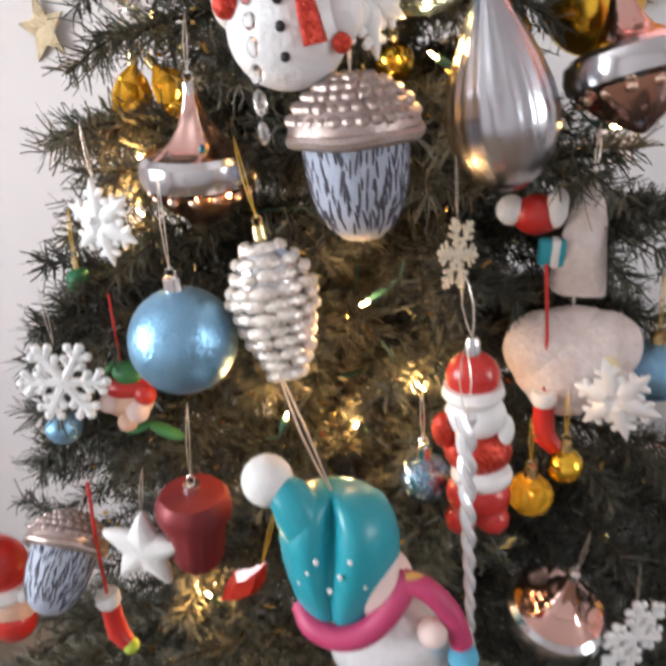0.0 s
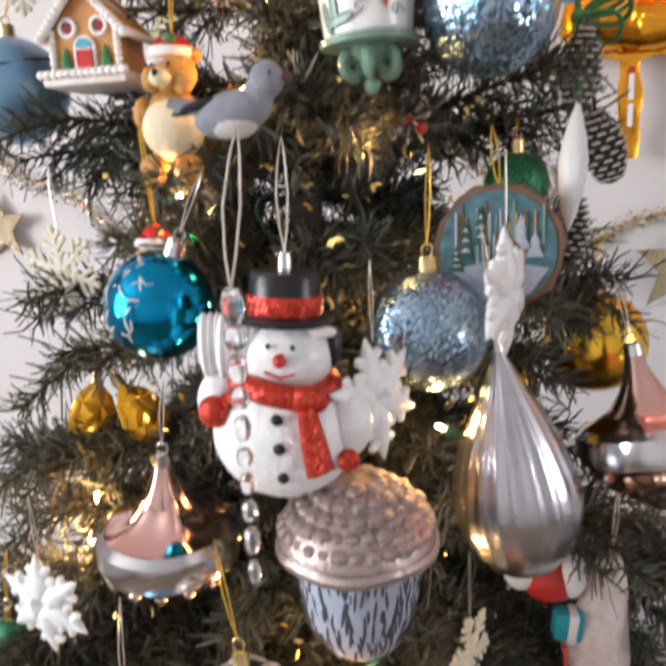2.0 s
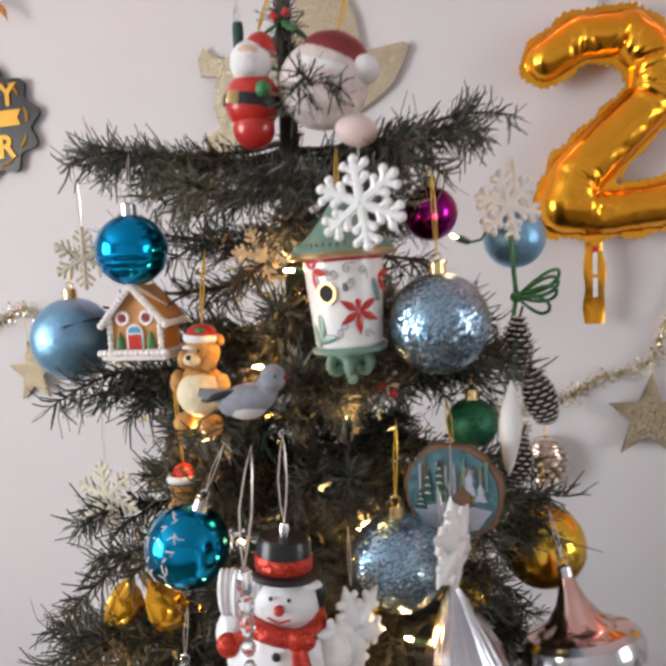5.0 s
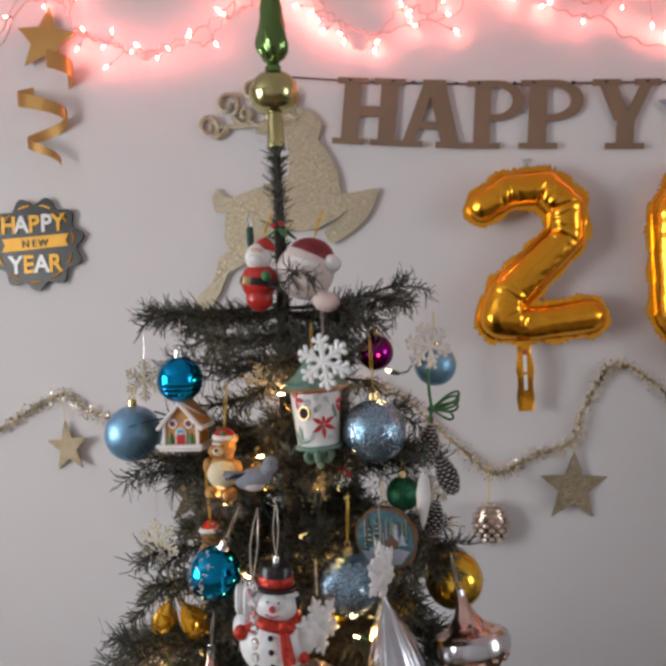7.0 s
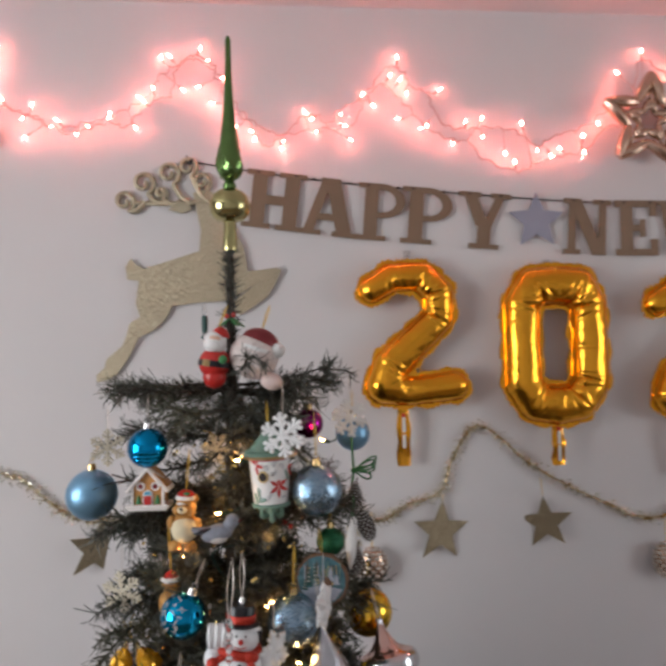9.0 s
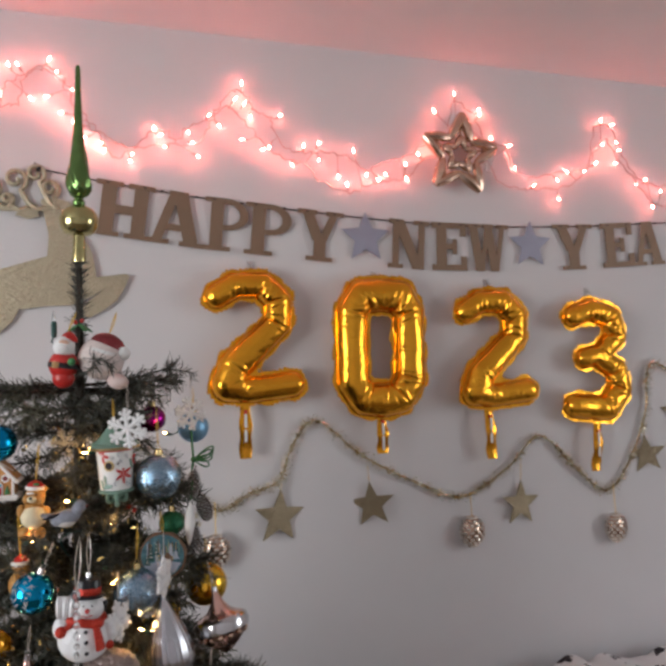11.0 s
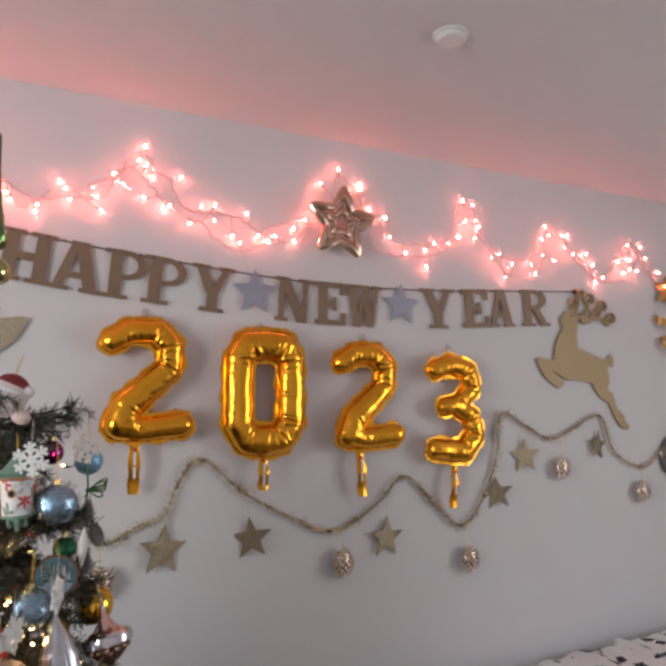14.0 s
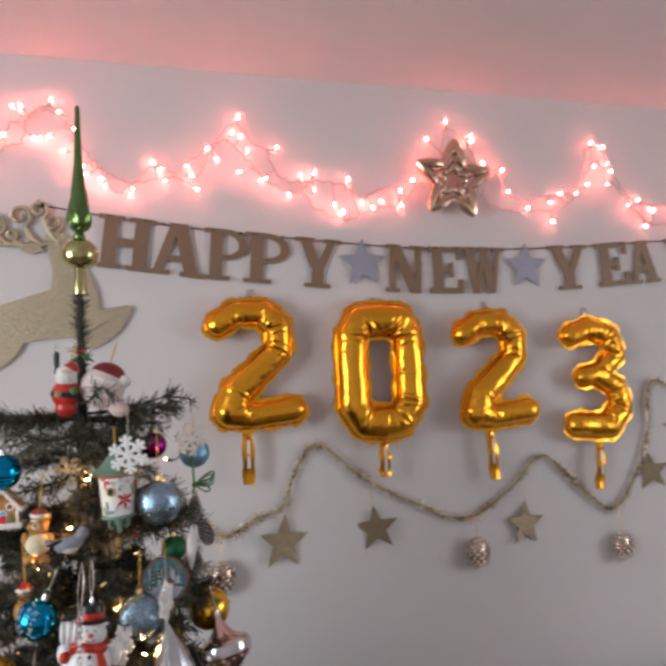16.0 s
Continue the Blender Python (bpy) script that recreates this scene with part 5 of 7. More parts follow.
bauble(0.575, -0.680, 1.421, 0.0315, BALL_GLIT, "ice-blue crackled foil ball with a gold cap", length=0.055, dx=-0.002)
bauble(0.544, -0.690, 1.270, 0.0310, BALL_GLIT, "ice-blue crackled foil ball on a gold thread", length=0.050, dx=0.002)
bauble(0.284, -0.600, 1.411, 0.0330, BALL_MATT, "satin pale blue ball at the tree's edge", length=0.03, dx=0.012)
t = bauble(0.367, -0.660, 1.477, 0.0246, BALL_SHINE, "mirror-bright deep blue glass ball", CAPSILVER, SILVER_WIRE, 0.03)
g = Geo()
for zz in (-0.0035, -0.0085, -0.0130):
    q = math.sqrt(0.0246 ** 2 - zz ** 2)
    g.lathe([(q - 0.0006, zz - 0.0016), (q + 0.0007, zz - 0.0003), (q + 0.0003, zz + 0.0012), (q - 0.0008, zz + 0.0018)], 48)
part("ridge", g, BALL_SHINE, t, "raised glass rings round the lower half")
bauble(0.410, -0.790, 1.083, 0.0310, BALL_MATT, "satin pale blue ball with a pale cap", CAPSILVER, SILVER_WIRE, 0.05)
t = bauble(0.417, -0.722, 1.292, 0.0262, BALL_TEAL, "glossy teal ball painted with white frost", CAPSILVER, SILVER_WIRE, 0.03, tilt=(0, 22, 0))
g = Geo()
fr = random.Random(2)
for k in range(90):
    a, e = radians(fr.uniform(165, 270)), radians(fr.uniform(-45, 55))
    d = Vector((math.cos(e) * math.cos(a), math.cos(e) * math.sin(a), math.sin(e)))
    g.ball(fr.uniform(0.0010, 0.0030), Matrix.Translation(d * 0.0256) @ d.to_track_quat("Z", "Y").to_matrix().to_4x4() @ Matrix.Rotation(fr.uniform(0, 3), 4, "Z"), 7, 5, (1.5, 0.35, 0.28))
part("frost_painting", g, SNOWY, t, "white painted frost")
bauble(0.649, -0.582, 1.236, 0.0325, BALL_GOLD, "large mirror-bright gold ball", length=0.03)
bauble(0.571, -0.580, 1.495, 0.0205, BALL_PURPLE, "small purple mirror ball deep in the branches", length=0.03)
bauble(0.597, -0.600, 1.338, 0.0190, BALL_GREEN, "dark green frosted ball", length=0.03)
bauble(0.638, -0.530, 1.475, 0.0250, BALL_MATT, "pale blue ball half hidden by a snowflake", length=0.03)
bauble(0.692, -0.660, 1.001, 0.0220, BALL_MATT, "pale blue ball low on the tree", length=0.04)
t = thing("drum_ornament", at(0.392, -0.788, 0.950) @ Matrix.Rotation(radians(5), 4, "Y"), "dark red satin drum ornament with a silver cap", "ornament")
part("drum_top", Geo().lathe([(0.0195, 0.004), (0.0235, 0.007), (0.0245, 0.013), (0.0240, 0.020), (0.0205, 0.025), (0.0060, 0.027), (0.0005, 0.027)], 36, flute=lambda a, q: 1 + 0.012 * math.sin(9 * a)), MAROON, t)
part("drum_body", Geo().lathe([(0.0005, -0.033), (0.0120, -0.032), (0.0165, -0.026), (0.0180, -0.012), (0.0190, 0.0036)], 36, flute=lambda a, q: 1 + 0.03 * math.sin(12 * a)), MAROON, t)
cap_on(t, 0.026, CAPSILVER, SILVER_WIRE, 0.05)
bauble(0.540, -0.760, 0.975, 0.0160, BALL_GLIT, "small ice-blue ball with a crackled finish", CAPSILVER, SILVER_WIRE, 0.03)
bauble(0.300, -0.770, 1.010, 0.0120, BALL_MATT, "small sky-blue ball between branches", CAPSILVER, SILVER_WIRE, 0.03)
bauble(0.292, -0.700, 1.090, 0.0100, BALL_GREEN, "small green ball at the branch tips", length=0.03)
bauble(0.628, -0.720, 0.960, 0.0120, BALL_GOLD, "small gold ball low on the tree", length=0.03)
bauble(0.590, -0.640, 1.225, 0.0160, BALL_GOLD, "small gold ball behind a silver drop", length=0.03)
bauble(0.456, -0.600, 1.405, 0.0120, BALL_GOLD, "small gold ball deep in the branches", length=0.03)
bauble(0.520, -0.640, 1.215, 0.0130, BALL_GOLD, "small gold ball in shade", length=0.03)
bauble(0.606, -0.725, 0.940, 0.0150, AMBER, "small amber ball low on the tree", length=0.03)

# amber pair
for x, z, tilt in ((0.329, 1.207, 14), (0.363, 1.207, -32)):
    t = thing("amber_drop", at(x, -0.640, z) @ Matrix.Rotation(radians(tilt), 4, "Y"), "fluted amber-gold glass drop ornament", "ornament", "amber drops")
    part("glass_drop", Geo().lathe([(0.0005, -0.022), (0.008, -0.018), (0.014, -0.008), (0.0145, 0.002), (0.010, 0.014), (0.0035, 0.021), (0.003, 0.025)], 20, flute=lambda a, q: 1 + 0.08 * math.sin(5 * a)), AMBER, t)
    cap_on(t, 0.024, CAPGOLD, GOLD_WIRE, 0.03, r=0.0035)


# --- snowflakes
def snowflake(x, y, z, r, turn, material, label, lean=0.0, spin=0.0, style=0, hang=0.035):
    t = thing("snowflake", at(x, y, z) @ Euler((radians(lean), 0, radians(turn))).to_matrix().to_4x4() @ Matrix.Diagonal((1, 0.6 if style == 1 else 0.8, 1, 1)), label, "snowflake", "snowflake ornaments")
    w = r * (0.072 if style == 1 else 0.102)
    g, d, s = Geo(), Vector((0, 0, 1)), Vector((-1, 0, 0))
    if style == 2:
        # broad leaf-like arms with stubby lobes
        g.lathe([(0.0004, 0.0), (w * 2.3, r * 0.20), (w * 2.5, r * 0.42), (w * 1.6, r * 0.60), (w * 1.5, r * 0.74), (w * 0.8, r * 0.92), (0.0004, r * 1.06)], 10)
        for u, q in ((0.40, 0.30), (0.64, 0.22)):
            for sg in (-1, 1):
                e = d * r * (u + 0.10) + s * sg * r * q
                g.tube([d * r * u, e], [w * 1.5, w * 0.8], 7)
                g.ball(w * 0.85, Matrix.Translation(e), 8, 6)
    else:
        g.tube([d * r * 0.02, d * r * 0.5, d * r * 0.92], [w * 1.25, w * 1.05, w], 7)
        g.ball(w * 1.22, Matrix.Translation(d * r * 0.95), 9, 7)
        for u, l in ((0.40, 0.26), (0.66, 0.30)) if style == 0 else ((0.48, 0.34), (0.72, 0.22), (0.28, 0.16)):
            for sg in (-1, 1):
                e = d * r * u + (d * 0.62 + s * sg * 0.78) * r * l
                g.tube([d * r * u, e], [w * 0.95, w * 0.85], 6)
                g.ball(w * (1.08 if style == 0 else 0.9), Matrix.Translation(e), 8, 6)
    o = [(r * 0.2 * math.cos(radians(30 + 60 * k)), r * 0.2 * math.sin(radians(30 + 60 * k))) for k in range(7)]
    hub = Geo().tube([(px, 0, pz) for px, pz in o], w * 0.8, 6)
    part("flake_hub", hub, material, t)
    arm = part("flake_arm", g, material, t, at=Matrix.Rotation(radians(-spin), 4, "Y"))
    for k in range(1, 6):
        repeat("flake_arm", arm, Matrix.Rotation(radians(-spin - 60 * k), 4, "Y"), t)
    part("hanger", Geo().tube(loop(r * 0.97, hang, 0, 0.0), 0.0003, 5), SILVER_WIRE, t)


snowflake(0.534, -0.725, 1.494, 0.0255, -8, WHITE, "white resin snowflake leaning over the birdhouse roof", spin=8)
snowflake(0.631, -0.556, 1.499, 0.0270, 20, WHITE, "white resin snowflake at the tree's edge", spin=14)
snowflake(0.579, -0.716, 1.293, 0.0280, 66, WHITE, "white resin snowflake turned edge-on", spin=4, style=2)
snowflake(0.520, -0.738, 1.249, 0.0285, 54, WHITE, "white resin snowflake turned half away", spin=10, style=2)
snowflake(0.346, -0.742, 1.141, 0.0265, -14, WHITE, "white resin snowflake near branch tips", spin=5, style=2)
snowflake(0.333, -0.800, 1.060, 0.0265, 12, WHITE, "white resin snowflake with ball tips", spin=26)
snowflake(0.657, -0.714, 1.007, 0.0270, -24, WHITE, "white resin snowflake against the pale figure", spin=18, style=2)
snowflake(0.673, -0.750, 0.846, 0.0290, 38, WHITE, "white resin snowflake low on the tree", spin=0)
snowflake(0.336, -0.664, 1.303, 0.0255, -10, CREAM, "cream glittered snowflake with thin arms", spin=10, style=1)
snowflake(0.309, -0.620, 1.474, 0.0235, 15, CREAM, "cream glittered snowflake behind a ball", spin=0, style=1)
snowflake(0.448, -0.620, 1.469, 0.0220, 30, CREAM, "cream glittered snowflake deep in the branches", spin=20, style=1)
snowflake(0.562, -0.722, 1.108, 0.0230, 62, CREAM, "cream snowflake turned edge-on", spin=12, style=1)
snowflake(0.628, -0.560, 1.330, 0.0200, 10, CREAM, "pale snowflake behind the pine cones", spin=0, style=1)

# --- snowman
SM = at(0.480, -0.748, 1.2405) @ Matrix.Rotation(radians(4), 4, "Y") @ Matrix.Scale(0.86, 4)
P = []
P.append((Geo().ball(0.0375, at(0, 0, -0.002), 36, 22, (1, 0.76, 0.94)), SNOW_GLAZE))
P.append((Geo().ball(0.0230, at(0.001, 0, 0.039), 28, 18, (1.05, 0.85, 0.88)), SNOW_GLAZE))
P.append((Geo().ball(0.0135, at(-0.031, -0.004, 0.014), 18, 12, (1, 0.95, 1.25)), SNOW_GLAZE))
P.append((Geo().ball(0.0125, at(0.034, -0.004, 0.006), 18, 12, (1, 0.95, 1.4)), SNOW_GLAZE))
g = Geo()
for k in range(9):
    g.ball(0.0062, at(-0.038 + 0.0030 * k, -0.010 + 0.001 * (k % 3), 0.044) @ Matrix.Rotation(radians(-3 + k), 4, "Y"), 8, 8, (0.6, 0.9, 2.7))
P.append((g, SNOW_GLAZE))
P.append((Geo().ball(0.0055, at(0.019, -0.006, 0.053), 10, 8, (1.5, 0.9, 0.6)), SNOW_GLAZE))
P.append((Geo().lathe([(0.001, 0.0560), (0.0240, 0.0560), (0.0252, 0.0578), (0.0240, 0.0596), (0.0186, 0.0602), (0.0176, 0.0790), (0.0160, 0.0815), (0.001, 0.0820)], 36, Matrix.Diagonal((1, 0.85, 1, 1))), BLACK))
P.append((Geo().lathe([(0.0186, 0.0604), (0.0194, 0.0614), (0.0190, 0.0694), (0.0184, 0.0702)], 36, Matrix.Diagonal((1, 0.85, 1, 1))), RED_GLIT))
P.append((Geo().ball(0.007, at(0.025, 0.000, 0.044), 12, 8, (0.6, 0.8, 1.4)), BLACK))
neck = [(0.0235 * math.cos(a), 0.0205 * math.sin(a), 0.0235 + 0.002 * math.sin(2 * a)) for a in np.linspace(0, 2 * math.pi, 25)]
P.append((Geo().tube(neck, 0.0064, 10), RED_GLIT))
P.append((Geo().ball(0.0085, at(0.015, -0.020, 0.022), 12, 8, (1.3, 0.7, 0.9)), RED_GLIT))
P.append((Geo().tube([(0.016, -0.024, 0.018), (0.020, -0.0295, 0.006), (0.024, -0.030, -0.010)], [0.0055, 0.0070, 0.0080], 10, flat=0.6), RED_GLIT))
P.append((Geo().ball(0.0085, at(-0.032, -0.017, 0.012), 12, 8, (0.95, 0.7, 1.0)), RED_GLIT))
P.append((Geo().tube([(-0.018, -0.018, 0.022), (-0.026, -0.019, 0.018)], 0.0042, 8), RED_GLIT))
P.append((Geo().ball(0.006, at(0.0355, -0.014, -0.010), 10, 8), RED_GLIT))
for x, y, z in ((0.002, -0.0272, 0.0135), (0.0035, -0.0288, -0.0005), (0.0050, -0.0262, -0.0165)):
    P.append((Geo().ball(0.0030, at(x, y, z), 12, 8, (1, 0.6, 1)), BLACK))
P.append((Geo().ball(0.0036, at(0.002, -0.0210, 0.0410), 12, 8), RED))
for x in (-0.004, 0.008):
    P.append((Geo().ball(0.0014, at(x, -0.0192, 0.0475), 8, 6), BLACK))
P.append((Geo().tube([(-0.006, -0.0190, 0.0345), (0.002, -0.0200, 0.0320), (0.009, -0.0190, 0.0345)], 0.0007, 5), RED))
P.append((Geo().lathe([(0.0036, 0.0810), (0.0036, 0.0880), (0.0028, 0.0905)], 14), CAPSILVER))
P.append((Geo().tube(loop(0.0905, 0.055, -0.004, 0.03, 0.003), 0.0006, 5), SILVER_WIRE))
figure("snowman_ornament", SM, P, "white glazed snowman ornament with black hat and red scarf", "figurine")

# --- faceted bead icicle in front of the snowman
t = thing("bead_icicle", at(0.473, -0.788, 1.251) @ Matrix.Diagonal((0.85, 0.85, 1, 1)), "clear faceted bead icicle on a pale loop", "ornament")
part("hanger", Geo().tube(loop(0.058, 0.060, 0.004, 0.05, 0.004), 0.0007, 5), SILVER_WIRE, t)
for k, (zz, r, s) in enumerate(((0.052, 0.0058, 1.4), (0.040, 0.0056, 1.0), (0.028, 0.0050, 1.3), (0.016, 0.0048, 1.0), (0.004, 0.0044, 1.3), (-0.008, 0.0042, 1.0), (-0.019, 0.0038, 1.3), (-0.031, 0.0042, 1.1), (-0.044, 0.0042, 1.5), (-0.058, 0.0034, 1.7))):
    part("bead", Geo().ball(r, at(0, 0, zz), 8, 5, (1, 1, s)), CLEAR, t, smooth=0)

# --- acorns
def acorn(x, y, z, s, tilt=0, lean=0):
    t = thing("acorn_ornament", at(x, y, z) @ Matrix.Rotation(radians(lean), 4, "X") @ Matrix.Rotation(radians(tilt), 4, "Y") @ Matrix.Scale(s, 4), "frosted grey acorn with a glittered pewter cap", "ornament", "acorn ornaments")
    prof = [(0.0005, -0.067), (0.004, -0.0665), (0.012, -0.064), (0.020, -0.057), (0.0258, -0.046), (0.0290, -0.032), (0.0305, -0.018), (0.0310, -0.008)]
    part("nut", Geo().lathe(prof, 40, flute=lambda a, q: 1 + 0.012 * math.sin(19 * a + 40 * q)), FROST, t)
    gr = random.Random(3)
    g = Geo()
    for k in range(400):
        zz, a = gr.uniform(-0.056, -0.008), gr.uniform(0, 2 * math.pi)
        i = max(j for j in range(len(prof)) if prof[j][1] <= zz)
        j = min(i + 1, len(prof) - 1)
        u = 0 if i == j else (zz - prof[i][1]) / (prof[j][1] - prof[i][1])
        r = prof[i][0] + (prof[j][0] - prof[i][0]) * u
        slope = math.atan2(prof[j][0] - prof[i][0], prof[j][1] - prof[i][1] + 1e-6)
        m = Matrix.Rotation(a, 4, "Z") @ at(r * 0.992, 0, zz) @ Matrix.Rotation(slope, 4, "Y") @ Matrix.Rotation(radians(gr.uniform(-14, 14)), 4, "X")
        g.ball(0.0046, m, 6, 6, (0.15, 0.19, gr.uniform(0.7, 1.7)))
    part("groove", g, FROST_DARK, t, "dark scored grooves")
    c = Geo().lathe([(0.0300, -0.010), (0.0350, -0.006), (0.0385, 0.000), (0.0375, 0.006), (0.0330, 0.012), (0.0250, 0.020), (0.0150, 0.026), (0.0050, 0.0285), (0.0005, 0.029)], 40)
    for row, (r, zz) in enumerate(((0.0355, 0.007), (0.0315, 0.0135), (0.0260, 0.0190), (0.0190, 0.0235), (0.0110, 0.0270))):
        n = max(8, int(r * 2 * math.pi / 0.0072))
        for k in range(n):
            a = 2 * math.pi * (k + 0.5 * (row % 2)) / n
            c.ball(gr.uniform(0.0036, 0.0058), at(0.968 * r * math.cos(a), 0.968 * r * math.sin(a), zz - 0.0006), 8, 5, (1, 1, 0.72))
    c.tube([(0.0365 * math.cos(a), 0.0365 * math.sin(a), -0.0040 + 0.0006 * math.sin(5 * a)) for a in np.linspace(0, 2 * math.pi, 41)], 0.0040, 8)
    part("acorn_cap", c, PEWTER, t, "glittered pewter cap")
    part("hanger", Geo().tube(loop(0.029, 0.045, 0, 0.03), 0.0006, 5), SILVER_WIRE, t)


acorn(0.510, -0.745, 1.188, 0.94)
acorn(0.293, -0.790, 0.929, 0.72, 4, -50)

# --- silver drop
t = thing("silver_drop", at(0.585, -0.694, 1.201) @ Matrix.Rotation(radians(-7), 4, "Y") @ Matrix.Diagonal((0.9, 0.9, 1, 1)), "fluted silver glass drop ornament", "ornament")
part("glass_drop", Geo().lathe([(0.0004, -0.063), (0.010, -0.0615), (0.021, -0.055), (0.030, -0.044), (0.0355, -0.030), (0.0365, -0.018), (0.0335, -0.004), (0.0275, 0.012), (0.0205, 0.026), (0.0140, 0.038), (0.0085, 0.048), (0.0045, 0.056), (0.0030, 0.062)], 132,
     flute=lambda a, q: 1 + 0.012 * (1 if q > -0.02 else max(0, 1 + (q + 0.02) / 0.035)) * math.sin(22 * a + 6 * q)), SATIN, t)
cap_on(t, 0.061, CAPSILVER, SILVER_WIRE, 0.05, r=0.0036)


# --- spinning-top shapes
def top_shape(x, y, z, s, tilt):
    t = thing("top_ornament", at(x, y, z) @ Euler((radians(tilt[0]), radians(tilt[1]), 0)).to_matrix().to_4x4() @ Matrix.Scale(s, 4), "rose and silver glass spinning-top ornament", "ornament", "spinning-top ornaments")
    part("rose_dome", Geo().lathe([(0.0042, 0.041), (0.0056, 0.034), (0.0095, 0.024), (0.0155, 0.0155), (0.0230, 0.0110), (0.0310, 0.0090)], 32, flute=lambda a, q: 1 + (0.10 * math.sin(5 * a) if 0.010 < q < 0.04 else 0)), ROSE, t)
    part("silver_band", Geo().lathe([(0.0310, 0.0089), (0.0350, 0.0055), (0.0364, -0.0010), (0.0350, -0.0080), (0.0310, -0.0105)], 36), SILVER, t)
    part("rose_base", Geo().lathe([(0.0310, -0.0104), (0.0285, -0.014), (0.0200, -0.024), (0.0100, -0.031), (0.0030, -0.036), (0.0005, -0.037)], 32, flute=lambda a, q: 1 + 0.07 * math.sin(8 * a)), ROSE, t)
    g = Geo()
    for k in range(14):
        a = 2 * math.pi * k / 14
        g.ball(0.0034, at(0.0290 * math.cos(a), 0.0290 * math.sin(a), -0.0135), 8, 6)
    part("bead_trim", g, CHAMP, t)
    cap_on(t, 0.040, CAPSILVER, SILVER_WIRE, 0.03, r=0.0042)


top_shape(0.408, -0.722, 1.169, 1.04, (4, 4))
top_shape(0.662, -0.662, 1.202, 1.10, (-12, -11))
top_shape(0.622, -0.750, 0.862, 0.95, (10, 14))

# --- silver glass pine cone
CONE_SILVER = glitter("cone_silver", (0.70, 0.62, 0.56), (0.90, 0.86, 0.81), 500, 0.4, 0.30, 0.5)
t = thing("glass_pine_cone", at(0.4630, -0.778, 1.100) @ Euler((radians(-8), radians(-7), 0)).to_matrix().to_4x4(), "silver-white glass pine cone on a gold thread", "ornament")
g = Geo().lathe([(0.0005, -0.045), (0.008, -0.040), (0.013, -0.026), (0.0175, -0.010), (0.020, 0.008), (0.018, 0.024), (0.011, 0.034), (0.003, 0.037)], 24)
part("cone_core", g, SILVER, t)
scale_piece = None
gcr = random.Random(31)
for row in range(11):
    zz = -0.040 + row * 0.0072
    r = (0.0095, 0.0130, 0.0155, 0.0180, 0.0200, 0.0222, 0.0232, 0.0225, 0.0200, 0.0160, 0.0100)[row]
    n = max(6, int(2 * math.pi * r / 0.0125))
    for k in range(n):
        a = 2 * math.pi * (k + 0.5 * (row % 2)) / n
        m = Matrix.Rotation(a + gcr.uniform(-0.10, 0.10), 4, "Z") @ at(r * gcr.uniform(0.93, 1.05), 0, zz + gcr.uniform(-0.0009, 0.0009)) @ Matrix.Rotation(radians(28 + gcr.uniform(-16, 16)), 4, "Y") @ Matrix.Rotation(radians(gcr.uniform(-12, 12)), 4, "X") @ Matrix.Scale(gcr.uniform(0.86, 1.1), 4)
        if scale_piece is None:
            scale_piece = part("scale", Geo().ball(0.0074, None, 10, 7, (0.52, 1.05, 0.50)), CONE_SILVER, t, at=m)
        else:
            repeat("scale", scale_piece, m, t)
cap_on(t, 0.037, CAPGOLD, GOLD_WIRE, 0.045, dx=-0.006, r=0.004)

# --- birdhouse
t = thing("birdhouse_ornament", at(0.518, -0.686, 1.440) @ Matrix.Rotation(radians(-2), 4, "Y") @ Matrix.Diagonal((0.92, 0.92, 1, 1)), "white glazed lantern birdhouse with sage roof and red flowers", "ornament")
part("house_body", Geo().lathe([(0.0215, -0.030), (0.0228, -0.0285), (0.0250, -0.004), (0.0270, 0.022), (0.0272, 0.0265)], 40), GLAZE, t)
ro = part("roof", Geo().lathe([(0.0355, 0.0262), (0.0360, 0.0290), (0.0300, 0.0330), (0.0215, 0.0400), (0.0140, 0.0480), (0.0070, 0.0570), (0.0030, 0.0630), (0.0005, 0.0640)], 40), SAGE, t, "sage green glazed roof")
part("roof_rim", Geo().lathe([(0.0345, 0.0248), (0.0366, 0.0255), (0.0370, 0.0272), (0.0358, 0.0285)], 40), BRASS, ro, "brass-coloured rim")
g = Geo()
for k in range(44):
    a = 2 * math.pi * k / 44
    g.ball(0.0016, at(0.0315 * math.cos(a), 0.0315 * math.sin(a), 0.0325), 6, 5)
part("roof_beading", g, SAGE, ro)
part("red_line", Geo().lathe([(0.0273, 0.0225), (0.0277, 0.0232), (0.0275, 0.0246)], 40), RED, t)
part("base_plate", Geo().lathe([(0.0205, -0.0345), (0.0252, -0.0335), (0.0258, -0.0310), (0.0225, -0.0298)], 40), SAGE, t)
g = Geo().lathe([(0.0120, -0.0340), (0.0125, -0.0365), (0.0085, -0.0400), (0.0055, -0.0450), (0.0005, -0.0490)], 20)
for k in range(6):
    a = -math.pi / 2 + k * math.pi / 3
    c, q = math.cos(a), math.sin(a)
    curl = [(0.0105 * c + (0.0048 * math.cos(v)) * c, 0.0105 * q + (0.0048 * math.cos(v)) * q, -0.0415 + 0.0052 * math.sin(v)) for v in np.linspace(1.6, -3.6, 12)]
    g.tube(curl, [0.0034 - 0.0001 * i for i in range(12)], 8)
g.ball(0.0042, at(0, 0, -0.0505), 10, 8, (1, 1, 1.2))
part("scroll_foot", g, SAGE, t)


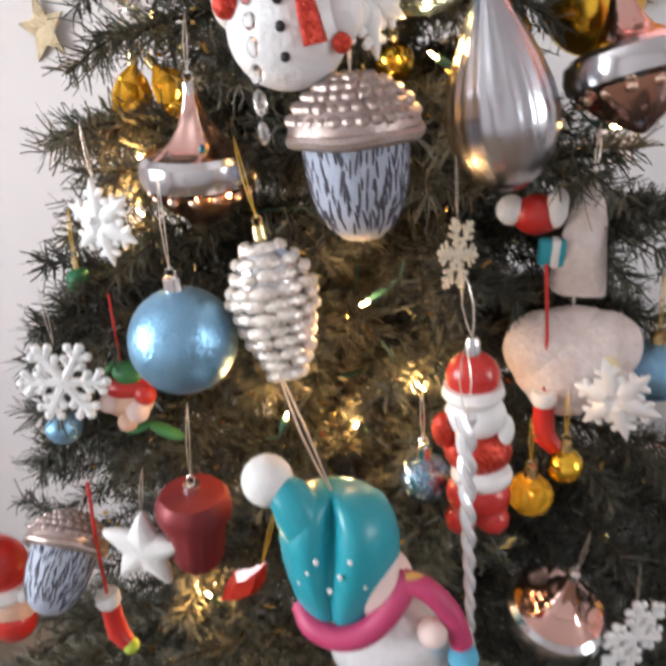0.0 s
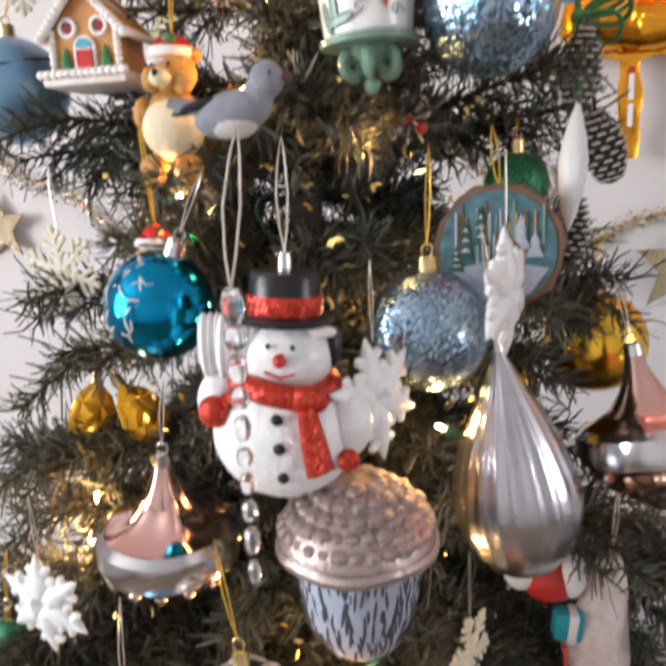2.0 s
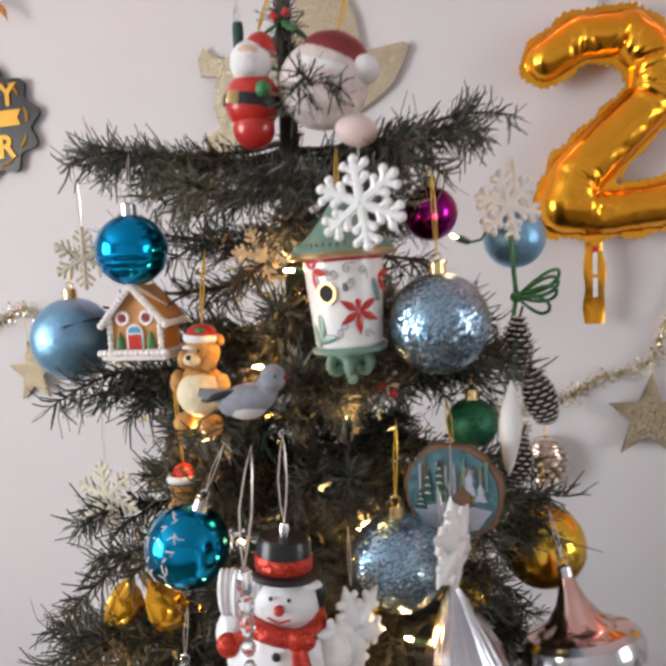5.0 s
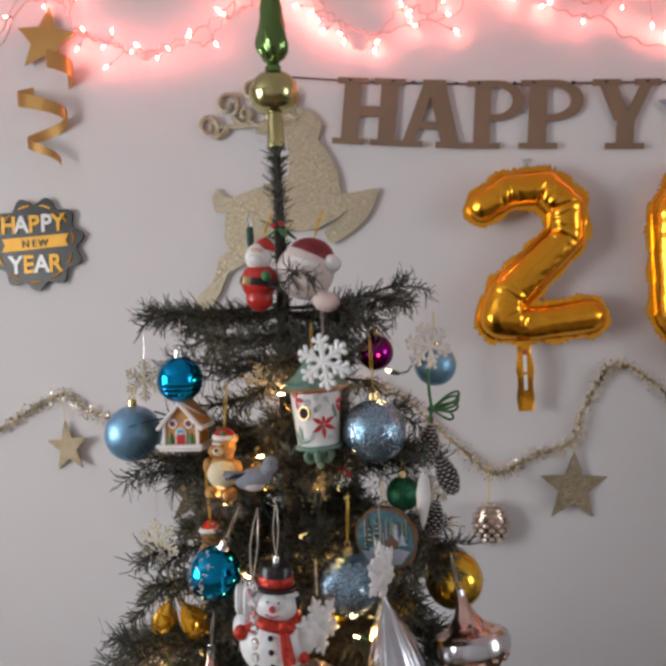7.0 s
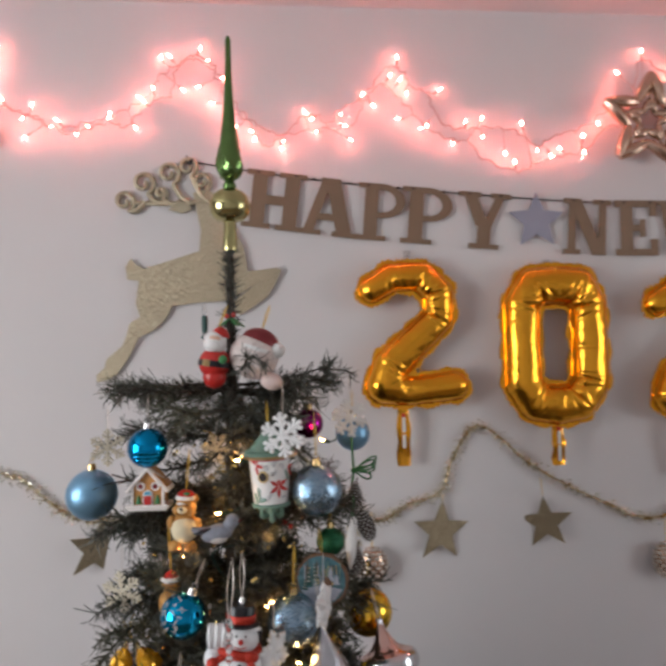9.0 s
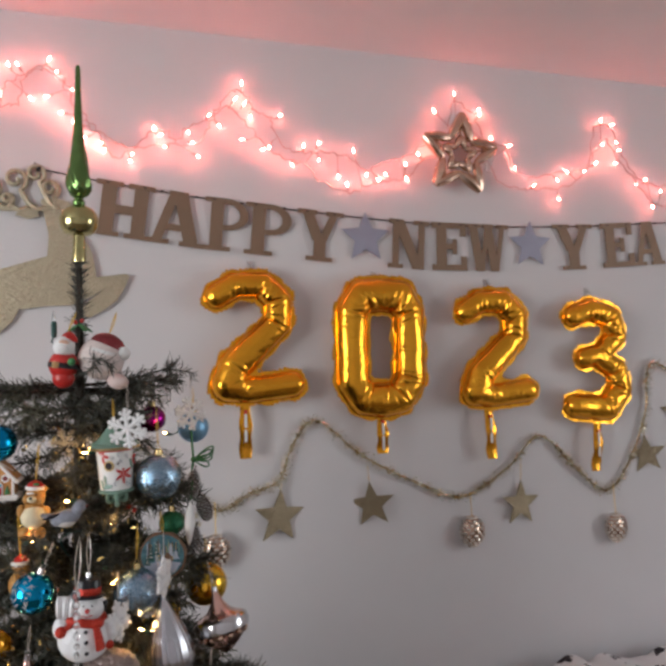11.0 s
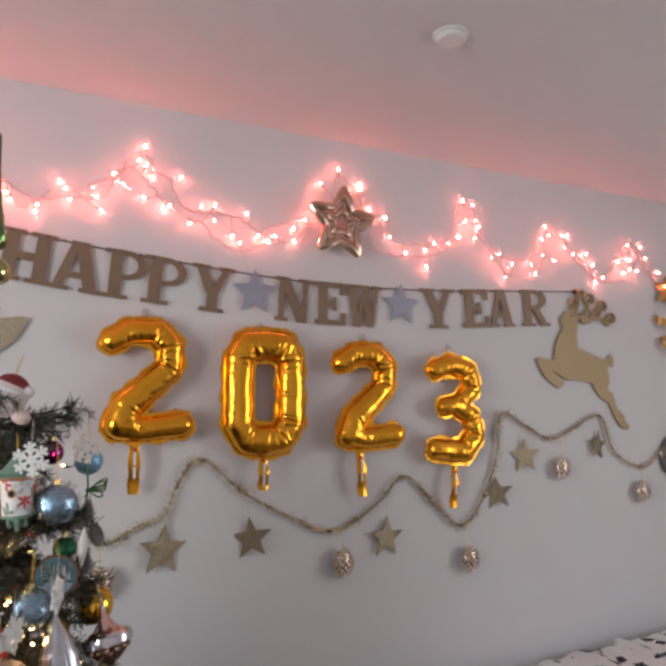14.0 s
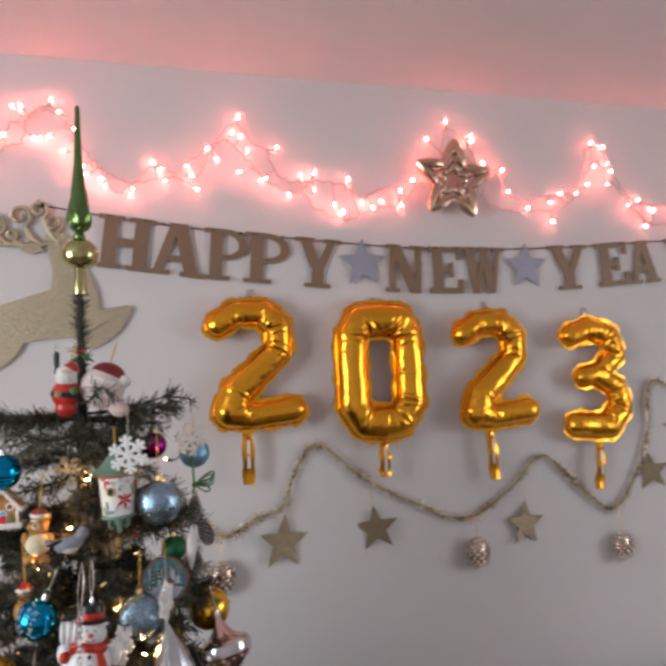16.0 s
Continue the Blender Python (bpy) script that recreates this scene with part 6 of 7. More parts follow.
def on_body(az, zz):
    """A place on the birdhouse wall, az degrees round from its front."""
    r = 0.0250 + (zz + 0.004) * 0.077
    return Matrix.Rotation(radians(az - 90), 4, "Z") @ at(r, 0, zz) @ Matrix.Rotation(radians(90), 4, "Y")


hole = part("hole_ring", Geo().lathe([(0.0030, -0.0008), (0.0042, 0.0010), (0.0056, 0.0010), (0.0060, -0.0010)], 20, flute=lambda a, q: 1 + 0.05 * math.sin(8 * a)), BRASS, t, at=on_body(-20, 0.004) @ Matrix.Scale(1.25, 4))
# no real opening: a flat matt disc whose dark colour is the hole's shade
part("entrance", Geo().lathe([(0.0043, -0.0012), (0.0042, 0.0008), (0.0003, 0.0009)], 18), STRING_DARK, hole, "dark disc for the shade in the round entrance")
for az, zz, turn in ((26, -0.008, 0), (26, -0.008, 65), (26, -0.008, 120), (26, -0.008, 180), (26, -0.008, 240), (26, -0.008, 300), (-42, 0.018, 20), (-42, 0.018, 80), (-42, 0.018, 150), (-42, 0.018, 220), (62, 0.012, 40), (62, 0.012, 100)):
    part("petal", Geo().lathe([(0.0002, 0.0), (0.0014, 0.002), (0.0025, 0.0055), (0.0020, 0.009), (0.0002, 0.0135)], 8, at(0.0006, 0, 0.0002) @ Matrix.Diagonal((1, 1, 0.16, 1)) @ Matrix.Rotation(radians(90), 4, "Y")), RED, t, "red painted petal", at=on_body(az, zz) @ Matrix.Rotation(radians(turn), 4, "Z"))
for az, zz, turn in ((-38, -0.016, 5), (-52, -0.022, 20), (58, 0.004, 200), (-30, -0.024, 100)):
    part("leaf", Geo().ball(0.0075, at(0, 0, 0.0002), 10, 7, (1.1, 0.38, 0.10)), SAGE, t, "green painted leaf", at=on_body(az, zz) @ Matrix.Rotation(radians(turn), 4, "Z"))
for az, zz in ((6, 0.007), (10, 0.007)):
    part("ink_mark", Geo().box(0.0050, 0.0008, 0.0006, at(0, 0, 0.0002)), BLACK, t, at=on_body(az, zz), smooth=0)
for az, zz, turn, r in ((-8, 0.015, 0, 0.0030), (12, 0.018, 180, 0.0030), (16, 0.010, 40, 0.0024), (34, 0.016, 90, 0.0028), (4, -0.016, 200, 0.0030), (-6, -0.020, 20, 0.0026), (40, -0.022, 140, 0.0026)):
    sw = [(r * (1 - v / 9) * math.cos(v), r * (1 - v / 9) * math.sin(v), 0.0003) for v in np.linspace(0, 7, 18)]
    part("painted_scroll", Geo().tube([(r, -r * 1.8, 0.0003)] + sw, 0.00032, 5), BIRD, t, "thin grey painted scroll", at=on_body(az, zz) @ Matrix.Rotation(radians(turn), 4, "Z"))
part("hanger", Geo().tube(loop(0.063, 0.03, 0, 0.03), 0.0006, 5), GOLD_WIRE, t)

# --- gingerbread house
t = thing("gingerbread_house", at(0.369, -0.652, 1.4035) @ Matrix.Rotation(radians(-3), 4, "Z") @ Matrix.Scale(1.04, 4), "gingerbread house ornament with white icing and red door", "ornament")
W_, D_, H_ = 0.036, 0.028, 0.025
part("house_wall", Geo().plate([(-W_ / 2, 0.003), (W_ / 2, 0.003), (W_ / 2, H_), (0, H_ + 0.019), (-W_ / 2, H_)], D_), GINGER, t, smooth=0)
part("base", Geo().box(0.047, 0.040, 0.006, at(0, 0, 0.001), 0.002), ICING, t)
for sg in (-1, 1):
    a = math.atan2(0.019, W_ / 2)
    rp = part("roof_panel", Geo().box(0.0315, D_ + 0.008, 0.003, at(sg * 0.0108, 0, H_ + 0.0105) @ Matrix.Rotation(sg * a, 4, "Y"), 0.001), GINGER, t)
    g = Geo()
    for k in range(11):
        u = k / 10
        g.ball(0.0026, at(sg * (0.0230 - 0.0220 * u), -D_ / 2 - 0.0035, H_ - 0.0035 + 0.0245 * u), 8, 6)
    for k in range(8):
        g.ball(0.0024, at(sg * 0.0232, -D_ / 2 + k * D_ / 7, H_ - 0.0030), 8, 6)
    for k in range(16):
        u, v = (k * 0.381) % 1, (k * 0.618) % 1
        g.ball(0.0028, at(sg * (0.0215 - 0.0190 * u), -D_ / 2 + D_ * v, H_ - 0.0005 + 0.0215 * u) @ Matrix.Rotation(sg * a, 4, "Y"), 8, 5, (1.5, 1.2, 0.4))
    part("icing_edge", g, ICING, rp)
    g = Geo()
    for k in range(6):
        g.ball(0.0022, at(sg * W_ / 2, -D_ / 2 - 0.001, 0.006 + k * 0.0036), 8, 6)
    part("icing_post", g, ICING, t)
g = Geo()
for k in range(13):
    g.ball(0.0030, at(-0.0225 + k * 0.00375, -0.0205, 0.0035), 8, 6, (1, 0.8, 0.8))
part("icing_border", g, ICING, t)
arch = [(-0.0060, 0.004), (0.0060, 0.004), (0.0060, 0.016)] + [(0.0060 * math.cos(a), 0.016 + 0.0060 * math.sin(a)) for a in np.linspace(0.2, math.pi - 0.2, 9)] + [(-0.0060, 0.016)]
dr = part("door_frame", Geo().plate(arch, 0.0016, y=-D_ / 2 - 0.001), ICING, t, smooth=0)
part("door_leaf", Geo().plate(rect(-0.0042, 0.0042, 0.004, 0.0150), 0.0016, y=-D_ / 2 - 0.0022), RED, dr, "red door", smooth=0)
part("fanlight", Geo().plate([(0.0042 * math.cos(a), 0.0163 + 0.0042 * math.sin(a)) for a in np.linspace(0, math.pi, 9)], 0.0016, y=-D_ / 2 - 0.0022), BLUEKNIT, dr, "blue fanlight", smooth=0)
for sg in (-1, 1):
    wd = part("round_window", Geo().lathe([(0.0026, 0), (0.0034, 0.0016), (0.0048, 0.0016), (0.0054, 0)], 14), ICING, t, at=at(sg * 0.0086, -D_ / 2 - 0.0002, H_ + 0.0010) @ Matrix.Rotation(radians(90), 4, "X"))
    part("pane", Geo().lathe([(0.0035, 0.0), (0.0034, 0.0008), (0.0003, 0.0009)], 14), MAROON, wd)
    part("little_tree", Geo().lathe([(0.0034, 0.0), (0.0022, 0.005), (0.0024, 0.0052), (0.0002, 0.011)], 8), GREEN, t, at=at(sg * 0.0110, -D_ / 2 - 0.0008, 0.006))
part("hanger", Geo().tube(loop(H_ + 0.020, 0.035, 0, 0.01), 0.0006, 5), GOLD_WIRE, t)

# --- bear
P = [(Geo().ball(0.0165, at(0, 0, 0.0), 22, 14, (1, 0.85, 1.15)), BEAR), (Geo().ball(0.0160, at(0.001, -0.004, -0.002), 20, 14, (1.05, 0.86, 1.02)), BEIGE), (Geo().ball(0.0062, at(-0.0085, -0.009, 0.022), 10, 8, (0.9, 0.7, 1.1)), BEAR), (Geo().ball(0.0062, at(0.0085, -0.009, 0.021), 10, 8, (0.9, 0.7, 1.1)), BEAR), (Geo().ball(0.0034, at(-0.004, -0.0135, 0.0305), 8, 6, (1.5, 0.5, 0.5)), WHITE_MATT),
     (Geo().ball(0.0128, at(0.001, -0.003, 0.026), 22, 14, (1.0, 0.9, 0.95)), BEAR), (Geo().ball(0.0052, at(-0.002, -0.0135, 0.0225), 12, 8, (1.2, 0.9, 0.9)), BEIGE),
     (Geo().ball(0.0018, at(-0.003, -0.0178, 0.0245), 8, 6), BLACK), (Geo().ball(0.0012, at(-0.006, -0.0135, 0.029), 8, 6), BLACK), (Geo().ball(0.0012, at(0.003, -0.0145, 0.029), 8, 6), BLACK),
     (Geo().ball(0.0042, at(0.012, 0, 0.035), 10, 8), BEAR), (Geo().ball(0.0078, at(-0.0095, -0.006, -0.0225), 14, 10, (1, 1.1, 0.95)), BEAR), (Geo().ball(0.0080, at(0.0105, -0.007, -0.0230), 14, 10, (1, 1.1, 0.95)), BEAR),
     (Geo().ball(0.0065, at(-0.0150, -0.004, 0.005), 12, 8, (0.9, 0.9, 1.4)), BEAR), (Geo().ball(0.0065, at(0.0160, -0.004, 0.004), 12, 8, (0.9, 0.9, 1.3)), BEAR),
     (Geo().lathe([(0.0118, 0.0335), (0.0128, 0.0355), (0.0120, 0.0385)], 18), WHITE_MATT), (Geo().lathe([(0.0112, 0.038), (0.0098, 0.0415), (0.006, 0.0445), (0.0005, 0.046)], 16), RED),
     (Geo().ball(0.0030, at(0.002, -0.0095, 0.0420), 8, 6, (1.4, 0.6, 0.7)), GREEN), (Geo().tube(loop(0.046, 0.05, 0, 0.02), 0.0006, 5), GOLD_WIRE)]
figure("bear_ornament", at(0.411, -0.662, 1.3790) @ Matrix.Rotation(radians(4), 4, "Y"), P, "honey-coloured bear ornament with cream belly and red hat", "figurine")
P = [(Geo().ball(0.0150, at(0, 0, 0.0), 18, 12, (1, 0.9, 1.2)), BEAR), (Geo().ball(0.0110, at(0, 0, 0.022), 18, 12), BEAR), (Geo().lathe([(0.0112, 0.026), (0.0125, 0.029), (0.0110, 0.032)], 16), WHITE_MATT),
     (Geo().lathe([(0.0100, 0.031), (0.006, 0.037), (0.0005, 0.040)], 14), RED), (Geo().tube(loop(0.040, 0.06, -0.003, 0.0), 0.0007, 5), GOLD_WIRE)]
figure("bear_ornament", at(0.395, -0.665, 1.288), P, "small brown bear ornament behind a teal ball", "figurine")

# --- grey bird
P = [(Geo().ball(0.0150, Matrix.Rotation(radians(-12), 4, "Y"), 22, 14, (1.55, 0.9, 0.86)), BIRD), (Geo().ball(0.0098, at(0.0215, -0.002, 0.0170), 16, 12, (1, 1, 1.08)), BIRD), (Geo().ball(0.0090, at(0.0160, -0.001, 0.0090), 14, 10, (1, 0.9, 1.2)), BIRD),
     (Geo().tube([(-0.012, 0, 0.002), (-0.024, -0.004, 0.005), (-0.036, -0.006, 0.008)], [0.0085, 0.0060, 0.0040], 8, flat=0.5), BIRD),
     (Geo().ball(0.0090, at(-0.020, -0.006, 0.0045) @ Matrix.Rotation(radians(-14), 4, "Y"), 12, 8, (1.7, 0.4, 0.36)), BLACK),
     (Geo().ball(0.0120, at(0.000, -0.002, -0.0055), 16, 10, (1.3, 0.9, 0.75)), SNOWY), (Geo().lathe([(0.0020, 0), (0.0004, 0.006)], 8, at(0.0300, -0.004, 0.0170) @ Matrix.Rotation(radians(80), 4, "Y")), MAROON),
     (Geo().ball(0.0011, at(0.0250, -0.0105, 0.0195), 6, 5), BLACK)]
figure("bird_ornament", at(0.455, -0.702, 1.3790) @ Matrix.Scale(0.82, 4), P, "small grey feathered bird perched on a branch", "figurine")

# --- wood slice
t = thing("wood_slice", at(0.581, -0.662, 1.307) @ Matrix.Rotation(radians(-14), 4, "Z"), "round wood slice painted with a teal winter scene", "ornament")
part("bark_rim", Geo().lathe([(0.0290, -0.004), (0.0325, -0.0042), (0.0335, 0.0), (0.0325, 0.0042), (0.0290, 0.004)], 96, Matrix.Rotation(radians(90), 4, "X"), flute=lambda a, q: 1 + 0.02 * math.sin(7 * a) + 0.012 * math.sin(17 * a)), WOOD, t)
face = part("painted_face", Geo().lathe([(0.0300, 0.0030), (0.0300, 0.0050), (0.0004, 0.0052)], 36, Matrix.Rotation(radians(90), 4, "X")), SCENE_BLUE, t)
for x, z, h in ((-0.016, -0.006, 0.022), (-0.008, 0.002, 0.020), (-0.021, -0.012, 0.014), (0.012, 0.000, 0.018), (0.019, -0.004, 0.013)):
    part("painted_fir", Geo().plate([(x - 0.0045, z), (x + 0.0045, z), (x + 0.0015, z + h * 0.5), (x + 0.003, z + h * 0.5), (x, z + h), (x - 0.003, z + h * 0.5), (x - 0.0015, z + h * 0.5)], 0.0008, y=-0.0060), SOCKET if x < 0 else FROST, face, smooth=0)
    for k in range(3):
        part("painted_snow", Geo().plate([(x - 0.0030 + 0.0007 * k, z + h * (0.22 + 0.24 * k)), (x + 0.0030 - 0.0007 * k, z + h * (0.22 + 0.24 * k)), (x, z + h * (0.30 + 0.24 * k))], 0.0008, y=-0.0064), SNOWY, face, smooth=0)
part("painted_snow", Geo().plate([(-0.026, -0.012), (0.0, -0.005), (0.026, -0.010), (0.017, -0.023), (-0.004, -0.028), (-0.019, -0.021)], 0.0008, y=-0.0054), FROST, face, smooth=0)
part("painted_cabin", Geo().plate([(0.002, -0.008), (0.013, -0.008), (0.013, 0.000), (0.0075, 0.006), (0.002, 0.000)], 0.0010, y=-0.0064), WOOD, face, smooth=0)
ws = random.Random(6)
for k in range(40):
    x, z, h = ws.uniform(-0.022, 0.024), ws.uniform(-0.008, 0.004), ws.uniform(0.012, 0.024)
    part("painted_trunk", Geo().plate(rect(x - 0.0005, x + 0.0006, z, min(z + h, 0.024)), 0.0006, y=-0.0056), (WOOD, FROST, SAGE, BRASS)[k % 4], face, smooth=0)
part("hanger", Geo().tube(loop(0.032, 0.03, -0.004, 0.01, 0.002), 0.0005, 5), GOLD_WIRE, t)


# --- frosted pine cones
CONE_PIECES = []


def pine_cone(x, y, z, s, tilt):
    t = thing("pine_cone", at(x, y, z) @ Euler((radians(tilt[0]), radians(tilt[1]), 0)).to_matrix().to_4x4() @ Matrix.Scale(s, 4), "natural brown pine cone with frosted scale tips", "pine cone", "pine cones")
    g = Geo()
    g.lathe([(0.0005, -0.026), (0.006, -0.022), (0.0085, -0.006), (0.007, 0.014), (0.002, 0.024)], 12)
    for row in range(11):
        zz, r = -0.024 + row * 0.0046, 0.0135 * math.sin(math.pi * (0.16 + 0.78 * row / 10))
        for k in range(9):
            m = Matrix.Rotation(2 * math.pi * (k + 0.5 * (row % 2)) / 9, 4, "Z") @ at(r * 0.75, 0, zz) @ Matrix.Rotation(radians(-25), 4, "Y")
            if not CONE_PIECES:
                sc = part("scale", Geo().ball(0.0058, None, 7, 5, (1.0, 0.7, 0.22)), CONE, t, at=m)
                tip = part("frost_tip", Geo().ball(0.0032, at(0.0048, 0, 0.0004), 6, 5, (0.32, 1.15, 0.30)), SNOWY, sc)
                CONE_PIECES.extend((sc, tip))
            else:
                repeat("frost_tip", CONE_PIECES[1], Matrix.Identity(4), repeat("scale", CONE_PIECES[0], m, t))
    part("cone_core", g, CONE, t)
    part("stem", Geo().tube([(0, 0, 0.022), (0.003, 0.004, 0.034)], 0.0012, 5), CONE, t)


pine_cone(0.628, -0.620, 1.398, 0.80, (0, 6))
pine_cone(0.646, -0.600, 1.357, 0.85, (10, -18))
pine_cone(0.629, -0.600, 1.309, 0.80, (0, 10))

# --- pale spindle
t = thing("spindle_icicle", at(0.620, -0.648, 1.345) @ Matrix.Rotation(radians(3), 4, "Y"), "matt white spindle-shaped icicle", "ornament")
part("spindle", Geo().lathe([(0.0004, -0.032), (0.0035, -0.024), (0.0068, -0.008), (0.0076, 0.004), (0.0058, 0.016), (0.0026, 0.028), (0.0012, 0.033)], 20, flute=lambda a, q: 1 + 0.05 * math.sin(6 * a + 160 * q)), WHITE_MATT, t)
part("hanger", Geo().tube(loop(0.032, 0.03, 0.002, 0.02), 0.0006, 5), GREEN, t)

# --- green ribbon bow
t = thing("ribbon_bow", at(0.632, -0.590, 1.430), "dark green ribbon bow with long tail", "bow")
for k, (ax, az) in enumerate(((0.030, 0.010), (0.028, 0.016), (0.024, 0.002), (0.018, -0.010))):
    lp = [(ax * math.sin(a / 2) * (1 + 0.1 * k), -0.004 * k * math.sin(a), az * math.sin(a / 2) + 0.006 * math.sin(a)) for a in np.linspace(0, 2 * math.pi, 15)]
    part("bow_loop", Geo().tube(lp, 0.0014, 6), GREEN, t)
part("bow_tail", Geo().tube([(0, 0, 0), (-0.002, -0.004, 0.02), (-0.003, 0, 0.045)], 0.0018, 6), GREEN, t)
part("bow_tail", Geo().tube([(0, 0, 0), (-0.004, -0.004, -0.02), (-0.006, -0.010, -0.052)], 0.0018, 6), GREEN, t)
part("bow_knot", Geo().ball(0.0045, None, 10, 8), GREEN, t)

# --- figures at the top
P = [(Geo().ball(0.0180, at(0, 0, 0.000), 22, 14, (1, 0.9, 1.0)), RED), (Geo().ball(0.0135, at(0.002, 0, -0.016), 18, 10, (1, 0.9, 1.0)), RED), (Geo().ball(0.0125, at(-0.002, -0.004, 0.0225), 18, 12, (1.05, 0.9, 1.1)), WHITE_MATT),
     (Geo().ball(0.0075, at(-0.003, -0.0125, 0.019), 12, 8, (1.1, 0.6, 0.9)), WHITE_MATT), (Geo().ball(0.0060, at(-0.002, -0.0115, 0.0275), 12, 8, (1.2, 0.6, 0.6)), SKIN),
     (Geo().lathe([(0.0112, 0.030), (0.0105, 0.034), (0.006, 0.040), (0.0005, 0.043)], 16, at(0.002, 0, 0)), RED),
     (Geo().lathe([(0.0183, -0.0045), (0.0187, -0.003), (0.0187, 0.001), (0.0183, 0.0025)], 24, Matrix.Diagonal((1, 0.9, 1, 1))), BLACK),
     (Geo().box(0.008, 0.002, 0.008, at(-0.0080, -0.0160, -0.001), 0.0008), BRASS), (Geo().ball(0.0050, at(0.010, -0.0150, 0.005), 10, 8), GREEN), (Geo().tube(loop(0.043, 0.025, 0.006, 0.004), 0.0006, 5), GOLD_WIRE)]
figure("santa_ornament", at(0.446, -0.610, 1.5810) @ Matrix.Rotation(radians(8), 4, "Y") @ Matrix.Scale(1.16, 4), P, "round red Santa ornament with black belt and white beard", "figurine")
P = [(Geo().ball(0.0285, at(0, 0, 0), 28, 18, (1, 0.75, 0.95)), FUR), (Geo().ball(0.0125, at(0.028, -0.004, -0.022), 16, 10, (1.1, 0.8, 0.8)), BLUSH), (Geo().ball(0.0090, at(0.024, -0.006, 0.014), 14, 10), WHITE_MATT),
     (Geo().ball(0.0240, at(0.002, 0.002, 0.016), 22, 12, (0.95, 0.75, 0.75)), MAROON), (Geo().lathe([(0.0235, 0.004), (0.0262, 0.007), (0.0250, 0.011)], 24, Matrix.Diagonal((1, 0.8, 1, 1))), WHITE_MATT),
     (Geo().ball(0.0135, at(0.008, -0.014, -0.006), 14, 10, (0.9, 0.6, 0.8)), FUR), (Geo().tube(loop(0.033, 0.03, 0, 0.01), 0.0006, 5), GOLD_WIRE)]
figure("capped_face_ornament", at(0.498, -0.606, 1.589) @ Matrix.Rotation(radians(18), 4, "Y") @ Matrix.Scale(1.16, 4), P, "white furry ornament wearing a dark red cap", "figurine")
t = thing("holly_sprig", at(0.468, -0.590, 1.640), "small holly sprig with red berries on the leader", "ornament")
for k in range(4):
    part("leaf", Geo().ball(0.012, Matrix.Rotation(radians(90 * k + 30), 4, "Z") @ at(0.010, 0, -0.004) @ Matrix.Rotation(radians(35), 4, "Y"), 10, 7, (1, 0.4, 0.12)), GREEN, t)
for x, z in ((-0.006, 0.004), (0.003, 0.006)):
    part("berry", Geo().ball(0.0034, at(x, -0.006, z), 10, 8), RED, t)

# --- figures lower down
HAT = [(0.0290, -0.036), (0.0305, -0.028), (0.0325, -0.018), (0.0338, -0.006), (0.0340, 0.006), (0.0325, 0.016), (0.0290, 0.025), (0.0225, 0.0315), (0.0130, 0.0350), (0.0004, 0.0360)]


def fold(a, q):
    """A deep crease down the front of the hat, widening upwards."""
    up = min(1.0, max(0.0, (q + 0.030) / 0.055))
    w = 0.09 + 0.20 * up
    return 1 - (0.12 + 0.58 * up) * math.exp(-((a - 4.62 - 0.12 * up) / w) ** 2) - 0.10 * up * math.exp(-((a - 3.75) / 0.16) ** 2) + 0.02 * math.sin(3 * a)


P = [(Geo().lathe(HAT, 72, Matrix.Diagonal((1, 0.86, 1, 1)), flute=fold), TEAL),
     (Geo().tube([(-0.012, -0.006, 0.012), (-0.018, -0.008, 0.026), (-0.024, -0.006, 0.036), (-0.032, -0.003, 0.041)], [0.0150, 0.0145, 0.0115, 0.0080], 18), TEAL),
     (Geo().ball(0.0145, at(-0.036, -0.002, 0.042), 20, 14), WHITE_MATT), (Geo().ball(0.0235, at(0.018, -0.003, -0.022), 24, 16, (1, 0.85, 1)), BLUSH),
     (Geo().lathe([(0.0032, 0), (0.0022, 0.005), (0.0003, 0.010)], 10, at(0.039, -0.012, -0.010) @ Matrix.Rotation(radians(75), 4, "Y")), BEAR),
     (Geo().tube(smooth_path([(-0.022, -0.012, -0.036), (-0.014, -0.023, -0.040), (0.002, -0.028, -0.042), (0.018, -0.026, -0.037), (0.032, -0.018, -0.024), (0.039, -0.006, -0.012)], 5), 0.0070, 12), PINK),
     (Geo().tube(smooth_path([(0.036, -0.010, -0.014), (0.050, -0.012, -0.018), (0.062, -0.012, -0.034), (0.067, -0.012, -0.054)], 5), 0.0066, 12), PINK), (Geo().ball(0.0088, at(0.068, -0.013, -0.064), 14, 10), BLUEKNIT),
     (Geo().ball(0.0340, at(0.024, 0.002, -0.072), 28, 18, (1.1, 0.85, 1.05)), ICE), (Geo().ball(0.0085, at(0.052, -0.018, -0.042), 14, 10), BLUSH),
     (Geo().tube(loop(0.032, 0.075, -0.026, 0.030, 0.002), 0.0007, 5), SILVER_WIRE)]
for k in range(7):
    P.append((Geo().ball(0.0016, at(-0.018 + k * 0.006, -0.0285 + 0.0010 * abs(k - 3) ** 1.5, -0.008 + 0.009 * (k % 3)), 6, 5), WHITE_MATT))
figure("elf_ornament", at(0.497, -0.822, 0.972), P, "glossy figure in a teal hat with white pompom", "figurine")
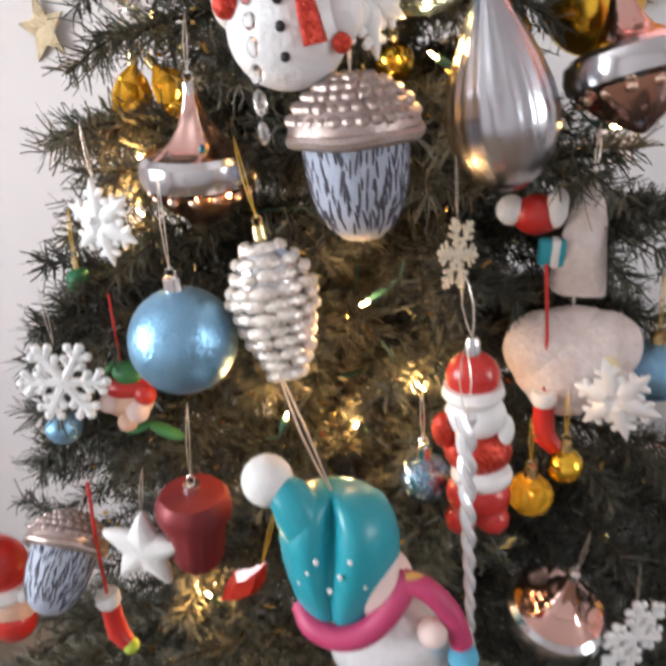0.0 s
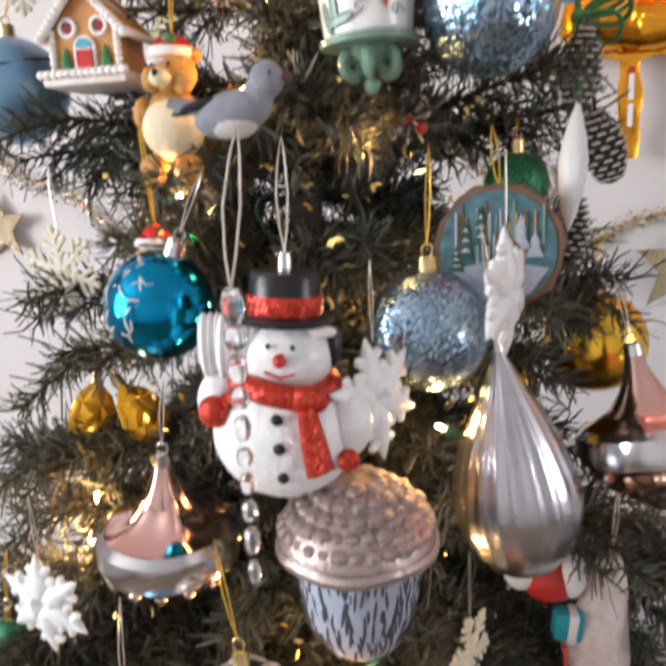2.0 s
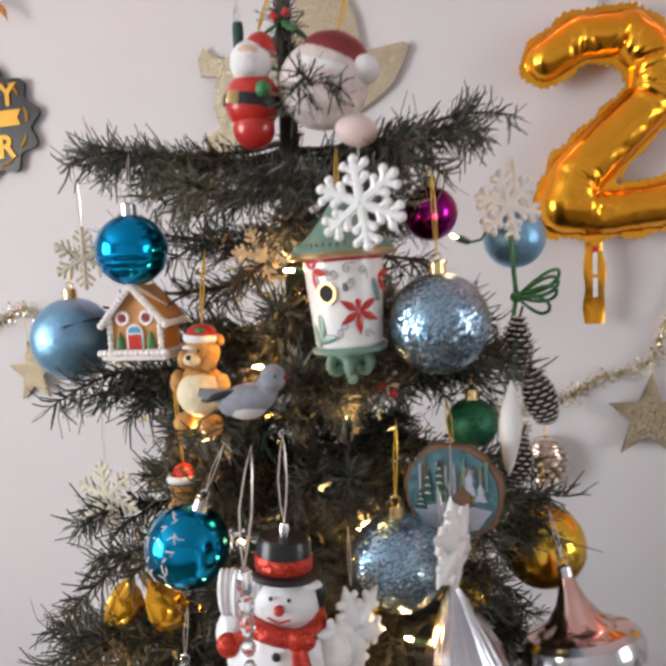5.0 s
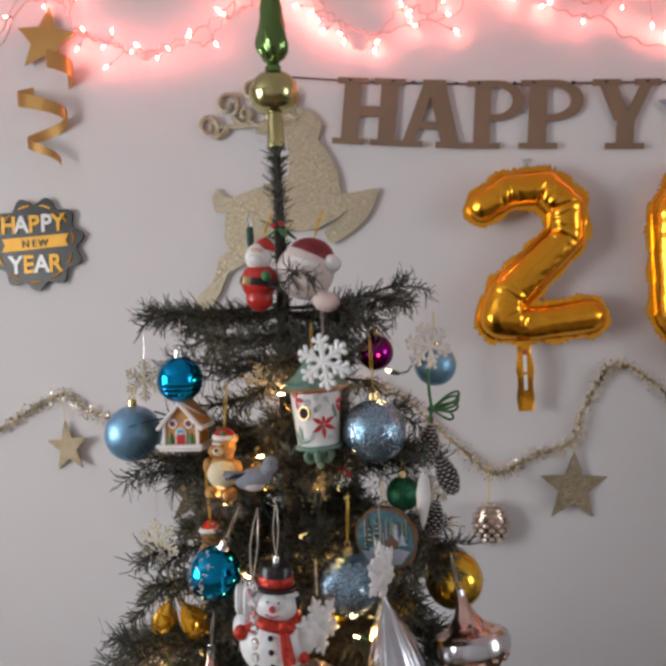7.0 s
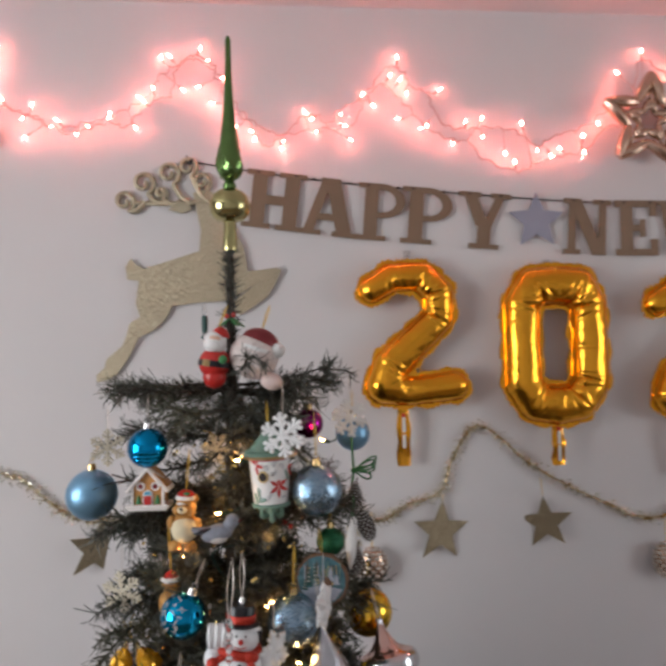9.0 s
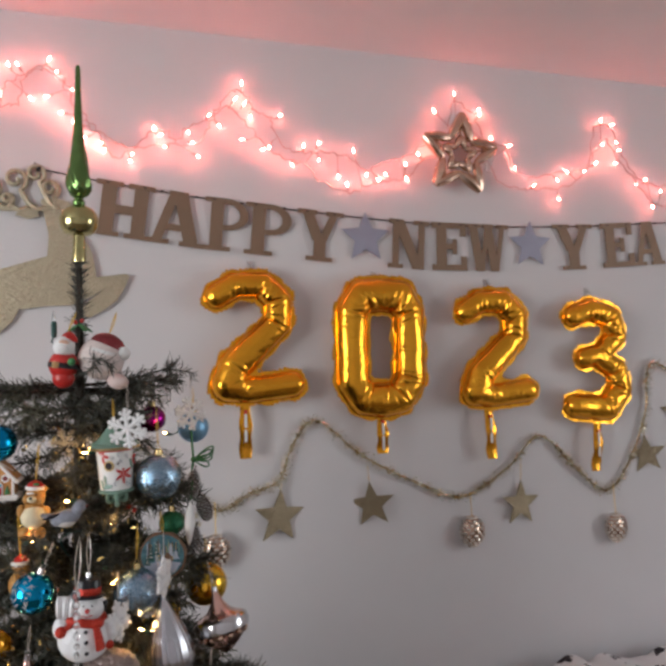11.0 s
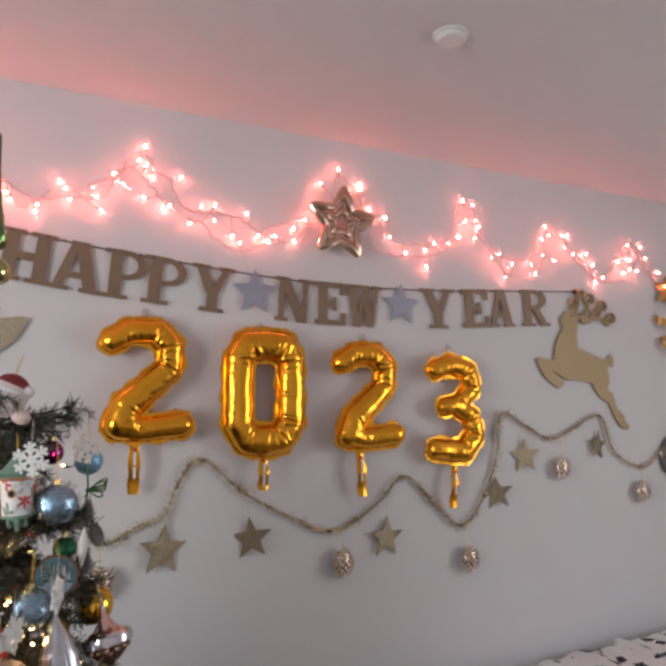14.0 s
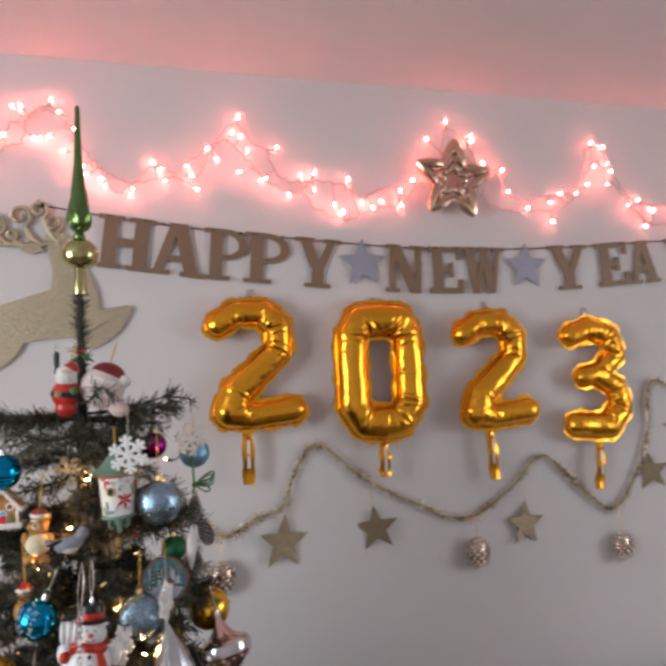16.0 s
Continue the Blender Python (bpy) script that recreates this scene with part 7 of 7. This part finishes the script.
P = [(Geo().ball(0.0150, at(0, 0, 0.036), 20, 12, (1, 0.9, 0.95)), RED), (Geo().lathe([(0.0150, 0.022), (0.0175, 0.026), (0.0160, 0.031)], 24), WHITE_MATT), (Geo().ball(0.0165, at(0.001, 0, 0.012), 20, 12, (1.05, 0.85, 0.9)), WHITE),
     (Geo().ball(0.0185, at(0.002, 0, -0.012), 22, 12, (1.05, 0.85, 0.75)), RED_GLIT), (Geo().ball(0.0180, at(0.004, 0, -0.028), 22, 12, (1.0, 0.85, 0.55)), WHITE), (Geo().ball(0.0180, at(0.002, 0, -0.042), 22, 12, (1.05, 0.85, 0.85)), RED),
     (Geo().ball(0.0100, at(-0.008, -0.004, -0.058), 14, 10), RED), (Geo().ball(0.0100, at(0.010, -0.004, -0.056), 14, 10), RED), (Geo().ball(0.0062, at(0.0175, -0.003, 0.004), 12, 8, (0.8, 0.8, 1.6)), WHITE), (Geo().ball(0.0080, at(-0.017, -0.005, 0.004), 12, 8, (0.8, 0.8, 1.4)), RED_GLIT),
     (Geo().lathe([(0.0045, 0.049), (0.0042, 0.057), (0.003, 0.059)], 14), CAPSILVER), (Geo().tube(loop(0.059, 0.035, -0.004, 0.02, 0.003), 0.0004, 5), SILVER_WIRE)]
figure("striped_figure_ornament", at(0.571, -0.778, 1.020), P, "red and white striped glass figure in a red cap", "figurine")
t = thing("twisted_icicle", at(0.568, -0.805, 0.962), "clear twisted glass icicle on a pale loop", "ornament")
for ph in (0, math.pi):
    part("twist", Geo().tube([(0.0028 * (1 - 0.6 * u) * math.cos(ph + u * 34), 0.0028 * (1 - 0.6 * u) * math.sin(ph + u * 34), 0.085 - 0.175 * u) for u in np.linspace(0, 1, 90)], [0.0034 * (1 - 0.6 * u) for u in np.linspace(0, 1, 90)], 7), ICE, t)
part("hanger", Geo().tube(loop(0.085, 0.035, 0, 0.03, 0.003), 0.0004, 5), SILVER_WIRE, t)
P = [(Geo().ball(0.0240, at(0, 0, 0.020), 22, 12, (1, 0.85, 1.05)), RED), (Geo().lathe([(0.0240, -0.004), (0.0275, 0.001), (0.0255, 0.008)], 26, Matrix.Diagonal((1, 0.85, 1, 1))), WHITE_MATT), (Geo().ball(0.0225, at(0, 0, -0.014), 22, 12, (1, 0.8, 0.95)), SKIN),
     (Geo().ball(0.0200, at(0, -0.004, -0.030), 20, 12, (1, 0.8, 0.9)), RED), (Geo().ball(0.0060, at(0.023, -0.008, 0.001), 12, 8), WHITE_MATT), (Geo().tube(loop(0.044, 0.04, 0.01, 0.02), 0.0006, 5), GOLD_WIRE)]
figure("santa_head_ornament", at(0.216, -0.780, 0.872), P, "red-capped Santa head ornament with white brim", "figurine")
P = [(Geo().ball(0.0360, at(0, 0, -0.002), 28, 16, (1.12, 0.8, 0.92)), FUR), (Geo().ball(0.0250, at(-0.018, -0.003, 0.010), 22, 14, (1.1, 0.85, 1.1)), FUR), (Geo().ball(0.0230, at(0.019, -0.004, 0.012), 20, 12, (1.1, 0.8, 1.1)), FUR), (Geo().ball(0.0200, at(-0.004, -0.006, -0.020), 20, 12, (1.3, 0.8, 0.9)), FUR),
     (Geo().ball(0.0100, at(0.020, -0.019, 0.004), 12, 8, (0.9, 0.6, 1.2)), BEIGE), (Geo().ball(0.0170, at(0, 0, 0.026), 16, 10, (1.6, 0.8, 0.8)), FUR), (Geo().tube(loop(0.038, 0.05, 0, 0.02), 0.0006, 5), SILVER_WIRE)]
figure("plush_ornament", at(0.634, -0.676, 1.016), P, "soft pale pink plush figure on a branch", "figurine")
P = [(Geo().lathe([(0.0190, -0.034), (0.0185, -0.022), (0.0150, -0.004), (0.0125, 0.010), (0.0090, 0.024), (0.0050, 0.034), (0.0010, 0.038)], 24, flute=lambda a, q: 1 + 0.07 * math.sin(4 * a + 60 * q)), FUR), (Geo().ball(0.0150, at(-0.032, 0, 0.014), 16, 10, (1.1, 0.8, 0.9)), RED), (Geo().ball(0.0110, at(-0.020, -0.004, 0.020), 14, 10, (0.7, 0.8, 1.2)), WHITE),
     (Geo().box(0.017, 0.012, 0.018, at(-0.020, -0.008, -0.008), 0.003), TEAL), (Geo().box(0.006, 0.013, 0.019, at(-0.018, -0.0082, -0.008), 0.002), WHITE_MATT), (Geo().ball(0.0100, at(-0.048, 0, 0.016), 12, 8), WHITE_MATT), (Geo().tube(loop(0.037, 0.035, 0, 0.02), 0.0006, 5), SILVER_WIRE)]
figure("gnome_ornament", at(0.640, -0.664, 1.098) @ Matrix.Rotation(radians(6), 4, "Y"), P, "pale cone gnome ornament with red and teal parcel", "figurine")
P = [(Geo().ball(0.0150, at(0, 0, 0), 18, 12, (1.2, 0.8, 0.8)), SKIN), (Geo().ball(0.0130, at(0.0, 0.0, 0.011), 16, 10, (1.4, 0.8, 0.7)), RED), (Geo().ball(0.0110, at(0.004, 0.0, 0.022), 14, 10, (1.0, 0.8, 0.8)), GREEN), (Geo().ball(0.0070, at(-0.010, -0.008, 0.003), 12, 8), BLUSH), (Geo().ball(0.0080, at(0.010, -0.008, -0.003), 12, 8), BLUSH), (Geo().ball(0.0070, at(0.002, -0.010, -0.010), 12, 8), SKIN), (Geo().ball(0.0075, at(0.016, -0.004, 0.008), 12, 8), RED),
     (Geo().ball(0.0120, at(0.022, 0.002, -0.024) @ Matrix.Rotation(radians(25), 4, "Y"), 10, 7, (1.2, 0.5, 0.3)), GREEN), (Geo().ball(0.0110, at(0.002, 0.002, -0.022) @ Matrix.Rotation(radians(-20), 4, "Y"), 10, 7, (1.2, 0.5, 0.3)), GREEN), (Geo().ball(0.0110, at(-0.010, 0.002, 0.024) @ Matrix.Rotation(radians(-40), 4, "Y"), 10, 7, (1.2, 0.5, 0.3)), GREEN),
     (Geo().tube([(0, 0, 0.024), (-0.003, 0.01, 0.075)], 0.0011, 5), RED)]
figure("pixie_ornament", at(0.339, -0.748, 1.018), P, "small red and green pixie figure on a red cord", "figurine")


def hung_sock(x, y, z, label, toe, cord):
    t = thing("stocking_ornament", at(x, y, z), label, "ornament", "stocking ornaments")
    part("sock", Geo().tube([(0, 0, 0.020), (0, 0, 0.004), (0.001, -0.001, -0.008), (0.008, -0.003, -0.016)], [0.0065, 0.0072, 0.0078, 0.0055], 12), RED, t)
    part("cuff", Geo().lathe([(0.0072, 0.017), (0.0085, 0.019), (0.0085, 0.025), (0.0072, 0.027)], 14), WHITE_MATT, t)
    part("toe", Geo().ball(0.0060, at(0.010, -0.003, -0.018), 12, 8), toe, t)
    part("hanger", Geo().tube([(0, 0, 0.026), (0.001, 0.003, 0.026 + cord * 0.5), (0, 0.012, 0.026 + cord)], 0.0012, 6), RED, t)


hung_sock(0.615, -0.700, 0.978, "small red stocking on a red cord", RED, 0.085)
hung_sock(0.320, -0.800, 0.868, "small red stocking with a lime toe on red cord", LIME, 0.085)
t = thing("white_star", at(0.358, -0.800, 0.937) @ Matrix.Rotation(radians(8), 4, "Y"), "puffed white ceramic star", "ornament")
o = []
pts5 = star_outline(0.0325, 0.50)
for i in range(10):
    (xa, za), (xb, zb), (xc, zc) = pts5[i - 1], pts5[i], pts5[(i + 1) % 10]
    for u in (0.14, 0.0, -0.14):
        k = 0.10 if u == 0 else 0.0
        xs, zs = (xa, za) if u > 0 else (xc, zc)
        o.append((xb + (xs - xb) * abs(u) - xb * k * 0.6, zb + (zs - zb) * abs(u) - zb * k * 0.6))
N5 = len(o)
vs = [(x, 0.0, z) for x, z in o] + [(x * 0.93, -0.0032, z * 0.93) for x, z in o] + [(x * 0.72, -0.0052, z * 0.72) for x, z in o] + [(0, -0.0060, 0)] + [(x * 0.9, 0.004, z * 0.9) for x, z in o]
fs = []
for i in range(N5):
    j = (i + 1) % N5
    fs += [(i, j, N5 + j, N5 + i), (N5 + i, N5 + j, 2 * N5 + j, 2 * N5 + i), (2 * N5 + i, 2 * N5 + j, 3 * N5), (j, i, 3 * N5 + 1 + i, 3 * N5 + 1 + j)]
fs.append(tuple(3 * N5 + 1 + i for i in range(N5)))
part("star_body", Geo().add(vs, fs), WHITE_MATT, t, smooth=60)
part("hanger", Geo().tube(loop(0.025, 0.035, 0, 0.02), 0.0003, 5), SILVER_WIRE, t)
t = thing("red_glass_leaf", at(0.420, -0.790, 0.905) @ Matrix.Rotation(radians(40), 4, "Y"), "translucent red glass leaf ornament", "ornament")
leaf_line = [(-0.004, -0.026), (0.007, -0.015), (0.012, -0.002), (0.009, 0.012), (0.001, 0.028), (-0.005, 0.014), (-0.011, 0.004), (-0.009, -0.012)]
vs = [(x, 0.002 * math.sin(i), z) for i, (x, z) in enumerate(leaf_line)] + [(x * 0.5, -0.006, z * 0.6) for x, z in leaf_line] + [(0, 0.004, 0)]
part("leaf_body", Geo().add(vs, [(i, (i + 1) % 8, 8 + (i + 1) % 8, 8 + i) for i in range(8)] + [tuple(range(8, 16))] + [((i + 1) % 8, i, 16) for i in range(8)]), RED_GLASS, t, smooth=0)
part("hanger", Geo().tube(loop(0.022, 0.05, -0.02, 0.01), 0.0006, 5), GOLD_WIRE, t)
t = thing("berry_pick", at(0.536, -0.640, 1.376), "frosted twig pick with red berries", "ornament")
bw = random.Random(9)
for k in range(12):
    d = Vector((bw.uniform(-1, 1), bw.uniform(-1, 0.3), bw.uniform(-1, 1))).normalized()
    part("frosted_twig", Geo().tube([(0, 0, 0), tuple(d * 0.016)], 0.0008, 5), SNOWY, t)
for k in range(3):
    part("berry", Geo().ball(0.0035, at(bw.uniform(-0.006, 0.008), -0.006, bw.uniform(-0.006, 0.006)), 10, 8), RED, t)
